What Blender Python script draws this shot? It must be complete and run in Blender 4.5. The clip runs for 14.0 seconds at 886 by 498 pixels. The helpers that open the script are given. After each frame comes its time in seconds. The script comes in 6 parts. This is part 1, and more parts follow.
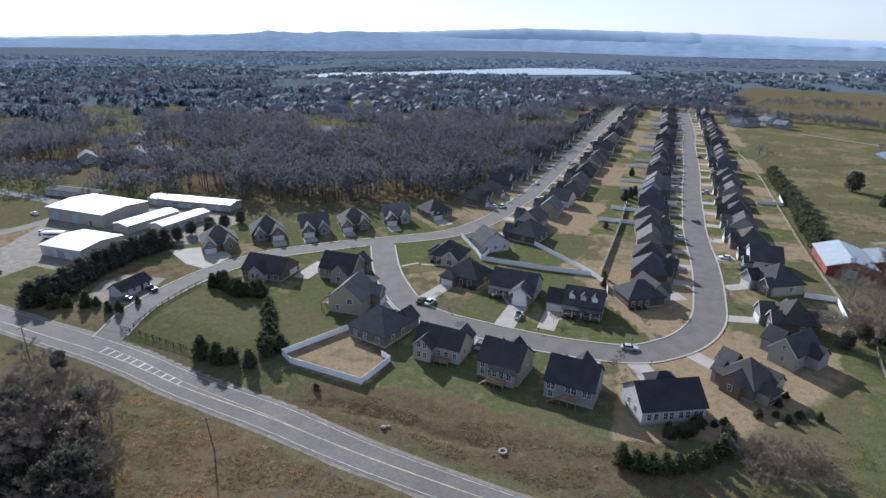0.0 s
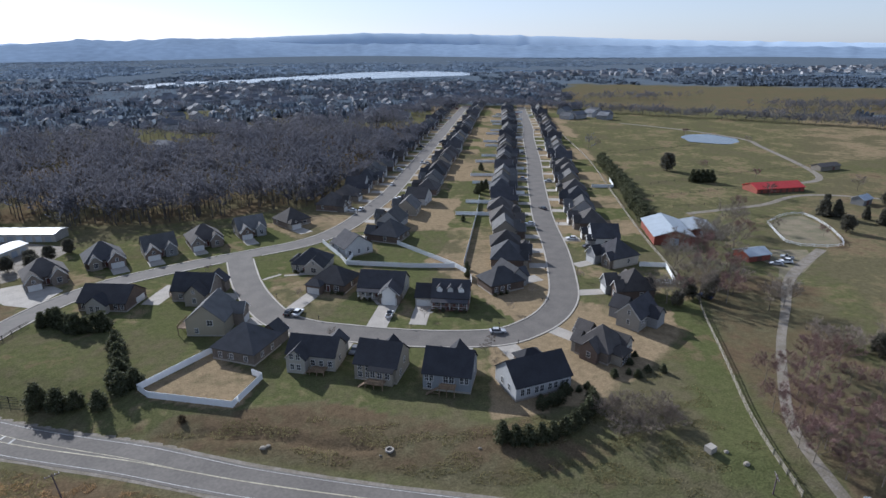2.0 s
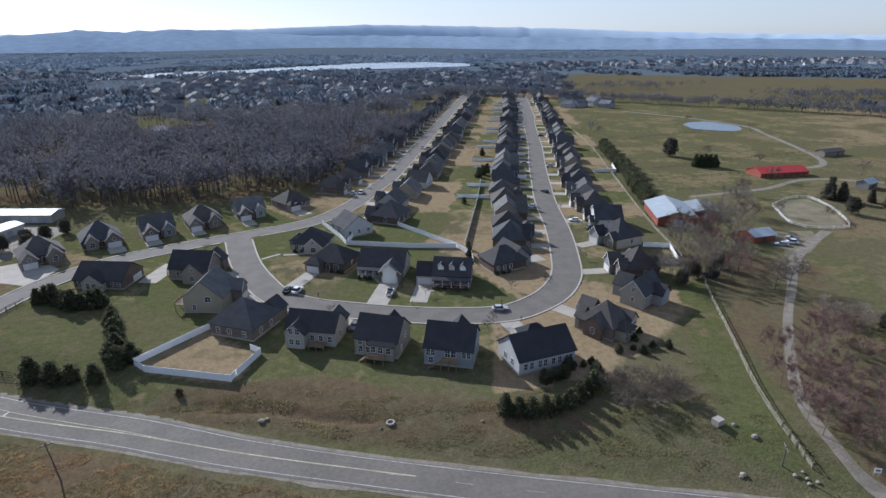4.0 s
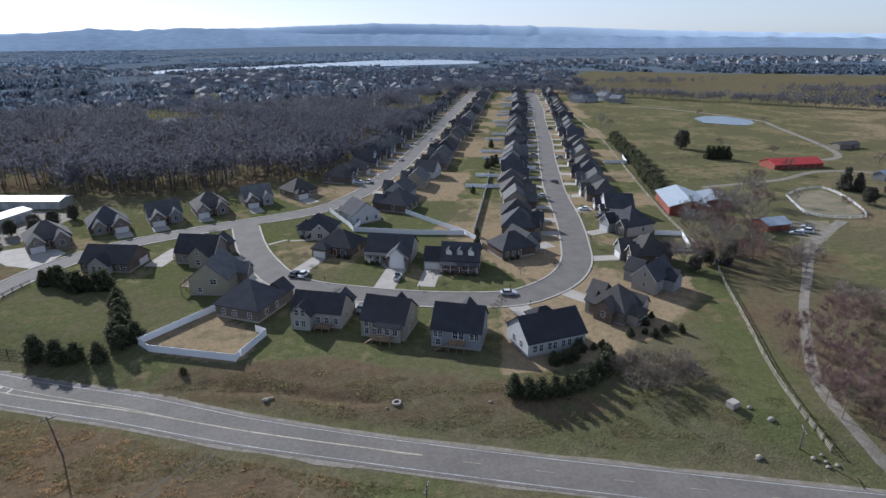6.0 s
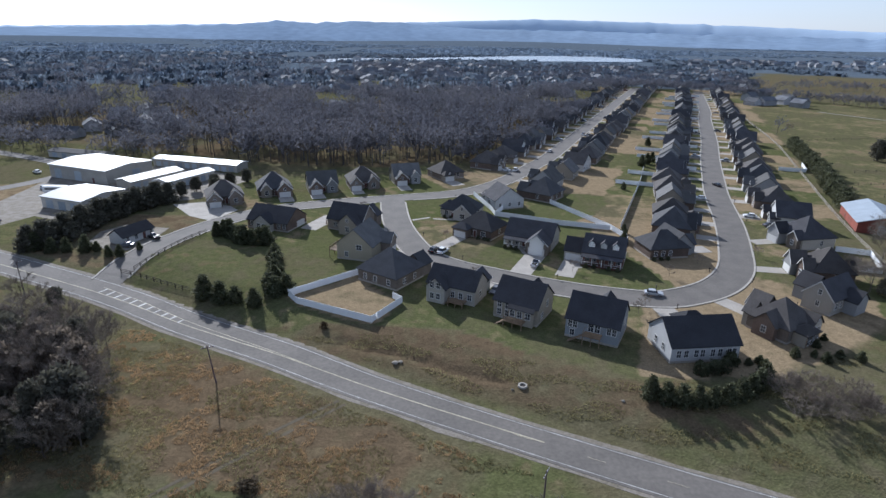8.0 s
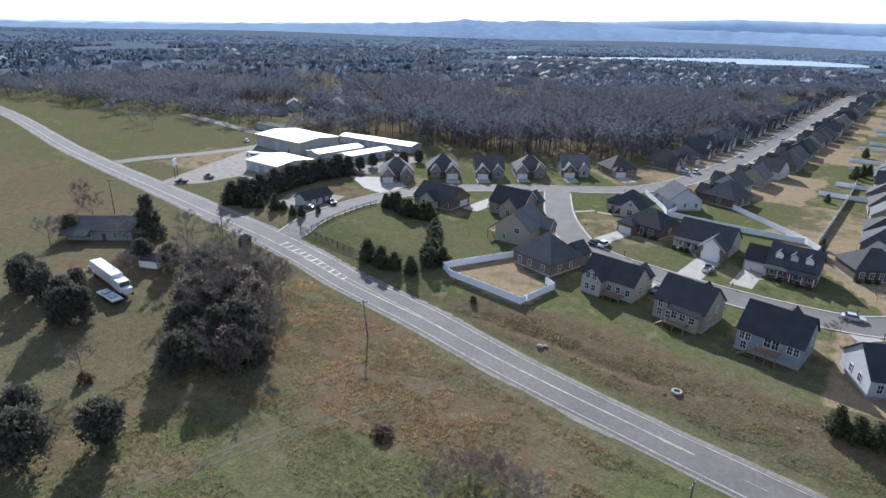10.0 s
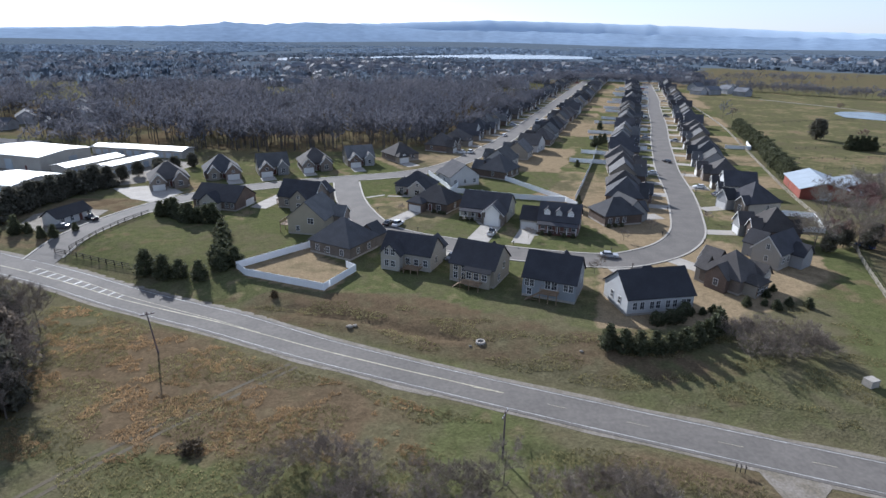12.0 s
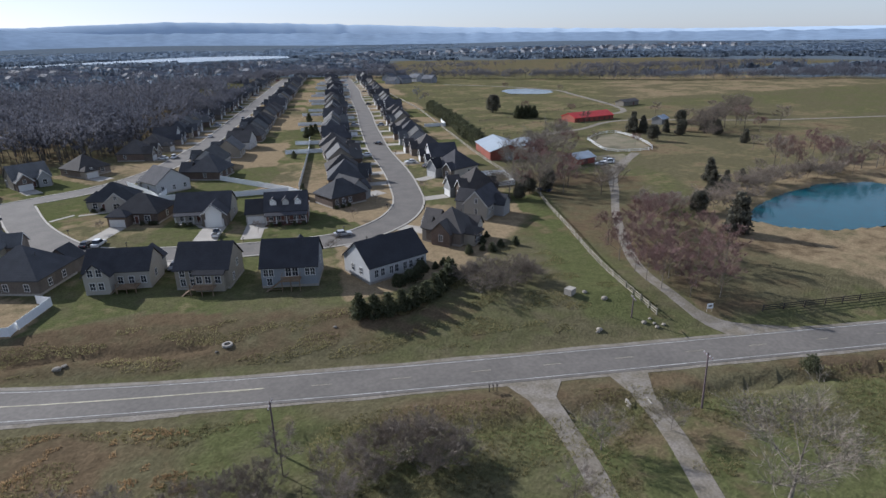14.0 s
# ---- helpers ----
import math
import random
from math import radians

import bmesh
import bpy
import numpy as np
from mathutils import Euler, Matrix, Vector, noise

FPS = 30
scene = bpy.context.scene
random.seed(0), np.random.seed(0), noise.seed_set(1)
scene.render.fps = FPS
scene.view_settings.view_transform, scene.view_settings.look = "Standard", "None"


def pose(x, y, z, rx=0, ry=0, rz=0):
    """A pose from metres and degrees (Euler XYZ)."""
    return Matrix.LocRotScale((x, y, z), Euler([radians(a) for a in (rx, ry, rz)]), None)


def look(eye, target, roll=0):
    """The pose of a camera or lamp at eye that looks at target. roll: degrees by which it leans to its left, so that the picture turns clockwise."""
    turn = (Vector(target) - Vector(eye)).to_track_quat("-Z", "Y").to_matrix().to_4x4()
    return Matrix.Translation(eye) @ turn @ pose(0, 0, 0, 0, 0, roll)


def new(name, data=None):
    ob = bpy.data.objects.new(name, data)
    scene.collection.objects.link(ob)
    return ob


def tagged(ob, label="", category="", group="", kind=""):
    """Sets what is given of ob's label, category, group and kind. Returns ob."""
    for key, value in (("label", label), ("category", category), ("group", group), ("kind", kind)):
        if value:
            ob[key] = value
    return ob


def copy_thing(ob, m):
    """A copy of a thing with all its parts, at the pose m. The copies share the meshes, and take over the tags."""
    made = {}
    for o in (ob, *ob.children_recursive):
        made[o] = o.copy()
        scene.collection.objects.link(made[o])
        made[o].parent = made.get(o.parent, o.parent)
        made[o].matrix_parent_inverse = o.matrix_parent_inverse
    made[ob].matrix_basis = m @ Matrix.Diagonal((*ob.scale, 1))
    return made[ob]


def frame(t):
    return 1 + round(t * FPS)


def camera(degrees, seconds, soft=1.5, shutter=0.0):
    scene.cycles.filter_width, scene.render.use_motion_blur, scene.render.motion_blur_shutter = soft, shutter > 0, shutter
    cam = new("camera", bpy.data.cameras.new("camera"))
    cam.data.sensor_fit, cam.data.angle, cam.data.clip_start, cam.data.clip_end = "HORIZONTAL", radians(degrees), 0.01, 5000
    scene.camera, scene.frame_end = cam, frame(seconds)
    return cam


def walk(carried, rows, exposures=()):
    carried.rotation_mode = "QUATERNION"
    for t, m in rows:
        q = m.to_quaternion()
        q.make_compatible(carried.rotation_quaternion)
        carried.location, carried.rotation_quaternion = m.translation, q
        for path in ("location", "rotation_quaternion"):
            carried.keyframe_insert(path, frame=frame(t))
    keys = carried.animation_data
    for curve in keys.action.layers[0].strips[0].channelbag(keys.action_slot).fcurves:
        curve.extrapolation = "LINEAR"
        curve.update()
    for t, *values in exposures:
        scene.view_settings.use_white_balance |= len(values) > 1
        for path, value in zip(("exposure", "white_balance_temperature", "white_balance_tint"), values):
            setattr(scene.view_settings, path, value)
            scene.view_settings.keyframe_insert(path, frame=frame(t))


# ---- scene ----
cam = camera(75.1, 14.0)
PATH = [
    (0, (1.147, -1.656, 79.414), (1.039, 0.219, 78.727), 0.8),
    (0.2, (1.019, -1.549, 79.365), (0.986, 0.331, 78.681), 0.8),
    (0.5, (0.773, -1.701, 79.294), (0.855, 0.177, 78.612), 0.6),
    (1, (0.415, -1.985, 79.332), (0.696, -0.125, 78.653), 0.1),
    (1.5, (0.181, -1.973, 79.324), (0.525, -0.124, 78.644), 0.0),
    (2, (0.206, -2.174, 78.454), (0.574, -0.326, 77.783), -0.2),
    (2.5, (0.111, -1.886, 76.563), (0.496, -0.049, 75.871), -0.4),
    (3, (-0.14, -1.652, 75.364), (0.242, 0.185, 74.671), -0.3),
    (5.5, (-0.065, -0.723, 68.846), (0.277, 1.121, 68.154), -0.1),
    (6, (0.017, -0.63, 67.799), (0.356, 1.215, 67.105), -0.1),
    (6.5, (-0.059, -0.701, 66.672), (0.279, 1.144, 65.978), -0.0),
    (7, (-0.139, -0.582, 65.643), (0.193, 1.263, 64.946), -0.0),
    (7.5, (-0.533, -0.163, 64.418), (-0.264, 1.692, 63.721), 0.2),
    (8, (-0.8, 0.547, 63.234), (-0.93, 2.413, 62.527), 1.0),
    (8.5, (0.353, 1.151, 62.192), (-0.277, 2.908, 61.473), 1.1),
    (8.7, (0.593, 1.245, 61.933), (-0.102, 2.974, 61.206), 1.5),
    (10.8, (-0.467, 0.884, 56.285), (-1.027, 2.667, 55.572), 1.8),
    (11, (-0.358, 0.866, 56.079), (-0.827, 2.675, 55.364), 1.4),
    (11.5, (0.111, 0.457, 54.986), (-0.083, 2.319, 54.283), 1.1),
    (12, (0.664, 0.21, 53.809), (0.672, 2.084, 53.111), 0.8),
    (12.5, (0.718, 0.441, 52.639), (0.932, 2.303, 51.943), 0.3),
    (13, (0.395, 0.506, 51.469), (0.781, 2.341, 50.773), 0.2),
    (13.5, (0.557, 0.519, 50.381), (1.128, 2.304, 49.685), -0.1),
    (14, (0.448, 0.657, 49.258), (1.325, 2.314, 48.562), -0.8),
]
walk(cam, [(t, look(eye, target, roll)) for t, eye, target, roll in PATH],
     [(0.0, 0.95, 5560.0, 12.0), (1.5, 0.75, 5560.0, 12.0), (7.5, 0.75, 5500.0, 12.0), (8.5, 0.98, 5450.0, 12.0), (11.0, 1.25, 5450.0, 12.0), (12.5, 0.90, 5600.0, 12.0), (14.0, 0.72, 5680.0, 12.0)])

# ---- light ----
SUN_AZ, SUN_EL = 29.0, 27.0          # degrees to the left of +Y, and above the horizon
world = bpy.data.worlds.new("sky_world")
scene.world = world
world.use_nodes = True
wn = world.node_tree.nodes
sky = wn.new("ShaderNodeTexSky")
sky.sky_type, sky.sun_disc = "NISHITA", False
sky.sun_elevation, sky.sun_rotation = radians(SUN_EL), radians(-SUN_AZ)
sky.air_density, sky.dust_density, sky.ozone_density = 1.0, 0.4, 2.0
calm, gam, tone = wn.new("ShaderNodeHueSaturation"), wn.new("ShaderNodeGamma"), wn.new("ShaderNodeMix")
calm.inputs["Saturation"].default_value, gam.inputs["Gamma"].default_value = 0.6, 0.6       # a milky winter sky
tone.data_type, tone.blend_type = "RGBA", "MULTIPLY"
tone.inputs["Factor"].default_value, tone.inputs["B"].default_value = 1.0, (0.94, 0.98, 1.06, 1)
for a, b in ((sky.outputs[0], calm.inputs["Color"]), (calm.outputs[0], gam.inputs["Color"]), (gam.outputs[0], tone.inputs["A"]), (tone.outputs["Result"], wn["Background"].inputs[0])):
    world.node_tree.links.new(a, b)
wn["Background"].inputs[1].default_value = 0.14
sun = new("sun", bpy.data.lights.new("sun", "SUN"))
sun.data.energy, sun.data.angle, sun.data.color = 3.9, radians(0.6), (1.0, 0.94, 0.84)
sun.matrix_world = look((-49, 87, 51), (0, 0, 0))

# ---- materials ----
def material(name, color, rough=0.85, metal=0.0, var=0.25, scale=0.5, fine=8.0, bump=0.0, second=None, spec=0.3, island=False, objrand=False):
    """A surface with two scales of variation; second: another colour that shows in large patches."""
    m = bpy.data.materials.new(name)
    m.use_nodes = True
    nt = m.node_tree
    n, l = nt.nodes, nt.links
    b = n["Principled BSDF"]
    b.inputs["Roughness"].default_value, b.inputs["Metallic"].default_value = rough, metal
    b.inputs["Specular IOR Level"].default_value = spec
    geo = n.new("ShaderNodeNewGeometry")
    big, small = n.new("ShaderNodeTexNoise"), n.new("ShaderNodeTexNoise")
    big.inputs["Scale"].default_value, small.inputs["Scale"].default_value = scale, fine
    big.inputs["Detail"].default_value, small.inputs["Detail"].default_value = 4, 5
    for t in (big, small):
        l.new(geo.outputs["Position"], t.inputs["Vector"])
    mix = n.new("ShaderNodeMix")
    mix.data_type = "RGBA"
    s = second or tuple(c * (1 - var) for c in color)
    mix.inputs["A"].default_value, mix.inputs["B"].default_value = (*color, 1), (*s, 1)
    ramp = n.new("ShaderNodeMapRange")
    ramp.inputs["From Min"].default_value, ramp.inputs["From Max"].default_value = 0.38, 0.62
    l.new(big.outputs["Fac"], ramp.inputs["Value"])
    l.new(ramp.outputs["Result"], mix.inputs["Factor"])
    hsv = n.new("ShaderNodeHueSaturation")
    val = n.new("ShaderNodeMapRange")
    val.inputs["From Min"].default_value, val.inputs["From Max"].default_value = 0.3, 0.7
    val.inputs["To Min"].default_value, val.inputs["To Max"].default_value = 1 - var, 1 + var
    l.new(small.outputs["Fac"], val.inputs["Value"])
    out = val.outputs["Result"]
    if island or objrand:
        r = n.new("ShaderNodeMapRange")
        r.inputs["To Min"].default_value, r.inputs["To Max"].default_value = 0.7, 1.3
        if island:
            l.new(geo.outputs["Random Per Island"], r.inputs["Value"])
        else:
            oi = n.new("ShaderNodeObjectInfo")
            l.new(oi.outputs["Random"], r.inputs["Value"])
        mul = n.new("ShaderNodeMath")
        mul.operation = "MULTIPLY"
        l.new(out, mul.inputs[0]), l.new(r.outputs["Result"], mul.inputs[1])
        out = mul.outputs[0]
    l.new(out, hsv.inputs["Value"])
    l.new(mix.outputs["Result"], hsv.inputs["Color"])
    l.new(hsv.outputs["Color"], b.inputs["Base Color"])
    if bump:
        bp = n.new("ShaderNodeBump")
        bp.inputs["Strength"].default_value, bp.inputs["Distance"].default_value = 0.8, bump
        l.new(small.outputs["Fac"], bp.inputs["Height"])
        l.new(bp.outputs["Normal"], b.inputs["Normal"])
    return m


def coursed(name, color, course, joint=0.75, rough=0.85, vertical=False, brick=False, var=0.2):
    """Siding, shingles or brick: courses of a true height, over the same two-scale variation."""
    m = material(name, color, rough, var=var, scale=0.35, fine=6.0, objrand=True)
    nt = m.node_tree
    n, l = nt.nodes, nt.links
    b = n["Principled BSDF"]
    src = b.inputs["Base Color"].links[0].from_socket
    tc = n.new("ShaderNodeTexCoord")
    sep = n.new("ShaderNodeSeparateXYZ")
    l.new(tc.outputs["Object"], sep.inputs[0])
    div = n.new("ShaderNodeMath"); div.operation = "DIVIDE"; div.inputs[1].default_value = course
    l.new(sep.outputs["X" if vertical else "Z"], div.inputs[0])
    fr = n.new("ShaderNodeMath"); fr.operation = "FRACT"
    l.new(div.outputs[0], fr.inputs[0])
    mr = n.new("ShaderNodeMapRange")
    mr.inputs["From Min"].default_value, mr.inputs["From Max"].default_value = 0.0, 0.22
    mr.inputs["To Min"].default_value, mr.inputs["To Max"].default_value = joint, 1.0
    l.new(fr.outputs[0], mr.inputs["Value"])
    mul = n.new("ShaderNodeMix"); mul.data_type = "RGBA"; mul.blend_type = "MULTIPLY"
    mul.inputs["Factor"].default_value = 1.0
    l.new(src, mul.inputs["A"]), l.new(mr.outputs["Result"], mul.inputs["B"])
    l.new(mul.outputs["Result"], b.inputs["Base Color"])
    bp = n.new("ShaderNodeBump")
    bp.inputs["Strength"].default_value, bp.inputs["Distance"].default_value = 0.6, 0.02
    l.new(fr.outputs[0], bp.inputs["Height"])
    l.new(bp.outputs["Normal"], b.inputs["Normal"])
    return m


ASPHALT = material("road_asphalt", (0.125, 0.113, 0.101), 0.9, var=0.14, scale=0.12, fine=1.5, bump=0.01, second=(0.15, 0.135, 0.12))
STREET = material("street_asphalt", (0.118, 0.107, 0.096), 0.9, var=0.12, scale=0.2, fine=2.0, bump=0.01, second=(0.142, 0.128, 0.114))
SAND = material("worn_sand", (0.2, 0.165, 0.11), 0.95, var=0.25, scale=0.15, fine=1.5, second=(0.13, 0.12, 0.07))
GRAVEL = material("gravel", (0.215, 0.19, 0.16), 0.95, var=0.25, scale=0.4, fine=3.0, bump=0.03, second=(0.16, 0.138, 0.105))
CONCRETE = material("concrete", (0.35, 0.32, 0.28), 0.9, var=0.14, scale=0.3, fine=2.5, bump=0.005)
KERB = material("kerb_concrete", (0.37, 0.34, 0.295), 0.9, var=0.15, scale=0.3, fine=2.5)
PAINT_W = material("road_paint_white", (0.5, 0.49, 0.46), 0.8, var=0.3, scale=0.3, fine=2.0)
PAINT_Y = material("road_paint_yellow", (0.42, 0.38, 0.28), 0.8, var=0.3, scale=0.3, fine=2.0)
VINYL = material("white_vinyl", (0.78, 0.79, 0.8), 0.5, var=0.05, scale=0.3, fine=3.0)
TRIM = material("white_trim", (0.6, 0.59, 0.57), 0.6, var=0.06, scale=0.5, fine=4.0)
WOOD_PALE = material("weathered_wood", (0.31, 0.28, 0.225), 0.9, var=0.3, scale=0.8, fine=6.0, objrand=True)
WOOD_DARK = material("dark_fence_wood", (0.05, 0.042, 0.036), 0.85, var=0.3, scale=0.8, fine=6.0)
WOOD_DECK = material("deck_wood", (0.24, 0.17, 0.11), 0.85, var=0.25, scale=0.6, fine=6.0)
POLE = material("pole_wood", (0.14, 0.105, 0.11), 0.9, var=0.3, scale=0.6, fine=8.0)
METAL_ROOF = coursed("white_metal_roof", (0.45, 0.455, 0.46), 0.9, 0.85, 0.5, vertical=True, var=0.06)
GREY_METAL = coursed("pale_metal_roof", (0.33, 0.37, 0.41), 0.8, 0.85, 0.45, vertical=True, var=0.12)
STEEL_WALL = coursed("steel_wall", (0.42, 0.4, 0.36), 0.5, 0.85, 0.6, vertical=True, var=0.1)
RED_WALL = coursed("red_barn_wall", (0.22, 0.065, 0.045), 0.4, 0.7, 0.8, vertical=True)
RED_ROOF = coursed("red_metal_roof", (0.55, 0.05, 0.045), 0.6, 0.85, 0.5, vertical=True, var=0.1)
ROOFS = [coursed("roof_" + k, c, 0.28, 0.72, 0.92, var=0.2) for k, c in (
    ("charcoal", (0.055, 0.054, 0.06)), ("black", (0.04, 0.04, 0.046)), ("brown", (0.082, 0.074, 0.07)),
    ("grey", (0.115, 0.112, 0.11)), ("slate", (0.066, 0.066, 0.071)))]
SIDING = {k: coursed("siding_" + k, c, 0.2, 0.82, 0.7, var=0.06) for k, c in dict(
    white=(0.7, 0.69, 0.66), cream=(0.38, 0.355, 0.31), grey=(0.25, 0.25, 0.25), pale=(0.42, 0.42, 0.42), tan=(0.27, 0.24, 0.195), yellow=(0.33, 0.295, 0.22), blue=(0.32, 0.345, 0.375)).items()}
BRICK = {k: coursed("brick_" + k, c, 0.15, 0.85, 0.9, var=0.22) for k, c in dict(
    red=(0.17, 0.09, 0.07), brown=(0.155, 0.115, 0.092), tan=(0.2, 0.168, 0.14)).items()}
GLASS = material("window_glass", (0.03, 0.035, 0.045), 0.08, var=0.1, scale=0.5, fine=2.0, spec=0.6)
DOOR = material("door_paint", (0.12, 0.05, 0.04), 0.5, var=0.1, scale=1.0, fine=6.0)
RUBBER = material("rubber", (0.02, 0.02, 0.02), 0.9, var=0.2, scale=2, fine=20)
CHROME = material("alloy", (0.5, 0.5, 0.52), 0.35, 0.9, var=0.1, scale=2, fine=20)
CARS = {k: material("car_" + k, c, 0.25, 0.0, var=0.04, scale=1, fine=20, spec=0.6) for k, c in dict(
    white=(0.75, 0.75, 0.75), silver=(0.4, 0.41, 0.43), black=(0.02, 0.02, 0.025), red=(0.25, 0.03, 0.03), blue=(0.05, 0.08, 0.16), grey=(0.13, 0.13, 0.14)).items()}
BARK = material("bark", (0.15, 0.122, 0.1), 0.95, var=0.25, scale=0.2, fine=6.0, second=(0.085, 0.07, 0.06))
BARK_PALE = material("pale_bark", (0.21, 0.18, 0.15), 0.95, var=0.2, scale=0.3, fine=6.0)
TWIG = material("bare_twigs", (0.26, 0.215, 0.175), 0.95, var=0.3, scale=0.05, fine=1.0, island=True)
TWIG_RED = material("reddish_twigs", (0.23, 0.145, 0.13), 0.95, var=0.25, scale=0.1, fine=1.0, island=True)
TWIG_GREY = material("grey_twigs", (0.25, 0.215, 0.175), 0.95, var=0.25, scale=0.1, fine=1.0, island=True)
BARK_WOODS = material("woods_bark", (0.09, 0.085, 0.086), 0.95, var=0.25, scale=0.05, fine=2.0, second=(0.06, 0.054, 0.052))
# grey twigs with distance haze mixed into the colour, towards pale blue
WOODS = material("winter_woods_haze_tint", (0.172, 0.17, 0.192), 0.95, var=0.3, scale=0.03, fine=0.6, island=True, second=(0.128, 0.132, 0.158))
LEAF = material("evergreen_leaves", (0.1, 0.106, 0.058), 0.8, var=0.3, scale=0.4, fine=3.0, island=True)
LEAF_DK = material("dark_evergreen_leaves", (0.118, 0.112, 0.085), 0.85, var=0.3, scale=0.4, fine=3.0, island=True)
SHRUB = material("dry_shrub_leaves", (0.1, 0.075, 0.045), 0.9, var=0.3, scale=0.4, fine=3.0, island=True)
VINE = material("dry_vines", (0.2, 0.165, 0.13), 0.9, var=0.3, scale=0.4, fine=3.0, island=True)
# haze is painted into these three base colours, bluer and paler with distance
FAR_WOODS = material("far_woods_haze_tint", (0.22, 0.29, 0.39), 1.0, var=0.12, scale=0.008, fine=0.05, second=(0.25, 0.31, 0.395), spec=0.0)
FAR_HILL = material("far_hills_haze_tint", (0.23, 0.3, 0.4), 1.0, var=0.12, scale=0.002, fine=0.02, spec=0.0)
FAR_RIDGE = material("farthest_ridge_haze_tint", (0.46, 0.56, 0.68), 1.0, var=0.04, scale=0.001, fine=0.01, spec=0.0)
BROOM = material("broomsedge", (0.4, 0.275, 0.15), 0.95, var=0.3, scale=0.1, fine=1.0, island=True)
TUFT = material("grass_tufts", (0.27, 0.24, 0.12), 0.95, var=0.35, scale=0.1, fine=1.0, island=True)
ROCK = material("limestone", (0.29, 0.26, 0.215), 0.95, var=0.3, scale=0.6, fine=4.0, bump=0.05)


def translucent(m, share):
    """Lets some light through thin leaves and blades."""
    n, l = m.node_tree.nodes, m.node_tree.links
    b, out = n["Principled BSDF"], n["Material Output"]
    t, mix = n.new("ShaderNodeBsdfTranslucent"), n.new("ShaderNodeMixShader")
    l.new(b.inputs["Base Color"].links[0].from_socket, t.inputs["Color"])
    mix.inputs[0].default_value = share
    l.new(b.outputs[0], mix.inputs[1]), l.new(t.outputs[0], mix.inputs[2])
    l.new(mix.outputs[0], out.inputs["Surface"])


for m in (BROOM, TUFT, LEAF, LEAF_DK, SHRUB, VINE, WOODS, FAR_WOODS):
    translucent(m, 0.35 if m in (LEAF, LEAF_DK, SHRUB) else 0.5)
IRON = material("rusty_iron", (0.06, 0.05, 0.045), 0.8, var=0.3, scale=2.0, fine=8.0)


def water(name, color, rough, spec=0.5):
    m = material(name, color, rough, var=0.15, scale=0.03, fine=0.3, spec=spec)
    nt = m.node_tree
    wv = nt.nodes.new("ShaderNodeTexNoise")
    wv.inputs["Scale"].default_value = 1.2
    geo = nt.nodes.new("ShaderNodeNewGeometry")
    bp = nt.nodes.new("ShaderNodeBump")
    bp.inputs["Strength"].default_value, bp.inputs["Distance"].default_value = 0.25, 0.05
    nt.links.new(geo.outputs["Position"], wv.inputs["Vector"])
    nt.links.new(wv.outputs["Fac"], bp.inputs["Height"])
    nt.links.new(bp.outputs["Normal"], nt.nodes["Principled BSDF"].inputs["Normal"])
    return m


POND = water("pond_water", (0.006, 0.075, 0.1), 0.1, 0.2)
PALE_POND = water("pale_pond_water", (0.05, 0.068, 0.085), 0.15)
LAKE = water("lake_water", (0.25, 0.29, 0.33), 0.25)

# ---- mesh helpers ----
class Shape:
    """Collects vertices and faces of one mesh."""
    def __init__(self):
        self.v, self.f = [], []

    def add(self, verts, faces):
        k = len(self.v)
        self.v += [tuple(p) for p in verts]
        self.f += [tuple(i + k for i in f) for f in faces]
        return self

    def box(self, x0, x1, y0, y1, z0, z1):
        p = [(x, y, z) for z in (z0, z1) for x, y in ((x0, y0), (x1, y0), (x1, y1), (x0, y1))]
        return self.add(p, [(3, 2, 1, 0), (4, 5, 6, 7), (0, 1, 5, 4), (1, 2, 6, 5), (2, 3, 7, 6), (3, 0, 4, 7)])

    def prism(self, poly, axis, a, b):
        """A closed polygon of 2D points pushed along an axis from a to b."""
        n = len(poly)
        put = {"x": lambda s, p: (s, p[0], p[1]), "y": lambda s, p: (p[0], s, p[1]), "z": lambda s, p: (p[0], p[1], s)}[axis]
        pts = [put(a, p) for p in poly] + [put(b, p) for p in poly]
        f = [(i, (i + 1) % n, (i + 1) % n + n, i + n) for i in range(n)]
        return self.add(pts, f + [tuple(range(n - 1, -1, -1)), tuple(range(n, 2 * n))])

    def tube(self, p, q, r0, r1, n=6):
        p, q = Vector(p), Vector(q)
        d = (q - p).normalized()
        u = d.orthogonal().normalized()
        w = d.cross(u)
        ring = [(math.cos(2 * math.pi * i / n), math.sin(2 * math.pi * i / n)) for i in range(n)]
        pts = [p + (u * c + w * s) * r0 for c, s in ring] + [q + (u * c + w * s) * r1 for c, s in ring]
        return self.add(pts, [(i, (i + 1) % n, (i + 1) % n + n, i + n) for i in range(n)] + [tuple(range(n - 1, -1, -1)), tuple(range(n, 2 * n))])

    def data(self, name, mat):
        me = bpy.data.meshes.new(name)
        me.from_pydata(self.v, [], self.f)
        bm = bmesh.new()
        bm.from_mesh(me)
        bmesh.ops.recalc_face_normals(bm, faces=bm.faces)
        bm.to_mesh(me)
        bm.free()
        me.materials.append(mat)
        return me


def part(name, shape, mat, parent=None, label="", m=None):
    """One mesh object, under a thing or a part where one is given; shape: a Shape, or mesh data to share."""
    ob = new(name, shape.data(name, mat) if isinstance(shape, Shape) else shape)
    ob.parent = parent
    if m is not None:
        ob.matrix_basis = m
    return tagged(ob, label) if label else ob


def thing(name, label, category, group="", kind="", m=None):
    ob = tagged(new(name), label, category, group, kind)
    if m is not None:
        ob.matrix_basis = m
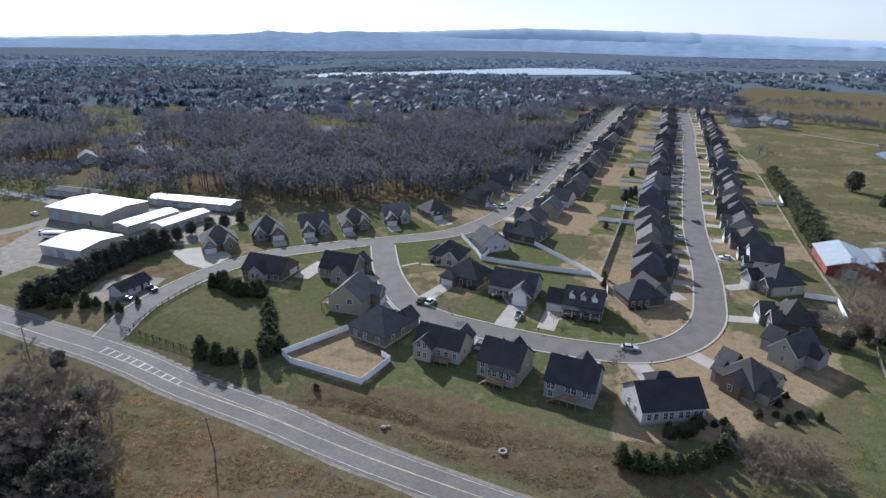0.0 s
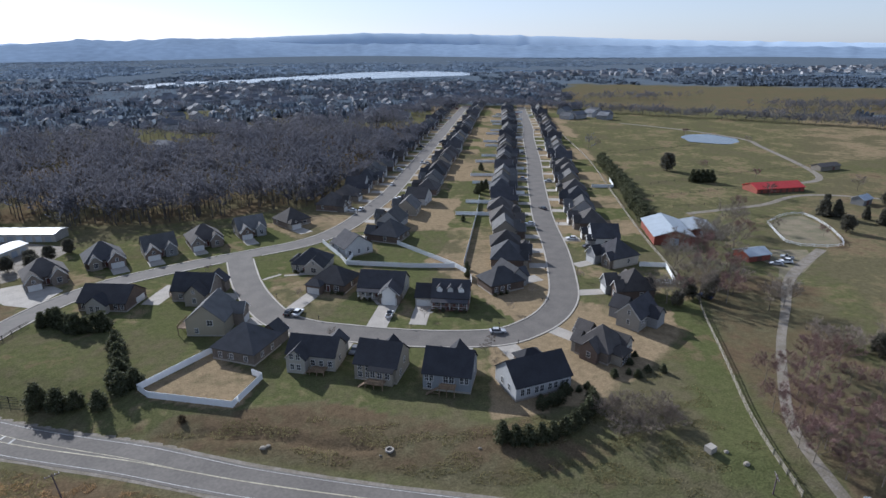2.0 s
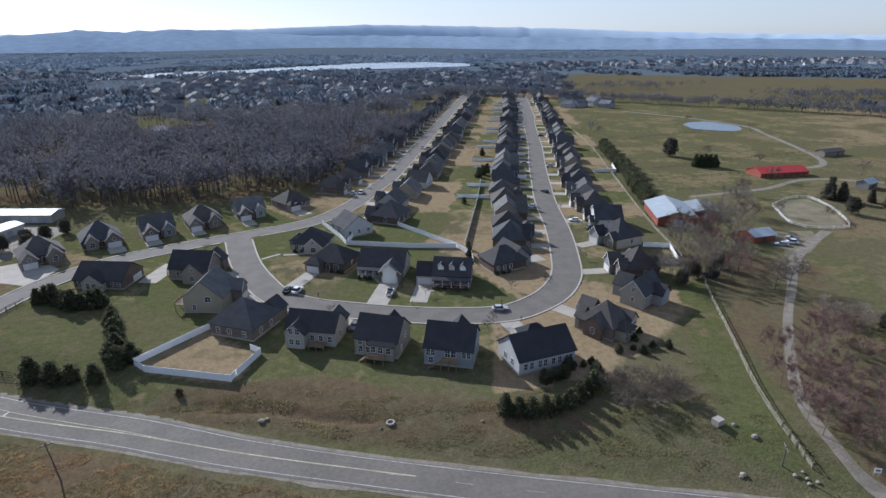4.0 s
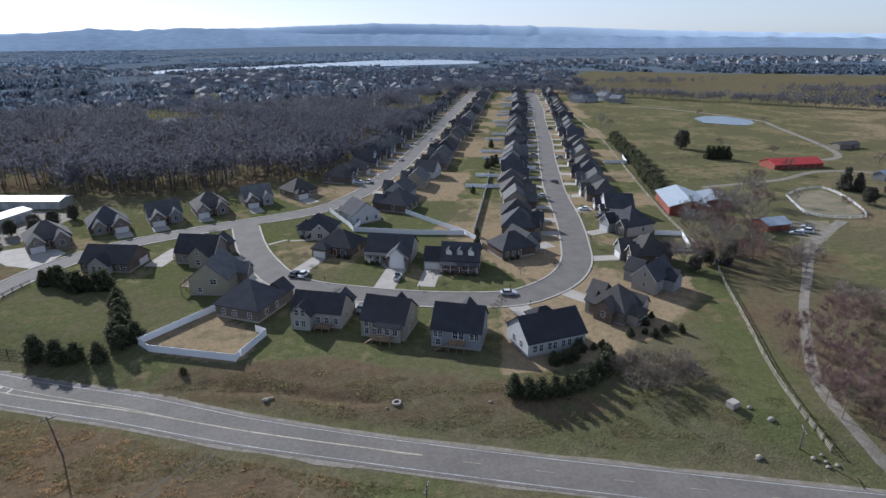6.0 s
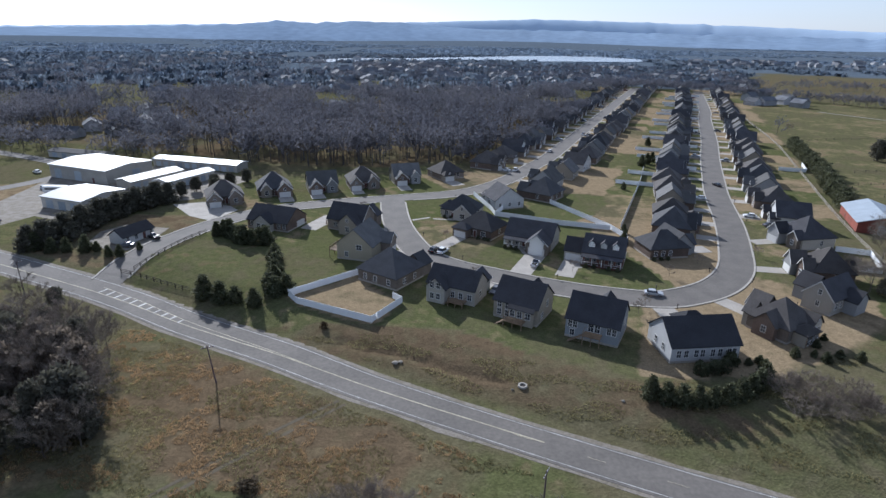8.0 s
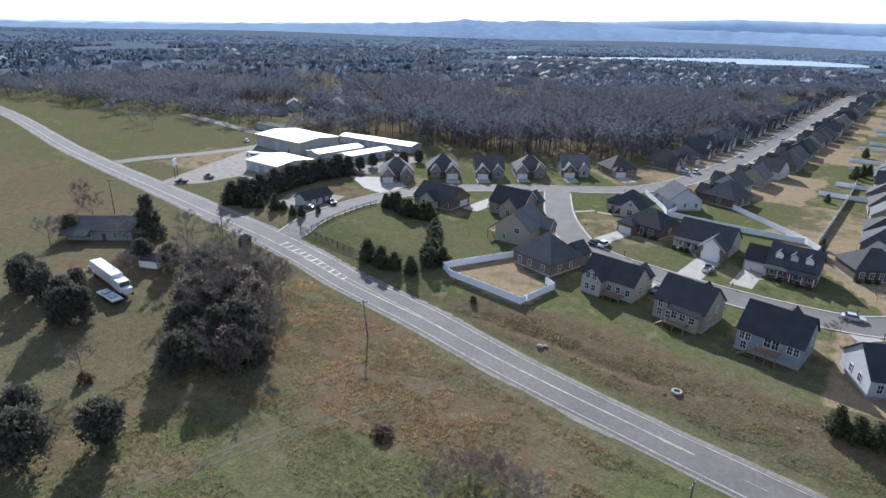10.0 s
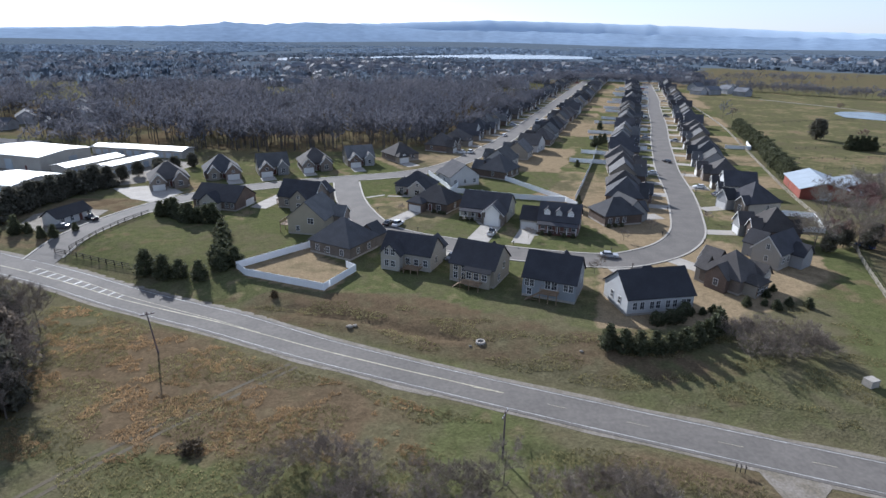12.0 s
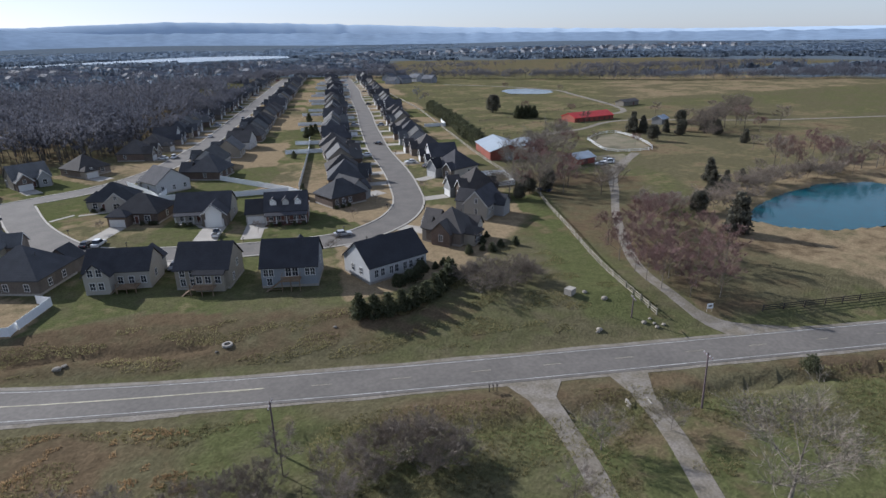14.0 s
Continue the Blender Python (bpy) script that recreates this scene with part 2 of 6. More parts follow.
    return ob


def arrays(name, v, f, mat):
    """A mesh from numpy arrays of vertices and triangles."""
    me = bpy.data.meshes.new(name)
    me.vertices.add(len(v)), me.loops.add(f.size), me.polygons.add(len(f))
    me.vertices.foreach_set("co", np.asarray(v, np.float32).ravel())
    me.loops.foreach_set("vertex_index", np.asarray(f, np.int32).ravel())
    me.polygons.foreach_set("loop_start", np.arange(0, f.size, f.shape[1], dtype=np.int32))
    me.polygons.foreach_set("loop_total", np.full(len(f), f.shape[1], np.int32))
    me.update(calc_edges=True)
    me.materials.append(mat)
    return me


def smooth(points, step=3.0):
    """A rounded line through the points."""
    p = [np.array(q, float) for q in points]
    p = [2 * p[0] - p[1]] + p + [2 * p[-1] - p[-2]]
    out = []
    for a, b, c, d in zip(p, p[1:], p[2:], p[3:]):
        n = max(2, int(np.linalg.norm(c[:2] - b[:2]) / step))
        for i in range(n):
            t = i / n
            out.append(0.5 * (2 * b + (c - a) * t + (2 * a - 5 * b + 4 * c - d) * t * t + (3 * b - a - 3 * c + d) * t ** 3))
    return np.array(out + [p[-2]])


def normals(line):
    t = np.gradient(line[:, :2], axis=0)
    t /= np.linalg.norm(t, axis=1)[:, None]
    return np.stack([-t[:, 1], t[:, 0]], 1)


def strip(line, left, right, top, bottom, name, mat, label, category, kind="structure", holes=None):
    """A band along a line between two offsets (left positive), with sides down to the ground."""
    n = normals(line)
    left, right = np.broadcast_to(left, len(line)), np.broadcast_to(right, len(line))
    a, b = line[:, :2] + n * left[:, None], line[:, :2] + n * right[:, None]
    s = Shape()
    k = len(line)
    pts = [(*a[i], top) for i in range(k)] + [(*b[i], top) for i in range(k)] + [(*a[i], bottom) for i in range(k)] + [(*b[i], bottom) for i in range(k)]
    f = []
    for i in range(k - 1):
        if holes is not None and holes(0.5 * (a[i] + a[i + 1] + b[i] + b[i + 1]) / 2):
            continue
        f += [(k + i, k + i + 1, i + 1, i), (i, i + 1, 2 * k + i + 1, 2 * k + i), (3 * k + i, 3 * k + i + 1, k + i + 1, k + i)]
    s.add(pts, f)
    me = bpy.data.meshes.new(name)
    me.from_pydata(s.v, [], s.f)
    me.materials.append(mat)
    return tagged(new(name, me), label, category, "", kind)


def inside(poly, x, y):
    hit = np.zeros(np.shape(x), bool)
    for (x0, y0), (x1, y1) in zip(poly, poly[1:] + poly[:1]):
        hit ^= ((y0 > y) != (y1 > y)) & (x < (x1 - x0) * (y - y0) / (y1 - y0 + 1e-9) + x0)
    return hit

# ---- plan ----
MAIN = smooth([(-480, 281), (-370, 238.5), (-258, 188.5), (-163.9, 152.7), (-98.3, 127.5), (-65.3, 111.8), (-41.3, 101.6), (-22.8, 92.7), (-4.6, 84.8), (12.8, 77.9), (29.7, 71.5), (60.1, 60.5), (84.1, 52), (109, 43.1), (170, 21.6), (300, -23.9)], 2)
AVENUE = smooth([(-98, 130), (-101, 150), (-98.5, 166), (-93.5, 180), (-88, 190), (-77, 202.5), (-61, 211.5), (-44, 219.5), (-30, 225), (-14, 232), (-2, 242), (10, 260), (23.5, 290), (34.2, 315), (57.6, 385), (94, 494), (150, 663), (187, 771)], 4)
LOOP = smooth([(-36.5, 220), (-31, 194), (-25, 176), (-18, 162), (-9, 154), (1, 149.3), (13, 144.3), (28, 139.8), (43.5, 137.6), (53, 140.3), (63.5, 147.5), (72.5, 159.5), (79, 176), (88, 205), (98, 245), (109, 281), (123, 325), (137, 366), (148, 400), (176, 490), (197, 552), (253, 741)], 3)
FARM_LANE = smooth([(92.4, 49.4), (90.3, 52.9), (87.8, 57.8), (87.3, 63), (90, 72), (94, 84), (101.5, 95.7), (119.3, 118), (137, 137), (154, 155.6), (171, 168.6), (192, 182)], 3)
LANE_A = smooth([(48.3, 63), (46, 56.5), (44.6, 50), (42.6, 43), (39.9, 36), (36, 27), (30.5, 10)], 2)
LANE_B = smooth([(62.6, 58), (60.4, 52.5), (58.3, 47.2), (55.8, 41), (52.7, 35), (49, 28), (39, 8)], 2)
SIDE_ROAD = smooth([(-222, 172), (-215, 190), (-200, 212), (-190, 240), (-205, 262), (-300, 300)], 4)

# near houses: x, y, angle of the front's normal from -Y (degrees), width, depth, eave, tint of the lot (0 tan .. 1 green)
SUBDIVISION = [(-125, 232), (-104, 196), (-84, 150), (-50, 112), (-15, 113), (5, 106), (35, 99), (60, 104), (75, 112), (95, 130), (115, 150), (126, 195), (150, 270), (190, 390), (300, 760), (150, 790), (60, 440), (4, 310), (-25, 266), (-90, 248)]
WOODS_AREA = [(-330, 330), (-165, 298), (-125, 281), (-88, 272), (-52, 278), (-25, 288), (0, 310), (17, 352), (45, 420), (78, 520), (72, 600), (-60, 570), (-190, 520), (-330, 470)]
YARD = [(-48.6, 129.2), (-34.3, 144.5), (-19.7, 127.9), (-24.8, 115.6), (-44.3, 124.0)]
FAR_FIELD = [(300, 740), (560, 560), (1100, 560), (1000, 900), (500, 1150), (380, 950)]
POND_EDGE = [(148, 96), (150, 87), (158, 79.5), (172, 75), (192, 74), (212, 79), (224, 90), (222, 103), (205, 110), (180, 108), (160, 103)]
POND_FAR = [(300, 437), (312, 468), (337, 473), (350, 462), (349, 441), (338, 425), (322, 419)]
LAKE_EDGE = [(-420, 1170), (-330, 1390), (-190, 1470), (-40, 1620), (186, 1800), (330, 1790), (400, 1680), (430, 1580), (330, 1500), (220, 1470), (60, 1410), (-150, 1320)]


def lot(x, y, ang, w, d, eave, tint):
    return dict(x=x, y=y, ang=ang, w=w, d=d, eave=eave, tint=tint)


NEAR = dict(
    fence_house=lot(-24.8, 143.5, 150, 13, 12, 4.0, 0.7),
    cross_gable=lot(-6.5, 134, 158, 13, 10, 4.6, 0.75),
    deck_house=lot(10, 126.2, 154, 11, 10, 4.6, 0.75),
    tall_back=lot(26, 118.5, 157, 11.3, 10, 4.6, 0.65),
    low_white=lot(45.3, 113, 191, 15, 10.5, 4.2, 0.05),
    porch_house=lot(68.3, 123.8, 215, 11, 12, 4.2, 0.05),
    white_gable=lot(86.6, 138.2, 305, 8.4, 12, 4.6, 0.25),
    east_a=lot(95.5, 157.5, 265, 11, 12, 4.5, 0.7),
    east_b=lot(104.5, 186.5, 285, 12, 12, 4.5, 0.6),
    corner_light=lot(-8, 204, 340, 12, 11, 4.0, 0.9),
    brick_low=lot(-0.5, 184.5, 330, 13, 11, 3.6, 0.55),
    garage_house=lot(15.3, 175.5, 340, 15, 12, 3.8, 0.85),
    dormer_house=lot(33.5, 164.5, 342, 17, 10, 3.8, 0.8),
    corner_brick=lot(56, 172.5, 15, 15, 11, 3.6, 0.0),
    yellow_deck=lot(-36.2, 160.8, 78, 10, 12, 5.0, 0.8),
    twin_gable=lot(-45.0, 185, 74, 13, 12, 4.4, 0.8),
    long_dark=lot(-70.8, 184, 165, 18, 12, 3.6, 0.75),
    park_a=lot(-101, 210.5, 30, 14, 13, 4.2, 0.6),
    park_b=lot(-86.5, 225, 26, 13, 13, 4.2, 0.75),
    park_c=lot(-68.5, 232.5, 24, 12, 12, 4.2, 0.7),
    park_d=lot(-53, 241.5, 22, 12, 12, 4.2, 0.85),
    park_e=lot(-36, 252, 22, 14, 11, 4.4, 0.85),
    park_f=lot(-18.5, 263, 35, 14, 10, 4.0, 0.3),
    inner_a=lot(7, 219, 205, 12, 12, 4.2, 0.8),
    inner_b=lot(24, 232, 238, 13, 14, 4.2, 0.8),
)
ROWS = []                     # the houses further along the two streets
rng = random.Random(4)
for line, side, off, start, end, gap in ((AVENUE, 1, 20, 275, 765, 17), (AVENUE, -1, 20, 258, 765, 17), (LOOP, 1, 20, 188, 735, 16), (LOOP, -1, 20, 212, 735, 21)):
    n, gone = normals(line), 999
    for i in range(1, len(line)):
        gone += np.linalg.norm(line[i] - line[i - 1])
        if not start < line[i][1] < end or gone < gap or line is LOOP and line[i][0] < 60:
            continue
        gone = 0
        p = line[i] + n[i] * side * (off + rng.uniform(-0.8, 0.8))
        face = -n[i] * side                                    # towards the street
        ang = math.degrees(math.atan2(face[0], -face[1])) + rng.uniform(-3, 3)
        ROWS.append(lot(p[0], p[1], ang, 12, 11, 4.2, rng.choice((0.0, 0.1, 0.3, 0.55, 0.7, 0.8))))
ALL_LOTS = list(NEAR.values()) + ROWS


# ---- ground: one sheet to the horizon ----
def axis(lo, hi, fine, a, b, grow=1.12):
    mid = list(np.arange(lo, hi, fine))
    up, down, s = [hi], [lo], fine
    while up[-1] < b:
        s *= grow
        up.append(up[-1] + s)
    s = fine
    while down[-1] > a:
        s *= grow
        down.append(down[-1] - s)
    return np.array(down[:0:-1] + mid + up)


gx, gy = axis(-150, 240, 1.5, -4700, 4700), axis(15, 300, 1.5, -900, 4700, 1.045)
X, Y = np.meshgrid(gx, gy)
R = np.hypot(X, Y)
Z = np.zeros_like(X)


def dent(line, width, depth):
    global Z
    d = np.full(X.shape, 1e9)
    for p in line:
        d = np.minimum(d, np.hypot(X - p[0], Y - p[1]))
    Z = np.minimum(Z, -depth * np.clip(1 - d / width, 0, 1))


dent(smooth([(61, 46.6), (72, 45), (84, 42), (100, 36), (130, 25)], 1), 2.1, 1.9)
dent(smooth([(56, 49.8), (50, 51.2), (46.5, 52)], 1), 2.2, 1.4)
dent(smooth([(41, 54), (32, 56), (24, 59.5), (14, 64)], 1), 2.2, 1.2)
dent(smooth([(-30, 108), (-15, 104), (-5, 99), (4, 97)], 1), 2.2, 0.9)
Z[inside(POND_EDGE, X, Y)] = -0.8
Z[inside(POND_FAR, X, Y)] = -0.8
Z[inside(LAKE_EDGE, X, Y)] = -2.0
roll = np.clip((R - 2300) / 2000, 0, 1)
Z += roll * 22 * (0.5 + 0.5 * np.sin(X / 410 + 1.3) * np.cos(Y / 530))

cover = np.zeros((*X.shape, 4), np.float32)      # red: green grass, green: straw-coloured grass, blue: bare earth and leaf litter
cover[..., 3] = 1
sub = inside(SUBDIVISION, X, Y)
best, tint = np.full(X.shape, 1e9), np.zeros(X.shape)
for h in ALL_LOTS:
    d = np.hypot(X - h["x"], Y - h["y"])
    tint = np.where(d < best, h["tint"], tint)
    best = np.minimum(best, d)
cover[..., 0] = np.where(sub, tint, 0.42)
cover[..., 1] = np.where(sub, 1 - tint, 0.08)


def land(poly, g, s, b):
    k = inside(poly, X, Y)
    cover[k, 0], cover[k, 1], cover[k, 2] = g, s, b


land([(-420, 175), (-230, 168), (-99, 116), (-40, 90), (0, 77), (0, 50), (-60, 20), (-420, 20)], 0.25, 0.25, 0.35)        # rough field
land([(-66, 104), (-20, 85), (-2, 77), (-18, 62), (-45, 62), (-72, 80)], 0.0, 0.3, 0.75)
land([(-62, 66), (-20, 64), (0, 60), (10, 20), (-80, 20)], 0.62, 0.15, 0.2)
land([(0, 76), (45, 60), (110, 36), (110, 0), (0, 0)], 0.7, 0.05, 0.15)
land([(14, 71.5), (45, 60.5), (72, 51.5), (100, 41.8), (130, 31), (130, 26), (100, 37), (72, 46), (46, 53), (24, 60.5)], 0.12, 0.1, 0.62)   # bank above the ditch
land([(-75, 118), (-20, 97), (30, 80), (82, 62), (88, 80), (110, 130), (95, 128), (62, 103), (30, 101), (0, 108), (-48, 113)], 0.5, 0.1, 0.3)   # verge
land([(-38, 116), (-20, 116), (-6, 117), (8, 109), (30, 100), (38, 90), (24, 84), (-10, 96), (-42, 109)], 0.18, 0.18, 0.6)
land([(-102, 140), (-60, 122), (-48, 132), (-40, 150), (-60, 166), (-90, 165)], 0.6, 0.15, 0.2)
land(YARD, 0.0, 0.9, 0.15)
land([(68, 70), (79, 66), (88, 88), (98, 111), (112, 143), (105, 150), (92, 122), (80, 96)], 0.9, 0.0, 0.05)      # greener strip along the farm fence
land([(-38, 112), (-5, 98), (30, 84), (34, 80), (28, 80), (-6, 92), (-40, 105)], 0.3, 0.1, 0.55)
land(WOODS_AREA, 0.1, 0.0, 0.5)
land([(-30, 280), (-5, 300), (18, 340), (45, 410), (80, 515), (95, 570), (70, 600), (20, 440), (-20, 330)], 0.15, 0.0, 0.5)       # litter behind the west lots
land([(90, 60), (130, 60), (135, 110), (160, 150), (130, 180), (118, 150), (98, 110)], 0.3, 0.2, 0.5)       # under the farm trees
land([(130, 40), (330, 40), (330, 120), (210, 130), (160, 125), (128, 92)], 0.1, 0.7, 0.3)
land([(160, 125), (330, 120), (420, 250), (300, 320), (200, 200)], 0.35, 0.35, 0.25)
land([(140, 215), (200, 215), (420, 380), (520, 560), (330, 660), (285, 690), (205, 420)], 0.55, 0.3, 0.1)
land([(330, 340), (700, 300), (900, 500), (520, 560)], 0.35, 0.5, 0.1)
land(FAR_FIELD, 0.15, 0.25, 0.35)
land([(-215, 195), (-190, 236), (-165, 236), (-150, 190), (-180, 178)], 0.3, 0.6, 0.1)
land([(-135, 150), (-108, 140), (-95, 165), (-100, 190), (-125, 188)], 0.1, 0.45, 0.5)
for _ in range(3):                               # soft borders between the kinds of cover
    soft = cover.copy()
    soft[1:-1, 1:-1] = (cover[1:-1, 1:-1] * 2 + cover[:-2, 1:-1] + cover[2:, 1:-1] + cover[1:-1, :-2] + cover[1:-1, 2:]) / 6
    cover = np.where(sub[..., None], cover, soft)
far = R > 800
cover[far & (cover[..., 1] < 0.5) & ~inside(FAR_FIELD, X, Y)] = (0.1, 0.15, 0.3, 0)        # no alpha: distant leafless country, tinted blue-grey for haze

idx = np.arange(X.size).reshape(X.shape)
quads = np.stack([idx[:-1, :-1], idx[:-1, 1:], idx[1:, 1:], idx[1:, :-1]], -1).reshape(-1, 4)
GROUND = bpy.data.materials.new("ground_cover")
GROUND.use_nodes = True
nt = GROUND.node_tree
N, L = nt.nodes, nt.links
geo, att = N.new("ShaderNodeNewGeometry"), N.new("ShaderNodeVertexColor")
att.layer_name = "cover"
sepc = N.new("ShaderNodeSeparateColor")
L.new(att.outputs["Color"], sepc.inputs[0])


def gnoise(scale, detail=5):
    t = N.new("ShaderNodeTexNoise")
    t.inputs["Scale"].default_value, t.inputs["Detail"].default_value = scale, detail
    L.new(geo.outputs["Position"], t.inputs["Vector"])
    return t.outputs["Fac"]


def gmix(a, b, fac, kind="MIX"):
    m = N.new("ShaderNodeMix")
    m.data_type, m.blend_type = "RGBA", kind
    for s, v in (("A", a), ("B", b), ("Factor", fac)):
        if isinstance(v, tuple):
            m.inputs[s].default_value = (*v, 1)
        elif isinstance(v, float):
            m.inputs[s].default_value = v
        else:
            L.new(v, m.inputs[s])
    return m.outputs["Result"]


def grange(v, a, b, c, d):
    m = N.new("ShaderNodeMapRange")
    for s, k in (("From Min", a), ("From Max", b), ("To Min", c), ("To Max", d)):
        m.inputs[s].default_value = k
    L.new(v, m.inputs["Value"])
    return m.outputs["Result"]


def gadd(a, b, op="ADD"):
    m = N.new("ShaderNodeMath")
    m.operation = op
    for i, v in ((0, a), (1, b)):
        if isinstance(v, float):
            m.inputs[i].default_value = v
        else:
            L.new(v, m.inputs[i])
    return m.outputs[0]


patch, mid, fine = gnoise(0.035), gnoise(0.22), gnoise(2.2)
wob = gadd(grange(patch, 0.3, 0.7, -0.4, 0.4), grange(mid, 0.3, 0.7, -0.27, 0.27))
base = gmix((0.125, 0.109, 0.065), (0.098, 0.088, 0.048), mid)
col = gmix(base, gmix((0.075, 0.088, 0.033), (0.108, 0.106, 0.05), mid), grange(gadd(sepc.outputs[0], wob), 0.25, 0.75, 0.0, 1.0))
col = gmix(col, gmix((0.27, 0.205, 0.125), (0.205, 0.157, 0.098), mid), grange(gadd(sepc.outputs[1], wob), 0.3, 0.75, 0.0, 1.0))
col = gmix(col, gmix((0.14, 0.1, 0.06), (0.097, 0.074, 0.047), mid), grange(gadd(sepc.outputs[2], wob), 0.3, 0.75, 0.0, 1.0))
# where alpha is nought, a painted blue-grey haze tint replaces the cover colours
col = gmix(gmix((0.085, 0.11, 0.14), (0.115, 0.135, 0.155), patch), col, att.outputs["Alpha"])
hs = N.new("ShaderNodeHueSaturation")
L.new(col, hs.inputs["Color"])
L.new(gadd(grange(fine, 0.3, 0.7, 0.78, 1.22), grange(gnoise(0.6), 0.3, 0.7, 0.85, 1.15), "MULTIPLY"), hs.inputs["Value"])
gb = N["Principled BSDF"]
L.new(hs.outputs["Color"], gb.inputs["Base Color"])
gb.inputs["Roughness"].default_value, gb.inputs["Specular IOR Level"].default_value = 1.0, 0.0
bp = N.new("ShaderNodeBump")
bp.inputs["Strength"].default_value, bp.inputs["Distance"].default_value = 0.9, 0.17
L.new(fine, bp.inputs["Height"])
L.new(bp.outputs["Normal"], gb.inputs["Normal"])
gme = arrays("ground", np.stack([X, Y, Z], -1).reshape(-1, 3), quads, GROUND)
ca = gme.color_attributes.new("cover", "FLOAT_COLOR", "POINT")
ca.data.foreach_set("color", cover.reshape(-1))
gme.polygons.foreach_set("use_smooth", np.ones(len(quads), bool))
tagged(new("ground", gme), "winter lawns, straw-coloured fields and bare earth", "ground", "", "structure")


def sheet(name, poly, z, mat, label, category, kind="structure", thick=0.06):
    s = Shape().prism(poly, "z", z - thick, z)
    return tagged(part(name, s, mat), label, category, "", kind)


sheet("pond", [tuple(p) for p in smooth(POND_EDGE + POND_EDGE[:1], 4)[:-1]], -0.25, POND, "blue-green farm pond with grassy banks", "pond")
sheet("pond", [tuple(p) for p in smooth(POND_FAR + POND_FAR[:1], 4)[:-1]], -0.2, PALE_POND, "small pale pond in the pasture", "pond")
sheet("lake", [tuple(p) for p in smooth(LAKE_EDGE + LAKE_EDGE[:1], 40)[:-1]], 0.6, LAKE, "bright distant lake beyond the housing estate", "lake", thick=3.0)

# ---- roads ----
wide = np.interp(MAIN[:, 0], [-200, -140, -40, -22, 0], [4.0, 5.0, 4.8, 4.0, 3.7])
wide_l = np.interp(MAIN[:, 0], [-200, -140, -30, 0], [4.2, 5.1, 4.7, 3.9])
ragged = np.array([0.35 * noise.noise((p[0] * 0.11, p[1] * 0.11, s)) for s in (0.0, 9.0) for p in MAIN]).reshape(2, -1)
strip(MAIN, wide + 0.9 + ragged[0], -wide_l - 0.8 + ragged[1], 0.03, -0.3, "road_shoulder", GRAVEL, "pale gravel shoulder of the highway", "shoulder")
strip(MAIN, wide, -wide_l, 0.07, -0.3, "road", ASPHALT, "worn grey asphalt highway with painted lines", "road")


strip(AVENUE, 4.3, -4.3, 0.05, -0.3, "road", STREET, "smooth grey residential street", "road")
strip(LOOP, 4.6, -4.6, 0.055, -0.3, "road", STREET, "curving grey residential street", "road")
for k, (line, w) in enumerate(((AVENUE, 4.3), (LOOP, 4.6))):
    for s in (1, -1):
        def gap(p, k=k, s=s):
            return (k == 0 and s == -1 and np.hypot(p[0] + 35, p[1] - 218) < 8) or (k == 1 and np.hypot(p[0] + 36.5, p[1] - 222) < 7.5) or np.hypot(p[0] + 98, p[1] - 128) < 9
        strip(line, s * w + 0.55 * max(s, 0), s * w - 0.55 * max(-s, 0), 0.16, -0.2, "kerb", KERB, "pale concrete kerb and gutter", "kerb", holes=gap)
lane_w = np.interp(np.arange(len(FARM_LANE)), [0, 2, 4, 7, 30, 45], [6.0, 4.5, 2.4, 1.3, 1.2, 1.9])
strip(FARM_LANE, lane_w, -lane_w, 0.045, -0.2, "farm_lane", GRAVEL, "pale gravel farm lane", "lane")
strip(LANE_A, np.interp(np.arange(len(LANE_A)), [0, 1, 3, 6], [6.6, 4.6, 2.1, 1.5]), -np.interp(np.arange(len(LANE_A)), [0, 1, 3, 6], [6.6, 4.6, 2.1, 1.5]), 0.038, -0.9, "driveway", GRAVEL, "worn pale driveway off the highway", "driveway")
strip(LANE_B, np.interp(np.arange(len(LANE_B)), [0, 1, 3], [5.2, 3.1, 1.5]), -np.interp(np.arange(len(LANE_B)), [0, 1, 3], [5.2, 3.1, 1.5]), 0.042, -0.9, "driveway", GRAVEL, "gravel driveway with wheel tracks", "driveway")
strip(SIDE_ROAD, 3.5, -3.5, 0.05, -0.2, "road", STREET, "side road off the highway", "road")


def dashes(line, off, width, on, off_len, lo, hi, mat, label):
    n, s, run = normals(line), Shape(), 0.0
    for i in range(len(line) - 1):
        if lo < line[i][0] < hi:
            d = np.linalg.norm(line[i + 1] - line[i])
            if off_len == 0 or run % (on + off_len) < on:
                o0, o1 = (np.interp(line[i][0], *off), np.interp(line[i + 1][0], *off)) if isinstance(off, tuple) else (off, off)
                a, b = line[i] + n[i] * o0, line[i + 1] + n[i + 1] * o1
                w0, w1 = n[i] * width / 2, n[i + 1] * width / 2
                s.add([(*(a - w0), 0.1), (*(b - w1), 0.1), (*(b + w1), 0.1), (*(a + w0), 0.1)], [(0, 1, 2, 3)])
            run += d
    tagged(part("road_marking", s, mat), label, "road marking", "", "structure")


FINE = smooth(MAIN[::6], 1.0)
dashes(FINE, ([-200, -140, -40, -22, 0], [3.5, 4.3, 4.0, 3.4, 3.25]), 0.13, 1, 0, -400, 300, PAINT_W, "white edge line")
dashes(FINE, ([-200, -140, -30, 0], [-3.6, -4.5, -4.0, -3.3]), 0.13, 1, 0, -400, 300, PAINT_W, "white edge line")
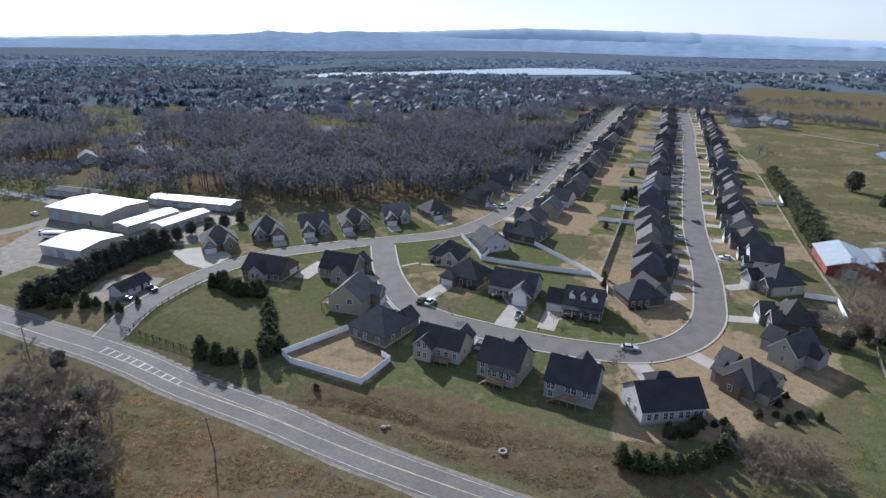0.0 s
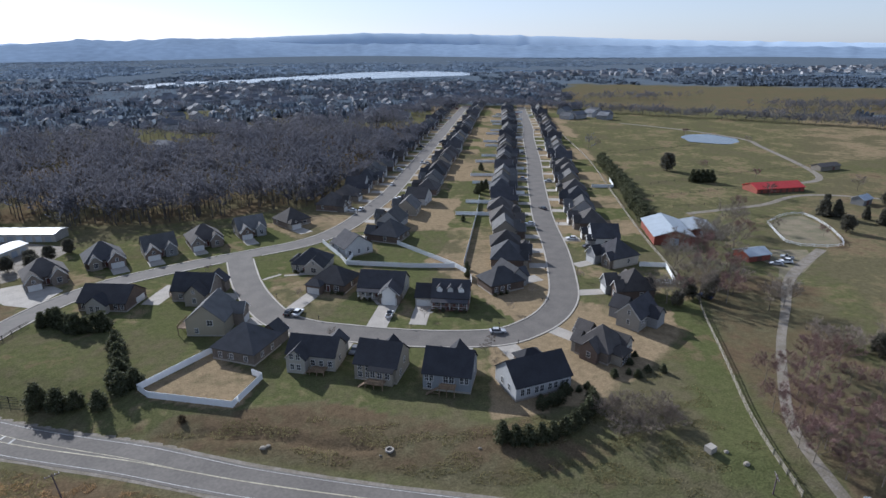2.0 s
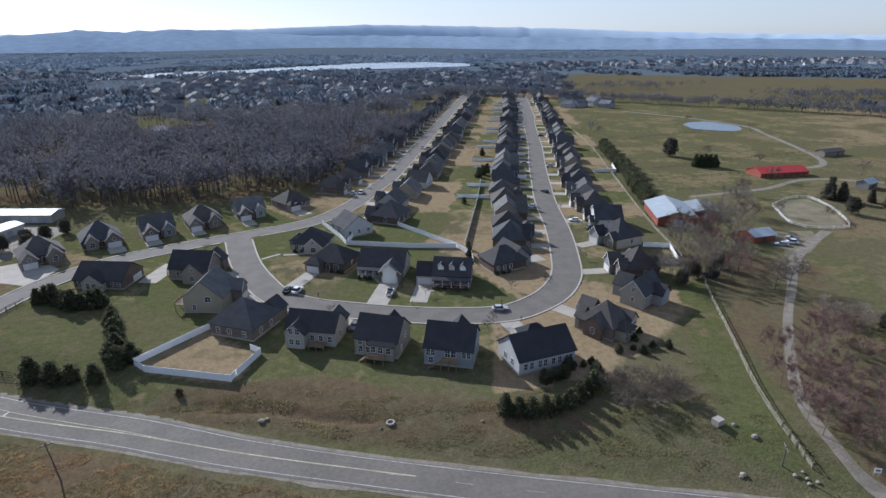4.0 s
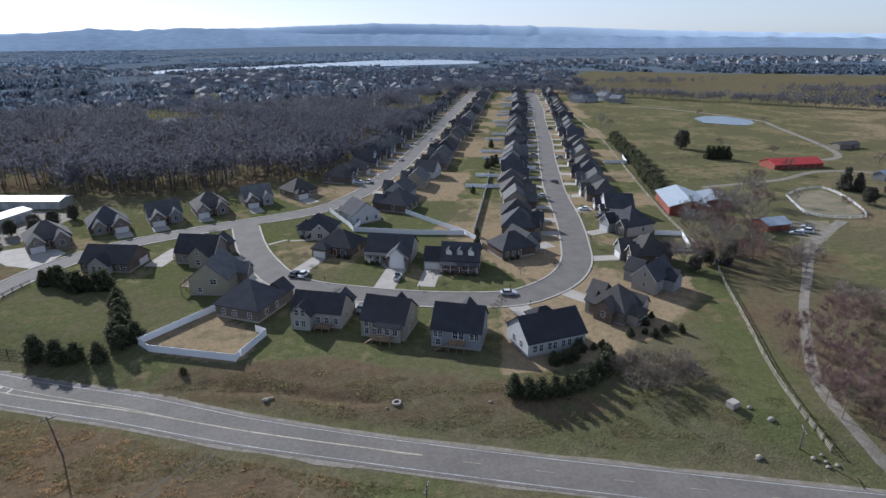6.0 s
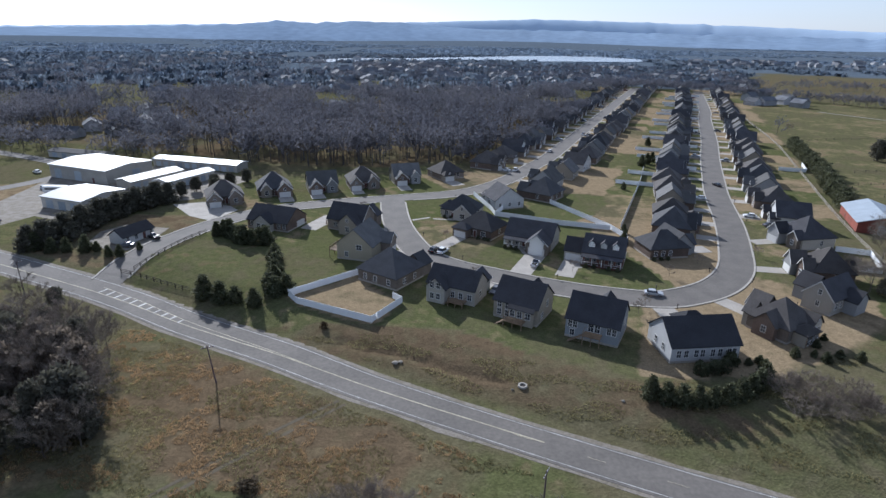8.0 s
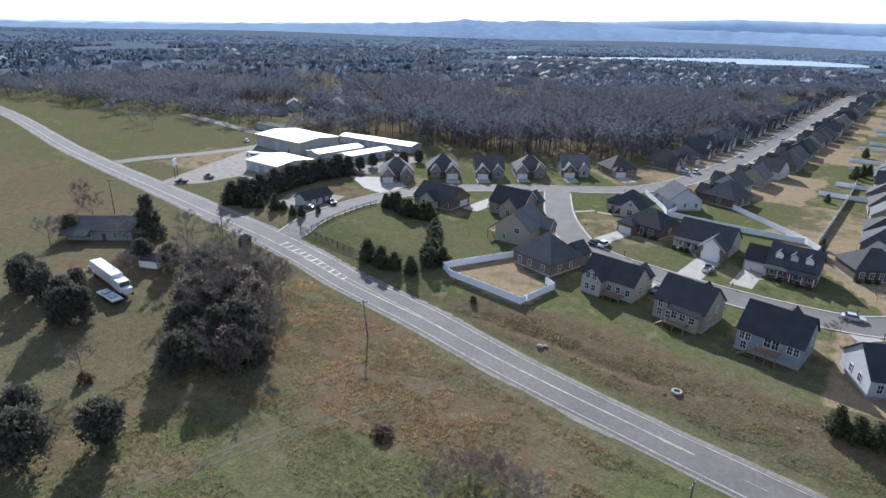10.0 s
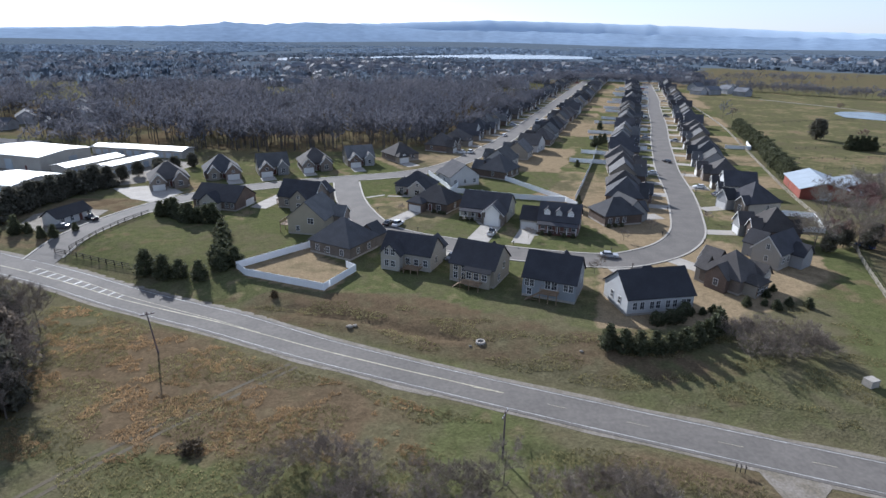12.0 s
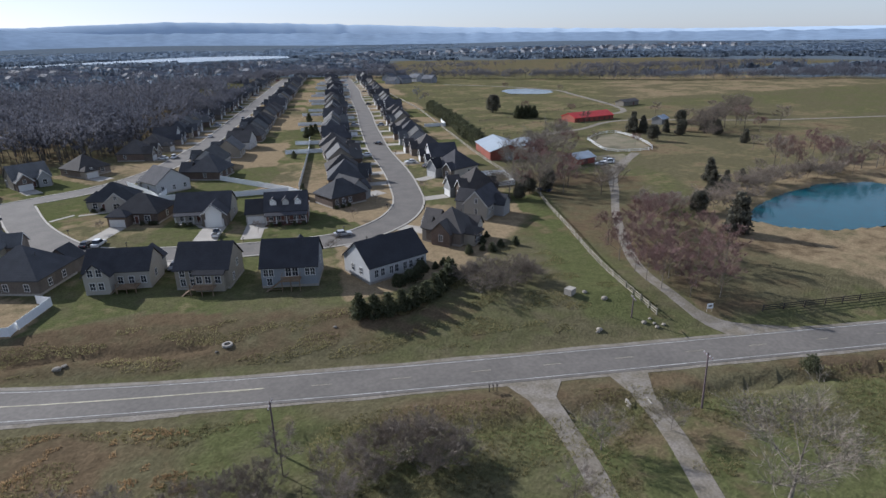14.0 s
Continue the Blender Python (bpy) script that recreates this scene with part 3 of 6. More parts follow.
dashes(FINE, ([-120, -70, -36, 0, 10], [-1.2, -1.0, -0.4, 0.3, 0.3]), 0.28, 1, 0, -400, 10, PAINT_Y, "double yellow centre line")
dashes(FINE, ([-98, -68, -36], [1.6, 0.6, -0.2]), 0.18, 1, 0, -98, -34, PAINT_Y, "yellow taper line")
dashes(FINE, 0.0, 0.1, 3, 9, 6, 300, PAINT_Y, "broken yellow centre line")
ladder, fn = Shape(), normals(FINE)
for i in range(len(FINE)):
    if -98 < FINE[i][0] < -68 and i % 3 == 0:
        a, b, w = FINE[i] - fn[i] * 1.1, FINE[i] + fn[i] * np.interp(FINE[i][0], [-98, -68], [1.6, 0.6]), (FINE[i] - FINE[i - 1]) * 0.25
        ladder.add([(*(a - w), 0.11), (*(b - w), 0.11), (*(b + w), 0.11), (*(a + w), 0.11)], [(0, 1, 2, 3)])
tagged(part("road_marking", ladder, PAINT_W), "white ladder hatching in the turn lane", "road marking", "", "structure")

# ---- houses ----
WINDOWS = {}


def window_mesh(w, h):
    if (w, h) not in WINDOWS:
        t, k = 0.1, 0.03
        xs, zs = (-w / 2 - t, -w / 2, -k, k, w / 2, w / 2 + t), (-t, 0, h / 2 - k, h / 2 + k, h, h + t)
        f = Shape()
        grid = [(x, y, z) for y in (-0.09, 0.02) for z in zs for x in xs]
        faces, solid = [], lambda i, j: 0 <= i < 5 and 0 <= j < 5 and not (i in (1, 3) and j in (1, 3))
        for j in range(5):
            for i in range(5):
                if solid(i, j):
                    q = (j * 6 + i, j * 6 + i + 1, j * 6 + i + 7, j * 6 + i + 6)
                    faces.append(q), faces.append(tuple(v + 36 for v in reversed(q)))
                    for di, dj, a, b in ((0, -1, 0, 1), (1, 0, 1, 2), (0, 1, 2, 3), (-1, 0, 3, 0)):
                        if not solid(i + di, j + dj):
                            faces.append((q[a], q[a] + 36, q[b] + 36, q[b]))
        f.add(grid, faces)
        p = Shape().box(-w / 2, w / 2, -0.045, 0.0, 0, h)
        WINDOWS[(w, h)] = f.data("window", TRIM), p.data("pane", GLASS)
    return WINDOWS[(w, h)]


SIDES = {"S": 0, "E": 90, "N": 180, "W": 270}


def window(house, side, x, y, z, w=1.0, h=1.5):
    """A window in the wall through the local point (x, y) that faces the given local side (S is the front)."""
    fr, pn = window_mesh(w, h)
    ob = part("window", fr, None, house, m=pose(x, y, z, 0, 0, SIDES[side]))
    part("pane", pn, None, ob)


def gable_walls(s, x0, x1, y0, y1, eave, axis, pitch):
    if axis == "x":
        r = (y1 - y0) / 2 * pitch
        s.prism([(y0, 0), (y1, 0), (y1, eave), ((y0 + y1) / 2, eave + r), (y0, eave)], "x", x0, x1)
    elif axis == "y":
        r = (x1 - x0) / 2 * pitch
        s.prism([(x0, 0), (x1, 0), (x1, eave), ((x0 + x1) / 2, eave + r), (x0, eave)], "y", y0, y1)
    else:
        s.box(x0, x1, y0, y1, 0, eave)


def roof_shape(x0, x1, y0, y1, eave, axis, pitch, over=0.45, th=0.22):
    s = Shape()
    if axis == "h":                                            # hipped, ridge along the longer side
        x0, x1, y0, y1 = x0 - over, x1 + over, y0 - over, y1 + over
        e = eave - over * pitch + 0.05
        half = min(x1 - x0, y1 - y0) / 2
        r = half * pitch
        if x1 - x0 >= y1 - y0:
            a, b = (x0 + half, (y0 + y1) / 2, e + r + th), (x1 - half, (y0 + y1) / 2, e + r + th)
            fs = [(4, 5, 9, 8), (5, 6, 9), (6, 7, 8, 9), (7, 4, 8)]
        else:
            a, b = ((x0 + x1) / 2, y0 + half, e + r + th), ((x0 + x1) / 2, y1 - half, e + r + th)
            fs = [(4, 5, 8), (5, 6, 9, 8), (6, 7, 9), (7, 4, 8, 9)]
        p = [(x, y, z) for z in (e, e + th) for x, y in ((x0, y0), (x1, y0), (x1, y1), (x0, y1))] + [a, b]
        return s.add(p, [(3, 2, 1, 0), (0, 1, 5, 4), (1, 2, 6, 5), (2, 3, 7, 6), (3, 0, 4, 7)] + fs)
    lo, hi, a, b = (y0, y1, x0, x1) if axis == "x" else (x0, x1, y0, y1)
    m, d = (lo + hi) / 2, over * pitch
    r = (hi - lo) / 2 * pitch
    poly = [(lo - over, eave - d + 0.03), (m, eave + r + 0.03), (hi + over, eave - d + 0.03), (hi + over, eave - d + th), (m, eave + r + th + 0.06), (lo - over, eave - d + th)]
    return s.prism(poly, axis, a - over * 0.7, b + over * 0.7)


def roof(house, mat, *a, **k):
    return part("roof", roof_shape(*a, **k), mat, house)


def garage_door(house, x, y, side="S", w=4.9, h=2.15):
    s = Shape().box(-w / 2, w / 2, -0.05, 0.02, 0, h)
    for i in range(4):
        for j in range(8):
            px, pz = -w / 2 + (j + 0.5) * w / 8, (i + 0.5) * h / 4
            s.box(px - w / 19, px + w / 19, -0.08, -0.04, pz - 0.19, pz + 0.19)
    part("garage_door", s, TRIM, house, "white panelled garage door", pose(x, y, 0.05, 0, 0, SIDES[side]))


def front_door(house, x, y, side="S", z=0.3):
    d = part("door", Shape().box(-0.5, 0.5, -0.07, 0.02, 0, 2.1), DOOR, house, "dark painted front door", pose(x, y, z, 0, 0, SIDES[side]))
    part("door_frame", Shape().box(-0.62, -0.5, -0.1, 0.02, 0, 2.1).box(0.5, 0.62, -0.1, 0.02, 0, 2.1).box(-0.62, 0.62, -0.1, 0.02, 2.1, 2.22), TRIM, d)


def deck(house, x0, x1, y0, y1, z):
    """A raised timber deck with posts and a railing; y1 is the outer edge."""
    part("deck", Shape().box(x0, x1, y0, y1, z - 0.18, z), WOOD_DECK, house, "weathered timber deck")
    for x in (x0 + 0.1, (x0 + x1) / 2, x1 - 0.1):
        part("post", Shape().box(x - 0.08, x + 0.08, y1 - 0.2, y1 - 0.04, 0, z + 1.0), WOOD_DECK, house)
    rail = Shape().box(x0, x1, y1 - 0.1, y1 - 0.02, z + 0.92, z + 1.0).box(x0, x1, y1 - 0.08, y1 - 0.04, z + 0.12, z + 0.18)
    for x in (x0 + 0.03, x1 - 0.03):
        rail.box(x - 0.03, x + 0.03, y0, y1, z + 0.92, z + 1.0)
    x = x0 + 0.15
    while x < x1:
        rail.box(x - 0.02, x + 0.02, y1 - 0.08, y1 - 0.04, z + 0.1, z + 0.95)
        x += 0.22
    part("railing", rail, WOOD_DECK, house)
    st = Shape()
    k = max(2, int(z / 0.19))
    for i in range(k):
        st.box(x1 + i * 0.27, x1 + 0.3 + i * 0.27, y1 - 1.2, y1 - 0.1, z - (i + 1) * z / k - 0.02, z - (i + 1) * z / k + 0.04)
    st.box(x1, x1 + k * 0.27, y1 - 1.24, y1 - 1.18, 0.0, 0.11)
    part("stairs", st, WOOD_DECK, house)


def dormer(house, x, y, z, wallmat, roofmat):
    """A small gabled dormer whose front stands at the local point, on a roof that rises to +y."""
    s = Shape()
    s.prism([(x - 0.85, z), (x + 0.85, z), (x + 0.85, z + 1.5), (x, z + 2.3), (x - 0.85, z + 1.5)], "y", y, y + 2.6)
    d = part("dormer", s, wallmat, house, "white gabled dormer")
    part("dormer_roof", Shape().prism([(x - 1.1, z + 1.3), (x, z + 2.33), (x + 1.1, z + 1.3), (x + 1.1, z + 1.45), (x, z + 2.5), (x - 1.1, z + 1.45)], "y", y - 0.25, y + 2.7), roofmat, d)
    fr, pn = window_mesh(0.9, 1.2)
    part("dormer_window", fr, None, d, m=pose(x, y, z + 0.25))


def vents(house, x, y, z):
    part("vent_pipe", Shape().tube((x, y, z - 0.3), (x, y, z + 0.5), 0.06, 0.06, 6), IRON, house)


def make_house(name, h, wings, wall, roofmat, label, group="houses of the estate", found=None):
    """wings: x0, x1, y0, y1, eave, axis, pitch in the house's own frame, whose front is -y."""
    ob = thing(name, label, "house", group, m=pose(h["x"], h["y"], 0, 0, 0, h["ang"]))
    for i, (x0, x1, y0, y1, e, ax, p) in enumerate(wings):
        s = Shape()
        gable_walls(s, x0, x1, y0, y1, e, ax, p)
        part("wall", s, wall[i % len(wall)], ob)
        roof(ob, roofmat, x0, x1, y0, y1, e, ax, p)
        if ax == "y" and y0 < -4:                             # light rake boards along a front gable
            m, yy, hi = (x0 + x1) / 2, y0 - 0.33, e + (x1 - x0) / 2 * p
            for sx, xe in ((-1, x0 - 0.45), (1, x1 + 0.45)):
                lo = e - 0.45 * p
                part("rake_board", Shape().prism([(xe, lo - 0.12), (m, hi - 0.12), (m, hi + 0.2), (xe, lo + 0.2)], "y", yy - 0.05, yy), TRIM, ob)
    x0, x1, y0, y1 = wings[0][:4]
    part("foundation", Shape().box(x0 - 0.03, x1 + 0.03, y0 - 0.03, y1 + 0.03, -0.3, 0.5 if found is None else found), CONCRETE, ob)
    vents(ob, x0 + 2.5, (y0 + y1) / 2 + 1.5, wings[0][4] + ((y1 - y0) / 2 - 1.5) * wings[0][6])
    return ob


def back_windows(ob, xs, y, zs, w=1.0, h=1.5):
    for z in zs:
        for x in xs:
            window(ob, "N", x, y, z, w, h)


H = NEAR
W, B = SIDING, BRICK

# row with its backs to the highway
o = make_house("house", H["fence_house"], [(-6.5, 6.5, -6, 6, 3.6, "h", 0.85), (-6.3, -0.3, -10, -5.8, 3.4, "y", 0.8)], [B["tan"], B["tan"]], ROOFS[4], "brick house with a dark grey hipped roof beside a white fence")
back_windows(o, (-4, 0.5, 4), 6, (1.0,)), garage_door(o, -3.3, -10)
for y in (-2, 2.5):
    window(o, "W", -6.5, y, 1.0), window(o, "E", 6.5, y, 1.0)
o = make_house("house", H["cross_gable"], [(-6.5, 6.5, -4.5, 3.5, 4.2, "x", 0.85), (0.5, 5.5, 2, 6, 4.2, "y", 0.95), (-6.0, -1.0, -8, -4, 3.6, "y", 0.9)], [W["cream"]], ROOFS[0], "cream-sided house with crossed gables and a dark roof")
back_windows(o, (2.2, 3.9), 6, (1.1, 4.0)), back_windows(o, (-5.2, -2.8, -0.6), 3.5, (1.3,))
garage_door(o, -3.5, -8), deck(o, -4.5, -0.5, 3.5, 6.3, 1.2)
window(o, "W", -6.5, 0, 1.4), window(o, "E", 6.5, 0, 1.4)
o = make_house("house", H["deck_house"], [(-5.5, 5.5, -5, 5, 4.6, "x", 0.82), (-2.5, 2.0, -8, -4.5, 4.0, "y", 1.0), (2.4, 5.3, -7, -4.5, 3.6, "y", 0.9), (-4.8, 1.2, 4.8, 6.2, 3.9, "x", 0.5)], [W["tan"]], ROOFS[1], "tan two-level house with a dark roof and a back deck")
back_windows(o, (2.0, 4.0), 5, (0.9, 2.9)), back_windows(o, (-3.6, -1.6, 0.2), 6.2, (1.9,), 1.1, 1.5), deck(o, -3.2, 1.5, 6.2, 8.6, 1.5)
garage_door(o, -0.25, -8, w=4.2), window(o, "E", 5.5, 1, 3.0), window(o, "W", -5.5, -1, 3.0), window(o, "W", -5.5, 2, 1.0)
o = make_house("house", H["tall_back"], [(-5.8, 5.8, -5, 5, 4.7, "x", 0.85), (-3.2, 1.8, -8.5, -4.5, 4.2, "y", 1.05), (2.4, 5.4, -7, -4.5, 3.8, "y", 0.9)], [W["blue"], W["blue"], B["red"]], ROOFS[1], "pale-sided two-level house with a dark roof and small deck")
back_windows(o, (-4.8, -3.7, 3.7, 4.8), 5, (2.6,), 0.85, 1.5), back_windows(o, (4.2,), 5, (0.6,)), back_windows(o, (-1.2, 0.2), 5, (2.5,), 1.1, 1.9), deck(o, -2.4, 1.4, 5, 7.4, 2.3)
garage_door(o, -0.7, -8.5, w=4.4), window(o, "E", 5.8, 1, 3.0), window(o, "W", -5.8, -1, 3.0), window(o, "E", 5.8, 0, 6.2, 0.8, 1.1)
o = make_house("house", H["low_white"], [(-7.5, 7.5, -5.2, 5.2, 3.9, "x", 0.78), (-6.5, 0.0, -9.5, -4.8, 3.6, "h", 0.75)], [W["pale"], B["tan"]], ROOFS[1], "long white-sided house with a black gabled roof")
back_windows(o, (-6.3, -5.2, -3.2, -1.6, 0.6, 2.0, 4.2, 5.8), 5.2, (1.3,), 0.9, 1.6), garage_door(o, -3.3, -9.5)
window(o, "E", 7.5, -1.5, 1.4), window(o, "E", 7.5, 1.8, 1.4), window(o, "W", -7.5, 0, 1.4)
o = make_house("house", H["porch_house"], [(-5, 5, -4.8, 4.8, 3.7, "h", 0.95), (-5.2, -0.2, -8.5, -4.2, 3.7, "y", 1.05), (0.6, 4.6, -6.2, -4.2, 3.8, "y", 1.1), (-1.5, 3.2, 4, 7.8, 3.2, "h", 0.65), (-5.6, -1.8, 1.0, 6.2, 3.7, "y", 1.05), (3.0, 6.4, -2.6, 2.4, 3.5, "x", 1.0)], [B["tan"], B["tan"], W["cream"], W["tan"], W["cream"], B["brown"]], ROOFS[2], "brick house with crossed gables and a screened back porch")
back_windows(o, (-4.4, -3.0), 6.2, (1.3,)), window(o, "N", -3.7, 6.2, 4.1, 0.8, 1.0), garage_door(o, -2.7, -8.5, w=4.2), window(o, "E", 6.4, 0, 1.3), window(o, "W", -5.6, 3.5, 1.4), window(o, "W", -5.0, -2, 1.4)
for x in (-1.4, 0.1, 1.6, 3.1):
    part("porch_post", Shape().box(x - 0.1, x + 0.1, 7.8, 7.92, 0.4, 3.3), WOOD_DECK, o)
back_windows(o, (-0.65, 0.85, 2.35), 7.82, (0.7,), 1.2, 2.0)
o = make_house("house", H["white_gable"], [(-3.5, 3.5, -5.5, 6, 4.3, "y", 1.05), (-8, -3.2, -1.5, 4.5, 3.8, "x", 0.9), (3.2, 6.5, 0, 5, 3.6, "x", 0.9)], [W["cream"], W["grey"], W["grey"]], ROOFS[0], "two-storey white house whose gable end faces the yard")
window(o, "S", 0.2, -5.5, 4.7, 0.8, 1.2), window(o, "S", 0.2, -5.5, 1.6, 0.8, 1.3), deck(o, -3.2, 0.6, 6, 8.5, 1.0), garage_door(o, -8.0, 1.5, "W", 4.4)
for y in (-3.5, -1.2):
    window(o, "E", 3.5, y, 1.5)
o = make_house("house", H["east_a"], [(-5.5, 5.5, -5, 5.5, 3.8, "h", 1.0), (-5.5, -0.5, -8.5, -4.5, 3.8, "y", 1.1), (0.5, 5.2, -7.2, -4.5, 3.8, "y", 1.1), (-3, 2, 4.5, 7.5, 3.4, "y", 0.8), (-6.6, -3.5, -2, 3, 3.6, "x", 1.0)], [B["brown"], W["grey"], B["brown"], W["tan"], W["grey"]], ROOFS[2], "brown brick house with several steep gables")
garage_door(o, -3, -8.5, w=4.2), back_windows(o, (-4.5, 3.5), 5.5, (1.2,)), window(o, "E", 5.5, 1, 1.4), window(o, "W", -6.6, 0.5, 1.3), window(o, "S", 2.8, -7.2, 1.3, 1.2, 1.6)
o = make_house("house", H["east_b"], [(-6, 6, -6, 6, 4.0, "h", 0.9), (-6, -1, -9, -5, 4.0, "y", 1.05), (1.2, 5.4, -7.5, -5, 3.8, "y", 1.0)], [W["cream"], W["pale"], B["tan"]], ROOFS[0], "white house with a dark hipped roof and front gables")
garage_door(o, -3.5, -9, w=4.2), back_windows(o, (-4, 0, 4), 6, (1.2,)), window(o, "E", 6, 1, 1.4), window(o, "W", -6, 1, 1.4), window(o, "S", 3.3, -7.5, 1.3, 1.2, 1.6)

# inside the bend
o = make_house("house", H["corner_light"], [(-6, 6, -5.5, 5.5, 3.2, "h", 0.8), (-8, -4, -2, 4, 3.0, "h", 0.7), (-0.5, 6.2, -7.5, -1, 3.1, "y", 0.85)], [W["cream"]], ROOFS[4], "light-sided corner house with a broad front gable")
front_door(o, -1.6, -5.5), window(o, "S", -4, -5.5, 1.0, 1.2, 1.6), window(o, "S", 2.9, -7.5, 1.0, 1.8, 1.6), window(o, "S", 2.9, -7.5, 4.0, 0.8, 1.0), window(o, "E", 6, 1, 1.2), window(o, "W", -8, 1, 1.2)
part("porch_step", Shape().box(-2.8, -0.6, -7.2, -5.5, 0, 0.3), CONCRETE, o)
o = make_house("house", H["brick_low"], [(-6.5, 6.5, -5.5, 5.5, 3.3, "h", 0.75), (-6.3, -1, -8.5, -5, 3.2, "h", 0.75)], [B["brown"]], ROOFS[0], "low brown-brick house with a dark hipped roof")
garage_door(o, -3.6, -8.5, w=4.4), front_door(o, 0.4, -5.5), window(o, "S", 3.5, -5.5, 1.0, 1.6, 1.5), window(o, "E", 6.5, 0, 1.1), window(o, "W", -6.5, 0, 1.1)
o = make_house("house", H["garage_house"], [(-7.5, 7.5, -4.5, 6, 3.6, "x", 0.75), (0.8, 7.3, -9, -4, 3.6, "y", 0.9), (2.0, 6.2, -9.6, -8.8, 4.4, "y", 0.9)], [W["cream"], B["tan"], W["white"]], ROOFS[0], "cream house with a front double garage and white porch", )
garage_door(o, 2.7, -9.05, w=2.4), garage_door(o, 5.4, -9.05, w=2.4), front_door(o, -1.2, -4.5)
window(o, "S", -3.2, -4.5, 0.9, 1.2, 1.6), window(o, "S", -5.6, -4.5, 0.9, 1.2, 1.6), window(o, "W", -7.5, 0.5, 1.1), window(o, "E", 7.5, 1, 1.1)
part("porch_roof", roof_shape(-7.2, 0.6, -6.6, -4.4, 2.7, "x", 0.35, 0.25), ROOFS[0], o)
part("porch_floor", Shape().box(-7.2, 0.6, -6.6, -4.5, 0, 0.3), CONCRETE, o)
for x in (-7, -4.6, -2.2, 0.3):
    part("porch_post", Shape().box(x - 0.14, x + 0.14, -6.5, -6.22, 0.3, 2.75), TRIM, o)
part("porch_railing", Shape().box(-7, 0.3, -6.4, -6.32, 1.05, 1.15).box(-7, 0.3, -6.4, -6.32, 0.45, 0.52), TRIM, o)
o = make_house("house", H["dormer_house"], [(-3.2, 8.5, -5, 5, 3.7, "x", 0.8), (-8.5, -3.0, -4.2, 4, 3.1, "x", 0.7)], [B["red"], W["cream"]], ROOFS[0], "brick house with three white roof dormers and a front porch")
for x in (-0.8, 2.6, 6.0):
    dormer(o, x, -3.7, 4.6, W["white"], ROOFS[0])
part("porch_roof", roof_shape(-3.0, 8.3, -7.2, -4.8, 2.8, "x", 0.35, 0.25), ROOFS[0], o)
part("porch_floor", Shape().box(-3.0, 8.3, -7.2, -5, 0, 0.45), BRICK["red"], o)
for x in (-2.8, 0.0, 2.8, 5.5, 8.1):
    part("porch_post", Shape().box(x - 0.13, x + 0.13, -7.1, -6.84, 0.45, 2.85), TRIM, o)
for a, b in ((-2.8, 1.9), (3.6, 8.1)):
    part("porch_railing", Shape().box(a, b, -7.0, -6.92, 1.25, 1.35).box(a, b, -7.0, -6.92, 0.6, 0.68), TRIM, o)
garage_door(o, -5.8, -4.25, w=4.6), front_door(o, 2.7, -5, z=0.45)
for x in (-1.6, 0.4, 5.2, 7.2):
    window(o, "S", x, -5, 1.1, 1.1, 1.5)
window(o, "E", 8.5, -2, 1.2), window(o, "E", 8.5, 2, 1.2), window(o, "E", 8.5, 0, 4.8)
o = make_house("house", H["corner_brick"], [(-7.5, 5, -5, 5, 3.4, "h", 0.8), (0.5, 7.5, -3, 8, 3.5, "y", 0.95), (4, 9, -2, 3.5, 3.2, "x", 0.8)], [B["brown"], W["grey"], W["grey"]], ROOFS[4], "brown-brick corner house with a dark cross-hipped roof")
for x in (-5.8, -3.4, -1.0):
    window(o, "S", x, -5, 1.0, 1.0, 1.5)
garage_door(o, 9.02, 0.8, "E", 4.4), window(o, "S", 4.2, -3, 1.0), front_door(o, 1.8, -3)

# west side of the bend
o = make_house("house", H["yellow_deck"], [(-6, 6, -5.5, 5.5, 4.8, "x", 0.85), (1, 6, -8.5, -5, 4.2, "y", 0.9)], [W["yellow"], B["tan"]], ROOFS[3], "tall yellow-sided house with a grey roof and raised deck")
window(o, "W", -6, -1.5, 3.4, 1.6, 1.5), window(o, "W", -6, 2.5, 1.0), deck(o, -5.8, 0.5, 5.5, 8.2, 2.4), garage_door(o, 3.5, -8.5, w=4.2)
back_windows(o, (-4, -1.5, 2, 4.2), 5.5, (2.8,))
o = make_house("house", H["twin_gable"], [(-4.8, 4.8, -6.5, 6.5, 4.0, "y", 0.9), (-8, -4, -6, 0.5, 4.0, "x", 0.95), (4, 7.5, -7.5, -1, 4.0, "x", 0.9)], [B["tan"], W["tan"], B["tan"]], ROOFS[0], "tan brick house with twin gables and a dark roof")
garage_door(o, 0.5, -6.5, w=4.4), back_windows(o, (-2.8, 2.8), 6.5, (1.2,)), window(o, "W", -8, -2.7, 1.2, 1.2, 1.6), window(o, "W", -4.8, 3.5, 1.2), window(o, "W", -8, -2.7, 4.4, 0.8, 1.0), deck(o, -2, 2, 6.5, 9, 0.9)
o = make_house("house", H["long_dark"], [(-7.8, 7.8, -6, 5.5, 3.0, "x", 0.66), (-2.5, 4.0, 3.5, 7.5, 3.0, "y", 0.8)], [B["brown"], W["cream"]], ROOFS[1], "long dark-roofed brick house with a rear gable")
back_windows(o, (-6.5, -4.5, 6), 5.5, (1.0,)), back_windows(o, (0, 2), 7.5, (0.9,), 1.1, 1.7), window(o, "E", 7.8, 2, 1.0), garage_door(o, -7.8, -2.5, "W", 4.6)

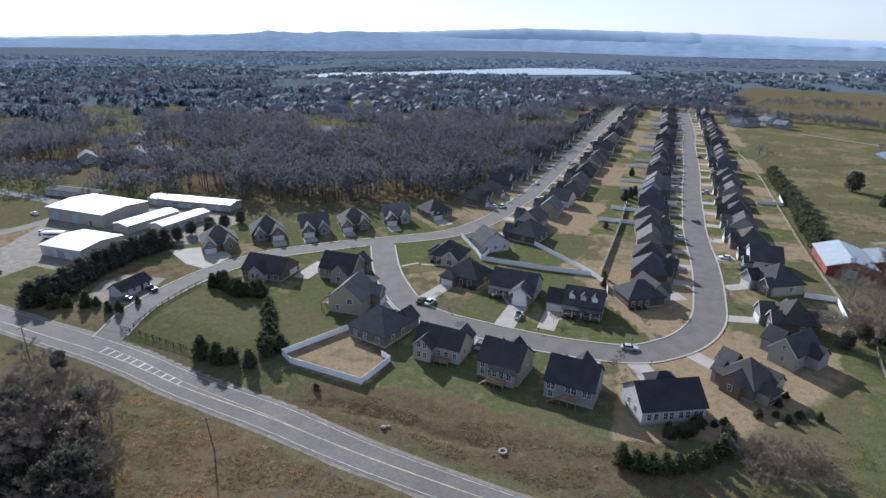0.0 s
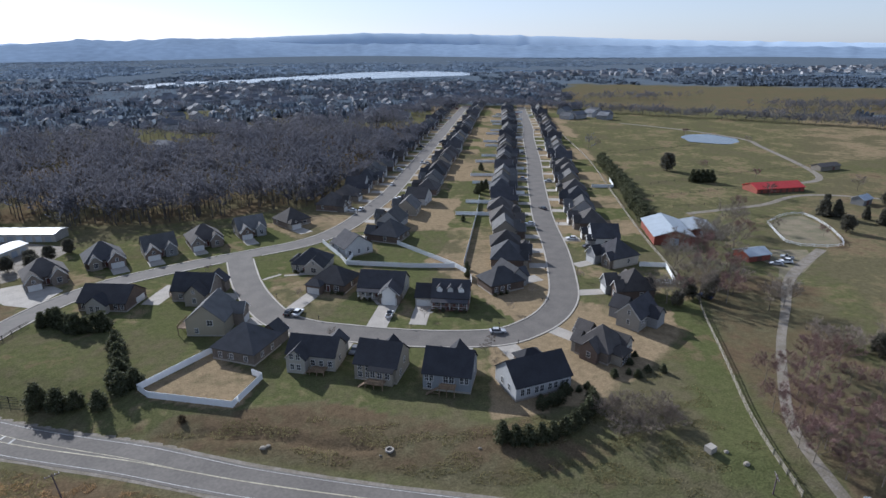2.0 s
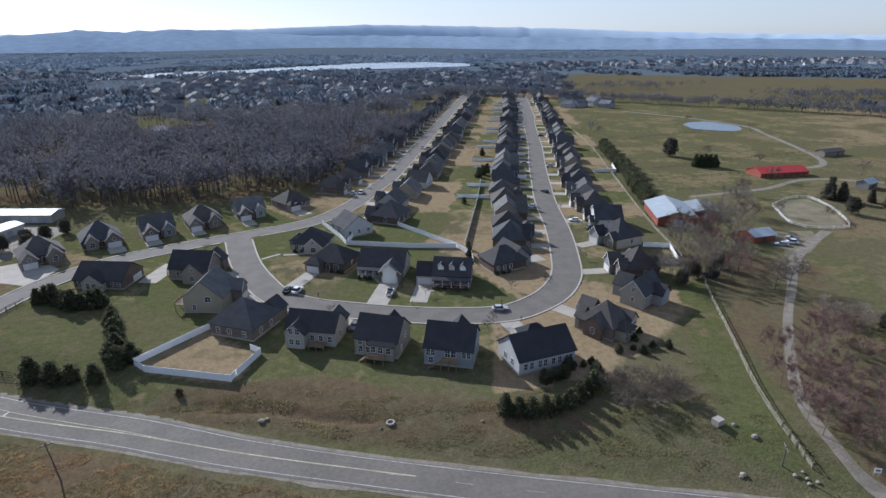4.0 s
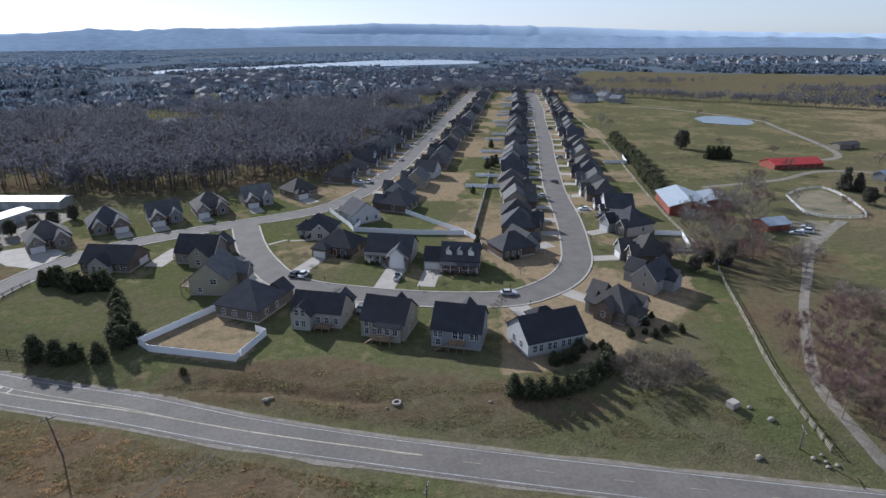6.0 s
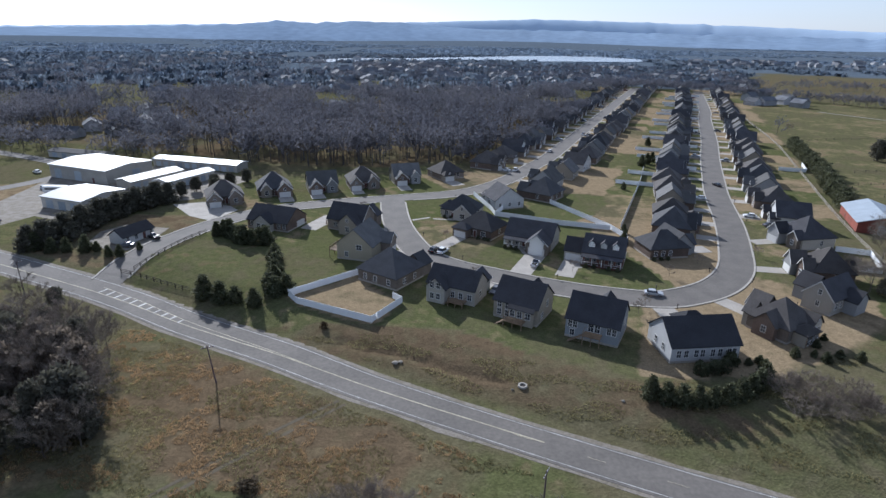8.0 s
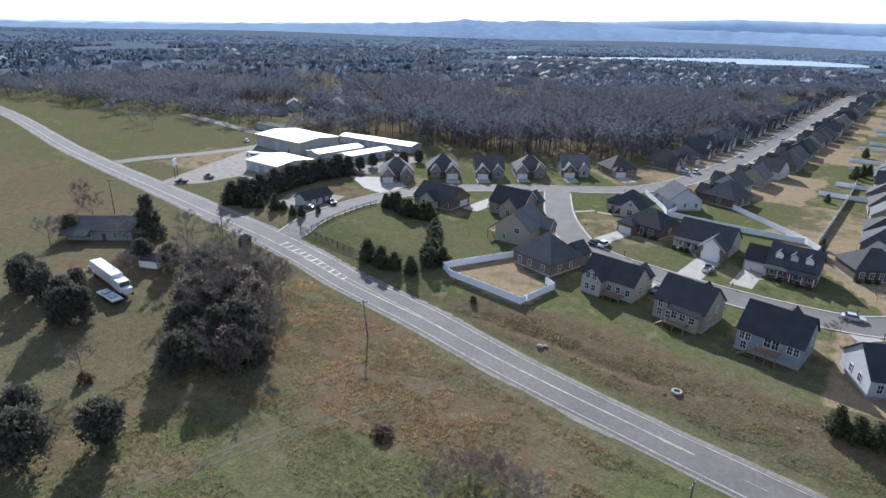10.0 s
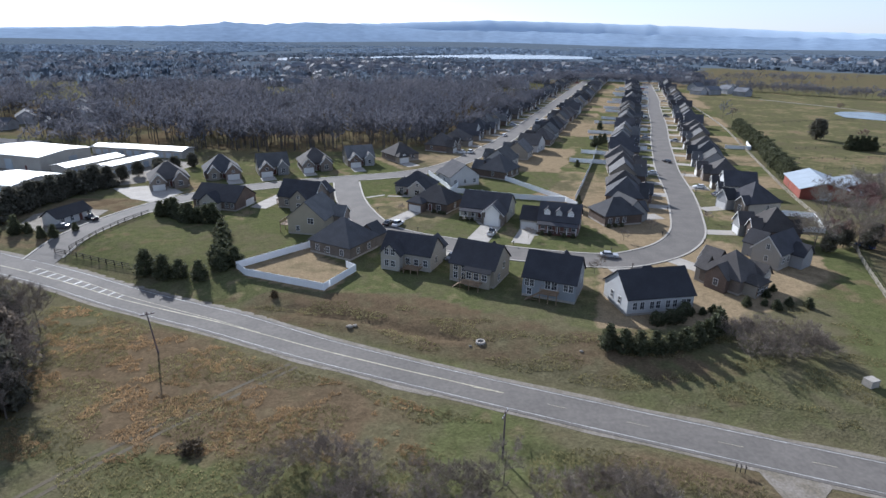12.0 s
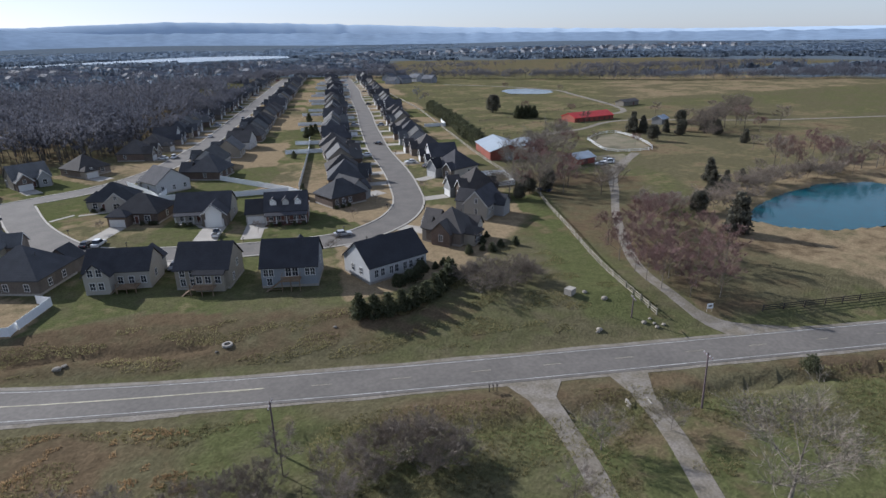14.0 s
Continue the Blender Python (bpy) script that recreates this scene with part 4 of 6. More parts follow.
# houses along the park side: steep front gables
styles = [("brick house with steep light-trimmed gables", [(-6.5, 6.5, -5.5, 6, 3.4, "h", 0.84), (-6.5, -1.8, -9, -5, 3.4, "y", 1.06), (1.0, 5.6, -8, -5, 3.4, "y", 1.10)], [B["brown"], B["tan"], B["tan"]], ROOFS[2]),
          ("brown-brick house with a hipped roof and front gable", [(-6.5, 6.5, -6, 6, 3.3, "h", 0.88), (0.5, 6.2, -9, -5, 3.3, "y", 0.97), (-5.5, -1.5, -7.5, -5, 3.3, "y", 1.06)], [B["brown"], B["brown"], W["tan"]], ROOFS[4]),
          ("tan house with crossed gables and a grey roof", [(-6, 6, -5, 5, 3.6, "x", 0.84), (-5.8, -0.8, -8.5, -4.5, 3.4, "y", 0.97), (1.2, 5.2, -6.8, -4.5, 3.6, "y", 1.06)], [W["tan"], B["brown"], W["grey"]], ROOFS[3]),
          ("tan house with a broad hipped roof", [(-6.2, 6.2, -6, 6, 3.0, "h", 0.75), (-6, -0.6, -9.2, -5.5, 2.9, "h", 0.75)], [B["tan"], W["tan"]], ROOFS[2]),
          ("grey-sided house with a steep front gable", [(-5.8, 5.8, -5.5, 5.5, 3.6, "x", 0.79), (-5.6, 0.4, -8.6, -5, 3.6, "y", 0.88), (1.6, 4.4, -6.2, -5, 4.1, "y", 1.06)], [W["grey"], W["grey"], B["brown"]], ROOFS[3]),
          ("pale-sided house with a dark gabled roof", [(-6, 6, -5, 6, 3.8, "y", 0.70), (-7.2, -3, -7.5, -1, 3.0, "y", 0.88), (2, 6, -7, -4, 3.0, "y", 0.79)], [W["pale"], B["tan"], W["grey"]], ROOFS[0])]


def styled(h, k):
    label, wings, walls, rf = styles[k]
    o = make_house("house", h, wings, walls, rf, label)
    gx0, gx1, gy0 = wings[1][0], wings[1][1], wings[1][2]
    garage_door(o, (gx0 + gx1) / 2, gy0, w=min(4.4, gx1 - gx0 - 0.6))
    window(o, "S", (gx0 + gx1) / 2, gy0, 2.8, 0.9, 1.0)
    if len(wings) > 2:
        window(o, "S", (wings[2][0] + wings[2][1]) / 2, wings[2][2], 1.0, 1.3, 1.7)
    else:
        window(o, "S", 3.0, wings[0][2], 1.0, 1.3, 1.6)
    front_door(o, 0.2, wings[0][2])
    x0, x1, y0, y1 = wings[0][:4]
    back_windows(o, (x0 + 2, 0, x1 - 2), y1, (1.1,))
    window(o, "E", x1, 0.5, 1.2), window(o, "W", x0, 2.5, 1.2)
    return o


proto = {}
order = [0, 1, 2, 0, 2, 3, 5, 1]
for i, key in enumerate(("park_a", "park_b", "park_c", "park_d", "park_e", "park_f", "inner_a", "inner_b")):
    k = order[i]
    if k in proto:
        copy_thing(proto[k], pose(H[key]["x"], H[key]["y"], 0, 0, 0, H[key]["ang"]))
    else:
        proto[k] = styled(H[key], k)
for i, h in enumerate(ROWS):
    k = (0, 3, 5, 1, 4, 2, 5, 0, 4, 1, 3, 2)[i % 12]
    if k in proto:
        copy_thing(proto[k], pose(h["x"], h["y"], 0, 0, 0, h["ang"]))
    else:
        proto[k] = styled(h, k)


# driveways from each garage to the kerb
def drive(h, gx, gy, w, length, mat=CONCRETE, label="pale concrete driveway"):
    s = Shape().box(gx - w / 2, gx + w / 2, gy - length, gy + 0.3, -0.2, 0.04)
    tagged(part("driveway", s, mat, m=pose(h["x"], h["y"], 0, 0, 0, h["ang"])), label, "driveway", "driveways of the estate", "structure")


for key, gx, gy, w, length in (("fence_house", -3.3, -10, 5, 6), ("cross_gable", -3.5, -8, 5, 7), ("deck_house", -0.25, -8, 4.5, 8), ("tall_back", -0.7, -8.5, 4.6, 9), ("low_white", -3.3, -9.5, 5.5, 11),
                               ("porch_house", -2.5, -9, 5, 12), ("east_a", -3, -9, 4.5, 8), ("east_b", -3.5, -9, 4.5, 7), ("brick_low", -3.6, -8.5, 5, 13),
                               ("garage_house", 4.0, -9, 6.2, 16), ("dormer_house", -5.8, -4.3, 5.2, 13), ("yellow_deck", 3.5, -8.5, 5, 8), ("twin_gable", 0.5, -6.5, 5, 7),
                               ("park_a", -4, -9, 5.5, 7), ("park_b", 3.3, -9, 5.5, 7), ("park_c", -3.3, -8.5, 5.5, 6), ("park_d", -4, -9, 5, 5), ("park_e", -3.3, -8.5, 5, 8), ("park_f", -3.3, -9.2, 6, 8), ("inner_a", -5, -7.5, 5, 6), ("inner_b", 3.3, -9, 5, 7)):
    drive(H[key], gx, gy, w, length)
for h in ROWS:
    drive(h, -3.2, -8.5, 5.0, 7.2)
tagged(part("driveway", Shape().prism([(-9, 0), (-15, 0), (-15.5, -10), (-14, -16), (-9.5, -16), (-9, -8)], "z", -0.2, 0.04), CONCRETE, m=pose(H["long_dark"]["x"], H["long_dark"]["y"], 0, 0, 0, 165)), "wide pale concrete driveway", "driveway", "driveways of the estate", "structure")
tagged(part("driveway", Shape().box(9, 15.5, -2, 3.6, -0.2, 0.04), CONCRETE, m=pose(H["corner_brick"]["x"], H["corner_brick"]["y"], 0, 0, 0, 15)), "pale concrete driveway", "driveway", "driveways of the estate", "structure")

# ---- trees ----
def tri_tube(out, p, q, r0, r1, n=4):
    p, q = np.array(p), np.array(q)
    d = (q - p) / (np.linalg.norm(q - p) + 1e-9)
    u = np.cross(d, (0.3, 0.9, 0.2))
    u /= np.linalg.norm(u)
    w = np.cross(d, u)
    k = len(out[0])
    for c, r in ((p, r0), (q, r1)):
        for i in range(n):
            a = 2 * math.pi * i / n
            out[0].append(c + (u * math.cos(a) + w * math.sin(a)) * r)
    for i in range(n):
        j = (i + 1) % n
        out[1].extend([(k + i, k + j, k + n + j), (k + i, k + n + j, k + n + i)])


def bare_tree(seed, h, spread, limbs=7, subs=4, twigs=6, thick=0.03, tw=0.035, fork=0.3, fan=0.42, deep=0):
    """Trunk and limbs, and the fine twigs, of a leafless tree as two sets of triangles."""
    r = random.Random(seed)
    wood, fine = ([], []), ([], [])

    def spray(p, d, length, n):
        for _ in range(n):
            e = np.array(d) + np.array([r.gauss(0, 0.55), r.gauss(0, 0.55), r.gauss(0.15, 0.4)])
            e /= np.linalg.norm(e)
            q = p + e * length * r.uniform(0.5, 1.1)
            side = np.cross(e, (r.gauss(0, 1), r.gauss(0, 1), r.gauss(0, 1)))
            side *= tw * r.uniform(0.7, 1.4) / (np.linalg.norm(side) + 1e-9)
            k = len(fine[0])
            fine[0].extend([p - side, p + side, q])
            fine[1].append((k, k + 1, k + 2))

    top = np.array([r.gauss(0, 0.03) * h, r.gauss(0, 0.03) * h, h * 0.8])
    base_r = h * thick
    tri_tube(wood, (0, 0, -0.1), top * fork, base_r, base_r * 0.75, 5)
    tri_tube(wood, top * fork, top, base_r * 0.75, base_r * 0.12, 4)
    for i in range(limbs):
        f = fork + (0.95 - fork) * (i + r.random()) / limbs
        p = top * f
        a = i * 2.4 + r.uniform(-0.5, 0.5)
        reach = spread * (1.15 - 0.75 * f) * r.uniform(0.75, 1.15)
        q = p + np.array([math.cos(a) * reach, math.sin(a) * reach, reach * r.uniform(0.5, 1.1)])
        q[2] = min(q[2], h * 0.97)
        tri_tube(wood, p, q, base_r * 0.42 * (1.2 - f), base_r * 0.08, 3)
        for j in range(subs):
            g = 0.35 + 0.65 * (j + r.random()) / subs
            m = p + (q - p) * g
            d = (q - p) / (np.linalg.norm(q - p) + 1e-9) + np.array([r.gauss(0, 0.6), r.gauss(0, 0.6), r.uniform(0, 0.7)])
            d /= np.linalg.norm(d)
            e = m + d * reach * r.uniform(0.3, 0.55)
            tri_tube(wood, m, e, base_r * 0.13, base_r * 0.04, 3)
            for _ in range(deep):                             # a further order of branchlets
                g2 = m + (e - m) * r.uniform(0.3, 0.95)
                d2 = d + np.array([r.gauss(0, 0.7), r.gauss(0, 0.7), r.gauss(0.25, 0.4)])
                d2 /= np.linalg.norm(d2)
                e2 = g2 + d2 * reach * r.uniform(0.18, 0.34)
                tri_tube(wood, g2, e2, base_r * 0.05, base_r * 0.018, 3)
                spray(g2 + (e2 - g2) * 0.6, d2, reach * fan * 0.6, 4)
                spray(e2, d2, reach * fan * 0.7, 5)
            spray(m + (e - m) * 0.5, d, reach * fan, twigs // 2)
            spray(e, d, reach * fan, twigs)
    return (np.array(wood[0]), np.array(wood[1])), (np.array(fine[0]), np.array(fine[1]))


def evergreen(seed, h, radius, form, n, leaf):
    """A short trunk and a crown of many small leaf sprays; form: cone, oval or mound."""
    r = np.random.RandomState(seed)
    lo = {"cone": 0.04, "oval": 0.14, "mound": 0.0}[form]
    t = r.uniform(0, 1, n) ** (1.25 if form == "cone" else 0.9)
    prof = {"cone": (1 - t ** 1.6) ** 0.9 * (0.55 + 0.45 * np.minimum(1, t * 6 + 0.4)), "oval": np.sqrt(np.clip(1 - (2 * t - 0.85) ** 2 / 1.35, 0, 1)), "mound": np.sqrt(np.clip(1 - t ** 2, 0, 1))}[form]
    a = r.uniform(0, 2 * math.pi, n)
    lump = 1 + 0.16 * np.sin(a * 3 + seed) + 0.14 * np.sin(a * 5 + t * 9 + seed) + r.normal(0, 0.07, n)
    rad = radius * prof * lump * np.sqrt(r.uniform(0.25, 1, n))
    c = np.stack([np.cos(a) * rad, np.sin(a) * rad, h * (lo + (1 - lo) * t)], 1)
    # sprays gather round boughs, with gaps between
    bough = c[r.randint(0, n, 60)]
    near = bough[r.randint(0, 60, n)] + r.normal(0, 1, (n, 3)) * (radius * 0.17, radius * 0.17, radius * 0.2)
    c = np.where(r.uniform(0, 1, (n, 1)) < 0.72, near, c)
    c[:, 2] = np.clip(c[:, 2], 0.05, h * 1.03)
    d1, d2 = r.normal(0, 1, (n, 3)), r.normal(0, 1, (n, 3))
    d1[:, 2] = np.abs(d1[:, 2]) + 0.4
    d1 *= leaf / np.linalg.norm(d1, axis=1)[:, None]
    d2 *= leaf * 0.6 / np.linalg.norm(d2, axis=1)[:, None]
    v = np.stack([c - d2, c + d2, c + d1 * r.uniform(0.7, 1.4, (n, 1))], 1).reshape(-1, 3)
    f = np.arange(len(v)).reshape(-1, 3)
    wood = ([], [])
    tri_tube(wood, (0, 0, -0.1), (0, 0, h * 0.8), radius * 0.1 + 0.03, 0.02, 5)
    return (np.array(wood[0]), np.array(wood[1])), (v, f)


def tree_kind(geometry, wood, leaf):
    (wv, wf), (lv, lf) = geometry
    return arrays("trunk", wv, wf, wood), arrays("crown", lv, lf, leaf)


def plant(kind, name, x, y, scale, label, category, group="", turn=None, z=0.0, squash=1.0):
    ob = thing(name, label, category, group)
    ob.matrix_basis = pose(x, y, z, 0, 0, rng.uniform(0, 360) if turn is None else turn) @ Matrix.Diagonal((scale * squash, scale * squash, scale, 1))
    part("trunk", kind[0], None, ob)
    part("crown", kind[1], None, ob)
    return ob


def scatter(name, protos, spots, mats, label, category):
    """Many trees as one object: spots of x, y, scale."""
    for which, mat, nm in ((0, mats[0], name + "_trunks"), (1, mats[1], name)):
        vs, fs, k = [], [], 0
        for i, (x, y, s) in enumerate(spots):
            v, f = protos[i % len(protos)][which]
            a = i * 2.399
            ca, sa = math.cos(a) * s, math.sin(a) * s
            vs.append(np.stack([v[:, 0] * ca - v[:, 1] * sa + x, v[:, 0] * sa + v[:, 1] * ca + y, v[:, 2] * s], 1))
            fs.append(f + k)
            k += len(v)
        ob = new(nm, arrays(nm, np.concatenate(vs), np.concatenate(fs), mat))
        tagged(ob, label if which else "grey trunks and limbs of " + label, category, "", "stuff")


# ---- far woods, hills and neighbourhoods ----
def ridge(name, r0, depth, heights, mat, label, rough):
    az = np.linspace(-180, 180, 721)
    hs = np.interp(az, [a for a, _ in heights], [b for _, b in heights])
    hs = hs + rough * np.array([noise.noise((a * 0.9, r0, 0)) + 0.5 * noise.noise((a * 3.1, r0, 3)) + 0.25 * noise.noise((a * 9, r0, 5)) for a in az])
    v = []
    for k, (dr, f) in enumerate(((0, 0.0), (0.35, 0.45), (0.7, 0.85), (1.0, 1.0))):
        for a, hh in zip(az, hs):
            t = radians(a)
            w = 1 + 0.12 * noise.noise((a * 2.3, k, r0))
            v.append((math.sin(t) * (r0 + depth * dr), math.cos(t) * (r0 + depth * dr), hh * f * (1 + 0.3 * (w - 1) if 0 < k < 3 else 1)))
    n = len(az)
    f = np.array([(k * n + i, k * n + i + 1, (k + 1) * n + i + 1, (k + 1) * n + i) for k in range(3) for i in range(n - 1)])
    me = arrays(name, np.array(v), f, mat)
    me.polygons.foreach_set("use_smooth", np.ones(len(f), bool))
    tagged(new(name, me), label, "hills", "", "structure")


# both ridges carry their blue haze in the material colour
ridge("backdrop_hills", 3500, 700, [(-180, 36), (-60, 25), (-45, 34), (-34, 56), (-24, 79), (-19, 110), (-16, 103), (-12, 117), (-8, 112), (-4, 90), (0, 79), (10, 76), (20, 67), (35, 59), (50, 52), (180, 54)], FAR_HILL, "wooded hills, tinted blue for haze", 9)
ridge("backdrop_ridge", 4500, 250, [(-180, 40), (-60, 30), (-40, 50), (-25, 85), (-8, 120), (4, 158), (14, 146), (22, 128), (30, 104), (38, 88), (50, 72), (180, 60)], FAR_RIDGE, "far ridge on the horizon, tinted pale for haze", 7)

r2 = np.random.RandomState(7)
CLEARINGS = [(-115, 478, 32), (-262, 428, 30), (-217, 372, 24), (-245, 345, 30), (-285, 545, 30), (45, 520, 26), (-60, 570, 24)]     # x, y, reach
simple = [bare_tree(50 + i, 15 + i, 5.0, limbs=7, subs=3, twigs=9, thick=0.011, tw=0.15, fork=0.25) for i in range(5)]
bushy = [bare_tree(150 + i, 11 + i, 5.0, limbs=8, subs=3, twigs=9, thick=0.011, tw=0.16, fork=0.1) for i in range(5)]
spots = []
while len(spots) < 1900:
    x, y = r2.uniform(-330, 80), 268 + 332 * r2.uniform() ** 1.25
    if inside(WOODS_AREA, np.array(x), np.array(y)) and min(math.hypot(x - a, (y - b) * 0.8) / c for a, b, c in CLEARINGS) > 1 and noise.noise((x / 45, y / 60, 21)) > -0.33:
        spots.append((x, y, r2.uniform(0.85, 1.3)))
scatter("woods", simple, spots, (BARK_WOODS, WOODS), "leafless winter woods with haze-tinted grey twigs", "woods")


def near_road(x, y):
    return min(np.hypot(MAIN[:, 0] - x, MAIN[:, 1] - y).min(), np.hypot(AVENUE[:, 0] - x, AVENUE[:, 1] - y).min(), np.hypot(LOOP[:, 0] - x, LOOP[:, 1] - y).min())


PASTURE = [(120, 40), (330, 40), (420, 250), (900, 300), (900, 500), (520, 560), (330, 660), (285, 690), (140, 215)]
spots = []
while len(spots) < 1300:                     # scattered trees beyond the woods and round the older streets
    x, y = r2.uniform(-700, 420), r2.uniform(230, 1150)
    p = np.array(x), np.array(y)
    if inside(WOODS_AREA, *p) or inside(SUBDIVISION, *p) or inside(PASTURE, *p) or inside(FAR_FIELD, *p) or inside(LAKE_EDGE, *p) or (x > -210 and y < 290) or near_road(x, y) < 42:
        continue
    if y < 420 and r2.uniform() > 0.3 or noise.noise((x / 90, y / 120, 0)) < -0.15:
        continue
    spots.append((x, y, r2.uniform(0.6, 1.0)))
while len(spots) < 1900:                     # park-like trees behind the sheds
    x, y = r2.uniform(-520, -110), r2.uniform(268, 470)
    if not inside(WOODS_AREA, np.array(x), np.array(y)) and y > 268 - 0.1 * (x + 110) and noise.noise((x / 40, y / 40, 3)) > -0.2:
        spots.append((x, y, r2.uniform(0.75, 1.2)))
for a, b, n, w in (((283, 700), (520, 476), 190, 12), ((285, 705), (170, 800), 190, 30), ((170, 800), (60, 640), 110, 28), ((-18, 292), (20, 350), 40, 6), ((20, 350), (86, 540), 110, 8), ((520, 476), (760, 330), 230, 22), ((300, 820), (520, 800), 90, 30), ((560, 640), (900, 560), 260, 44), ((700, 440), (1100, 330), 300, 50), ((420, 590), (700, 480), 60, 40)):
    for i in range(n):
        t = r2.uniform()
        spots.append((a[0] + (b[0] - a[0]) * t + r2.normal(0, w / 2), a[1] + (b[1] - a[1]) * t + r2.normal(0, w / 2), r2.uniform(0.65, 1.0)))
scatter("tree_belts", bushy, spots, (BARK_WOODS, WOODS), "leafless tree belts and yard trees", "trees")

count = 0
mids, fars = ([], []), ([], [])
while count < 32000:
    a, r = radians(r2.uniform(-75, 75)), 650 + 3200 * r2.uniform() ** 0.9
    x, y = math.sin(a) * r, math.cos(a) * r
    p = np.array(x), np.array(y)
    if inside(LAKE_EDGE, *p) or inside(FAR_FIELD, *p) or (r < 800 and x > 250) or (r < 1000 and (near_road(x, y) < 48 or inside(SUBDIVISION, *p) or inside(WOODS_AREA, *p) or noise.noise((x / 60, y / 60, 11)) < -0.05)) or (x > 430 and 1150 < y - 0.1 * x < 1600 and r2.uniform() > 0.22) or inside(PASTURE, *p) or noise.noise((x / 300, y / 420, 2)) + 0.5 * noise.noise((x / 90, y / 150, 7)) < -0.22:
        continue
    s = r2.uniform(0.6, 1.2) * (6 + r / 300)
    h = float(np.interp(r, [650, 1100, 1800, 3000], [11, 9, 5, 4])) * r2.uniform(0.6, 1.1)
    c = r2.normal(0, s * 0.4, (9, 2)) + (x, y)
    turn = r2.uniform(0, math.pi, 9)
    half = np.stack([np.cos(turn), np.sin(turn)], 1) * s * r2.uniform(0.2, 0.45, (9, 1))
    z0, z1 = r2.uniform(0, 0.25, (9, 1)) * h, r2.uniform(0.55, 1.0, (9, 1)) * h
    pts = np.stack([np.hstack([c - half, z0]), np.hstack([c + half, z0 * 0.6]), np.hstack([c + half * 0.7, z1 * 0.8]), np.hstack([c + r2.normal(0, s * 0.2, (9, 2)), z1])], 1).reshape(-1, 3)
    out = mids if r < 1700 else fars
    out[0].append(pts)
    out[1].append(np.array([(4 * q, 4 * q + 1, 4 * q + 2) for q in range(9)] + [(4 * q, 4 * q + 2, 4 * q + 3) for q in range(9)]) + 36 * len(out[1]))
    count += 1
# haze is put into this base colour too, less than in FAR_WOODS
MID_WOODS = material("mid_woods_haze_tint", (0.148, 0.19, 0.25), 1.0, var=0.15, scale=0.01, fine=0.2, island=True, second=(0.17, 0.202, 0.245), spec=0.0)
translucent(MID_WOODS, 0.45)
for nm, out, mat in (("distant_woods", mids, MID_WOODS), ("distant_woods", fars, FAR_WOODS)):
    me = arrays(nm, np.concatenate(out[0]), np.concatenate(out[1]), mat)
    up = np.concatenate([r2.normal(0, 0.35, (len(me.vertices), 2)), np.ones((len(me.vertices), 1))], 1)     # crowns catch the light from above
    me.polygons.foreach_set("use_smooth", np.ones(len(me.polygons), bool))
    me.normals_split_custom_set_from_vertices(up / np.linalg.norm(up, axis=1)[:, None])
    tagged(new(nm, me), "distant winter woods, tinted blue for haze", "woods", "", "stuff")


def far_houses(name, spots, label):
    walls, roofs = Shape(), Shape()
    for x, y, a, w, d, h in spots:
        m = pose(x, y, 0, 0, 0, a)
        s = Shape()
        gable_walls(s, -w / 2, w / 2, -d / 2, d / 2, h, "x", 0.6)
        walls.add([m @ Vector(p) for p in s.v], s.f)
        s = roof_shape(-w / 2, w / 2, -d / 2, d / 2, h, "x", 0.6)
        roofs.add([m @ Vector(p) for p in s.v], s.f)
    tagged(part(name, walls, FAR_WALL), label, "houses", "", "stuff")
    tagged(part(name + "_roofs", roofs, FAR_ROOF), "roofs of " + label, "roofs", "", "stuff")


FAR_WALL = material("far_house_walls", (0.36, 0.36, 0.37), 0.9, var=0.2, scale=0.02, fine=0.2, island=True)
FAR_ROOF = material("far_house_roofs", (0.14, 0.145, 0.16), 0.9, var=0.3, scale=0.02, fine=0.2, island=True)
spots = []
for i in range(14):                          # curving streets of the next estate
    for j in range(34):
        x = -330 + j * 19 + (i % 2) * 8 + r2.normal(0, 2) + i * 9
        y = 590 + i * 42 + 26 * math.sin(j * 0.28 + i) + r2.normal(0, 3)
        if r2.uniform() < 0.42 or inside(WOODS_AREA, np.array(x), np.array(y)) or near_road(x, y) < 45 or inside(LAKE_EDGE, np.array(x), np.array(y)) or y > 1180:
            continue
        spots.append((x, y, 20 + 12 * math.sin(j * 0.28) + r2.normal(0, 6) + 90 * (r2.uniform() < 0.3), r2.uniform(12, 17), r2.uniform(9, 12), r2.uniform(3.5, 5.5)))
far_houses("neighbourhood_houses", spots, "pale houses of the next estate")
spots = []
for x, y, r in CLEARINGS:
    for i in range(3):
        a = 2.1 * i + x
        spots.append((x + 0.5 * r * math.cos(a), y + 0.5 * r * math.sin(a), r2.uniform(0, 180), r2.uniform(12, 18), r2.uniform(8, 11), r2.uniform(3, 4.5)))
for i in range(170):
    x = r2.uniform(430, 2100)
    spots.append((x, 1230 + 0.1 * x + r2.uniform(0, 330), r2.uniform(0, 180), r2.uniform(14, 22), r2.uniform(10, 14), r2.uniform(4, 7)))
for i in range(90):
    x, y = r2.uniform(-900, -120), r2.uniform(320, 1500)
    if not inside(WOODS_AREA, np.array(x), np.array(y)) and near_road(x, y) > 40:
        spots.append((x, y, r2.uniform(0, 180), r2.uniform(12, 24), r2.uniform(9, 14), r2.uniform(3.5, 5)))
far_houses("outlying_houses", spots, "scattered pale houses among trees")

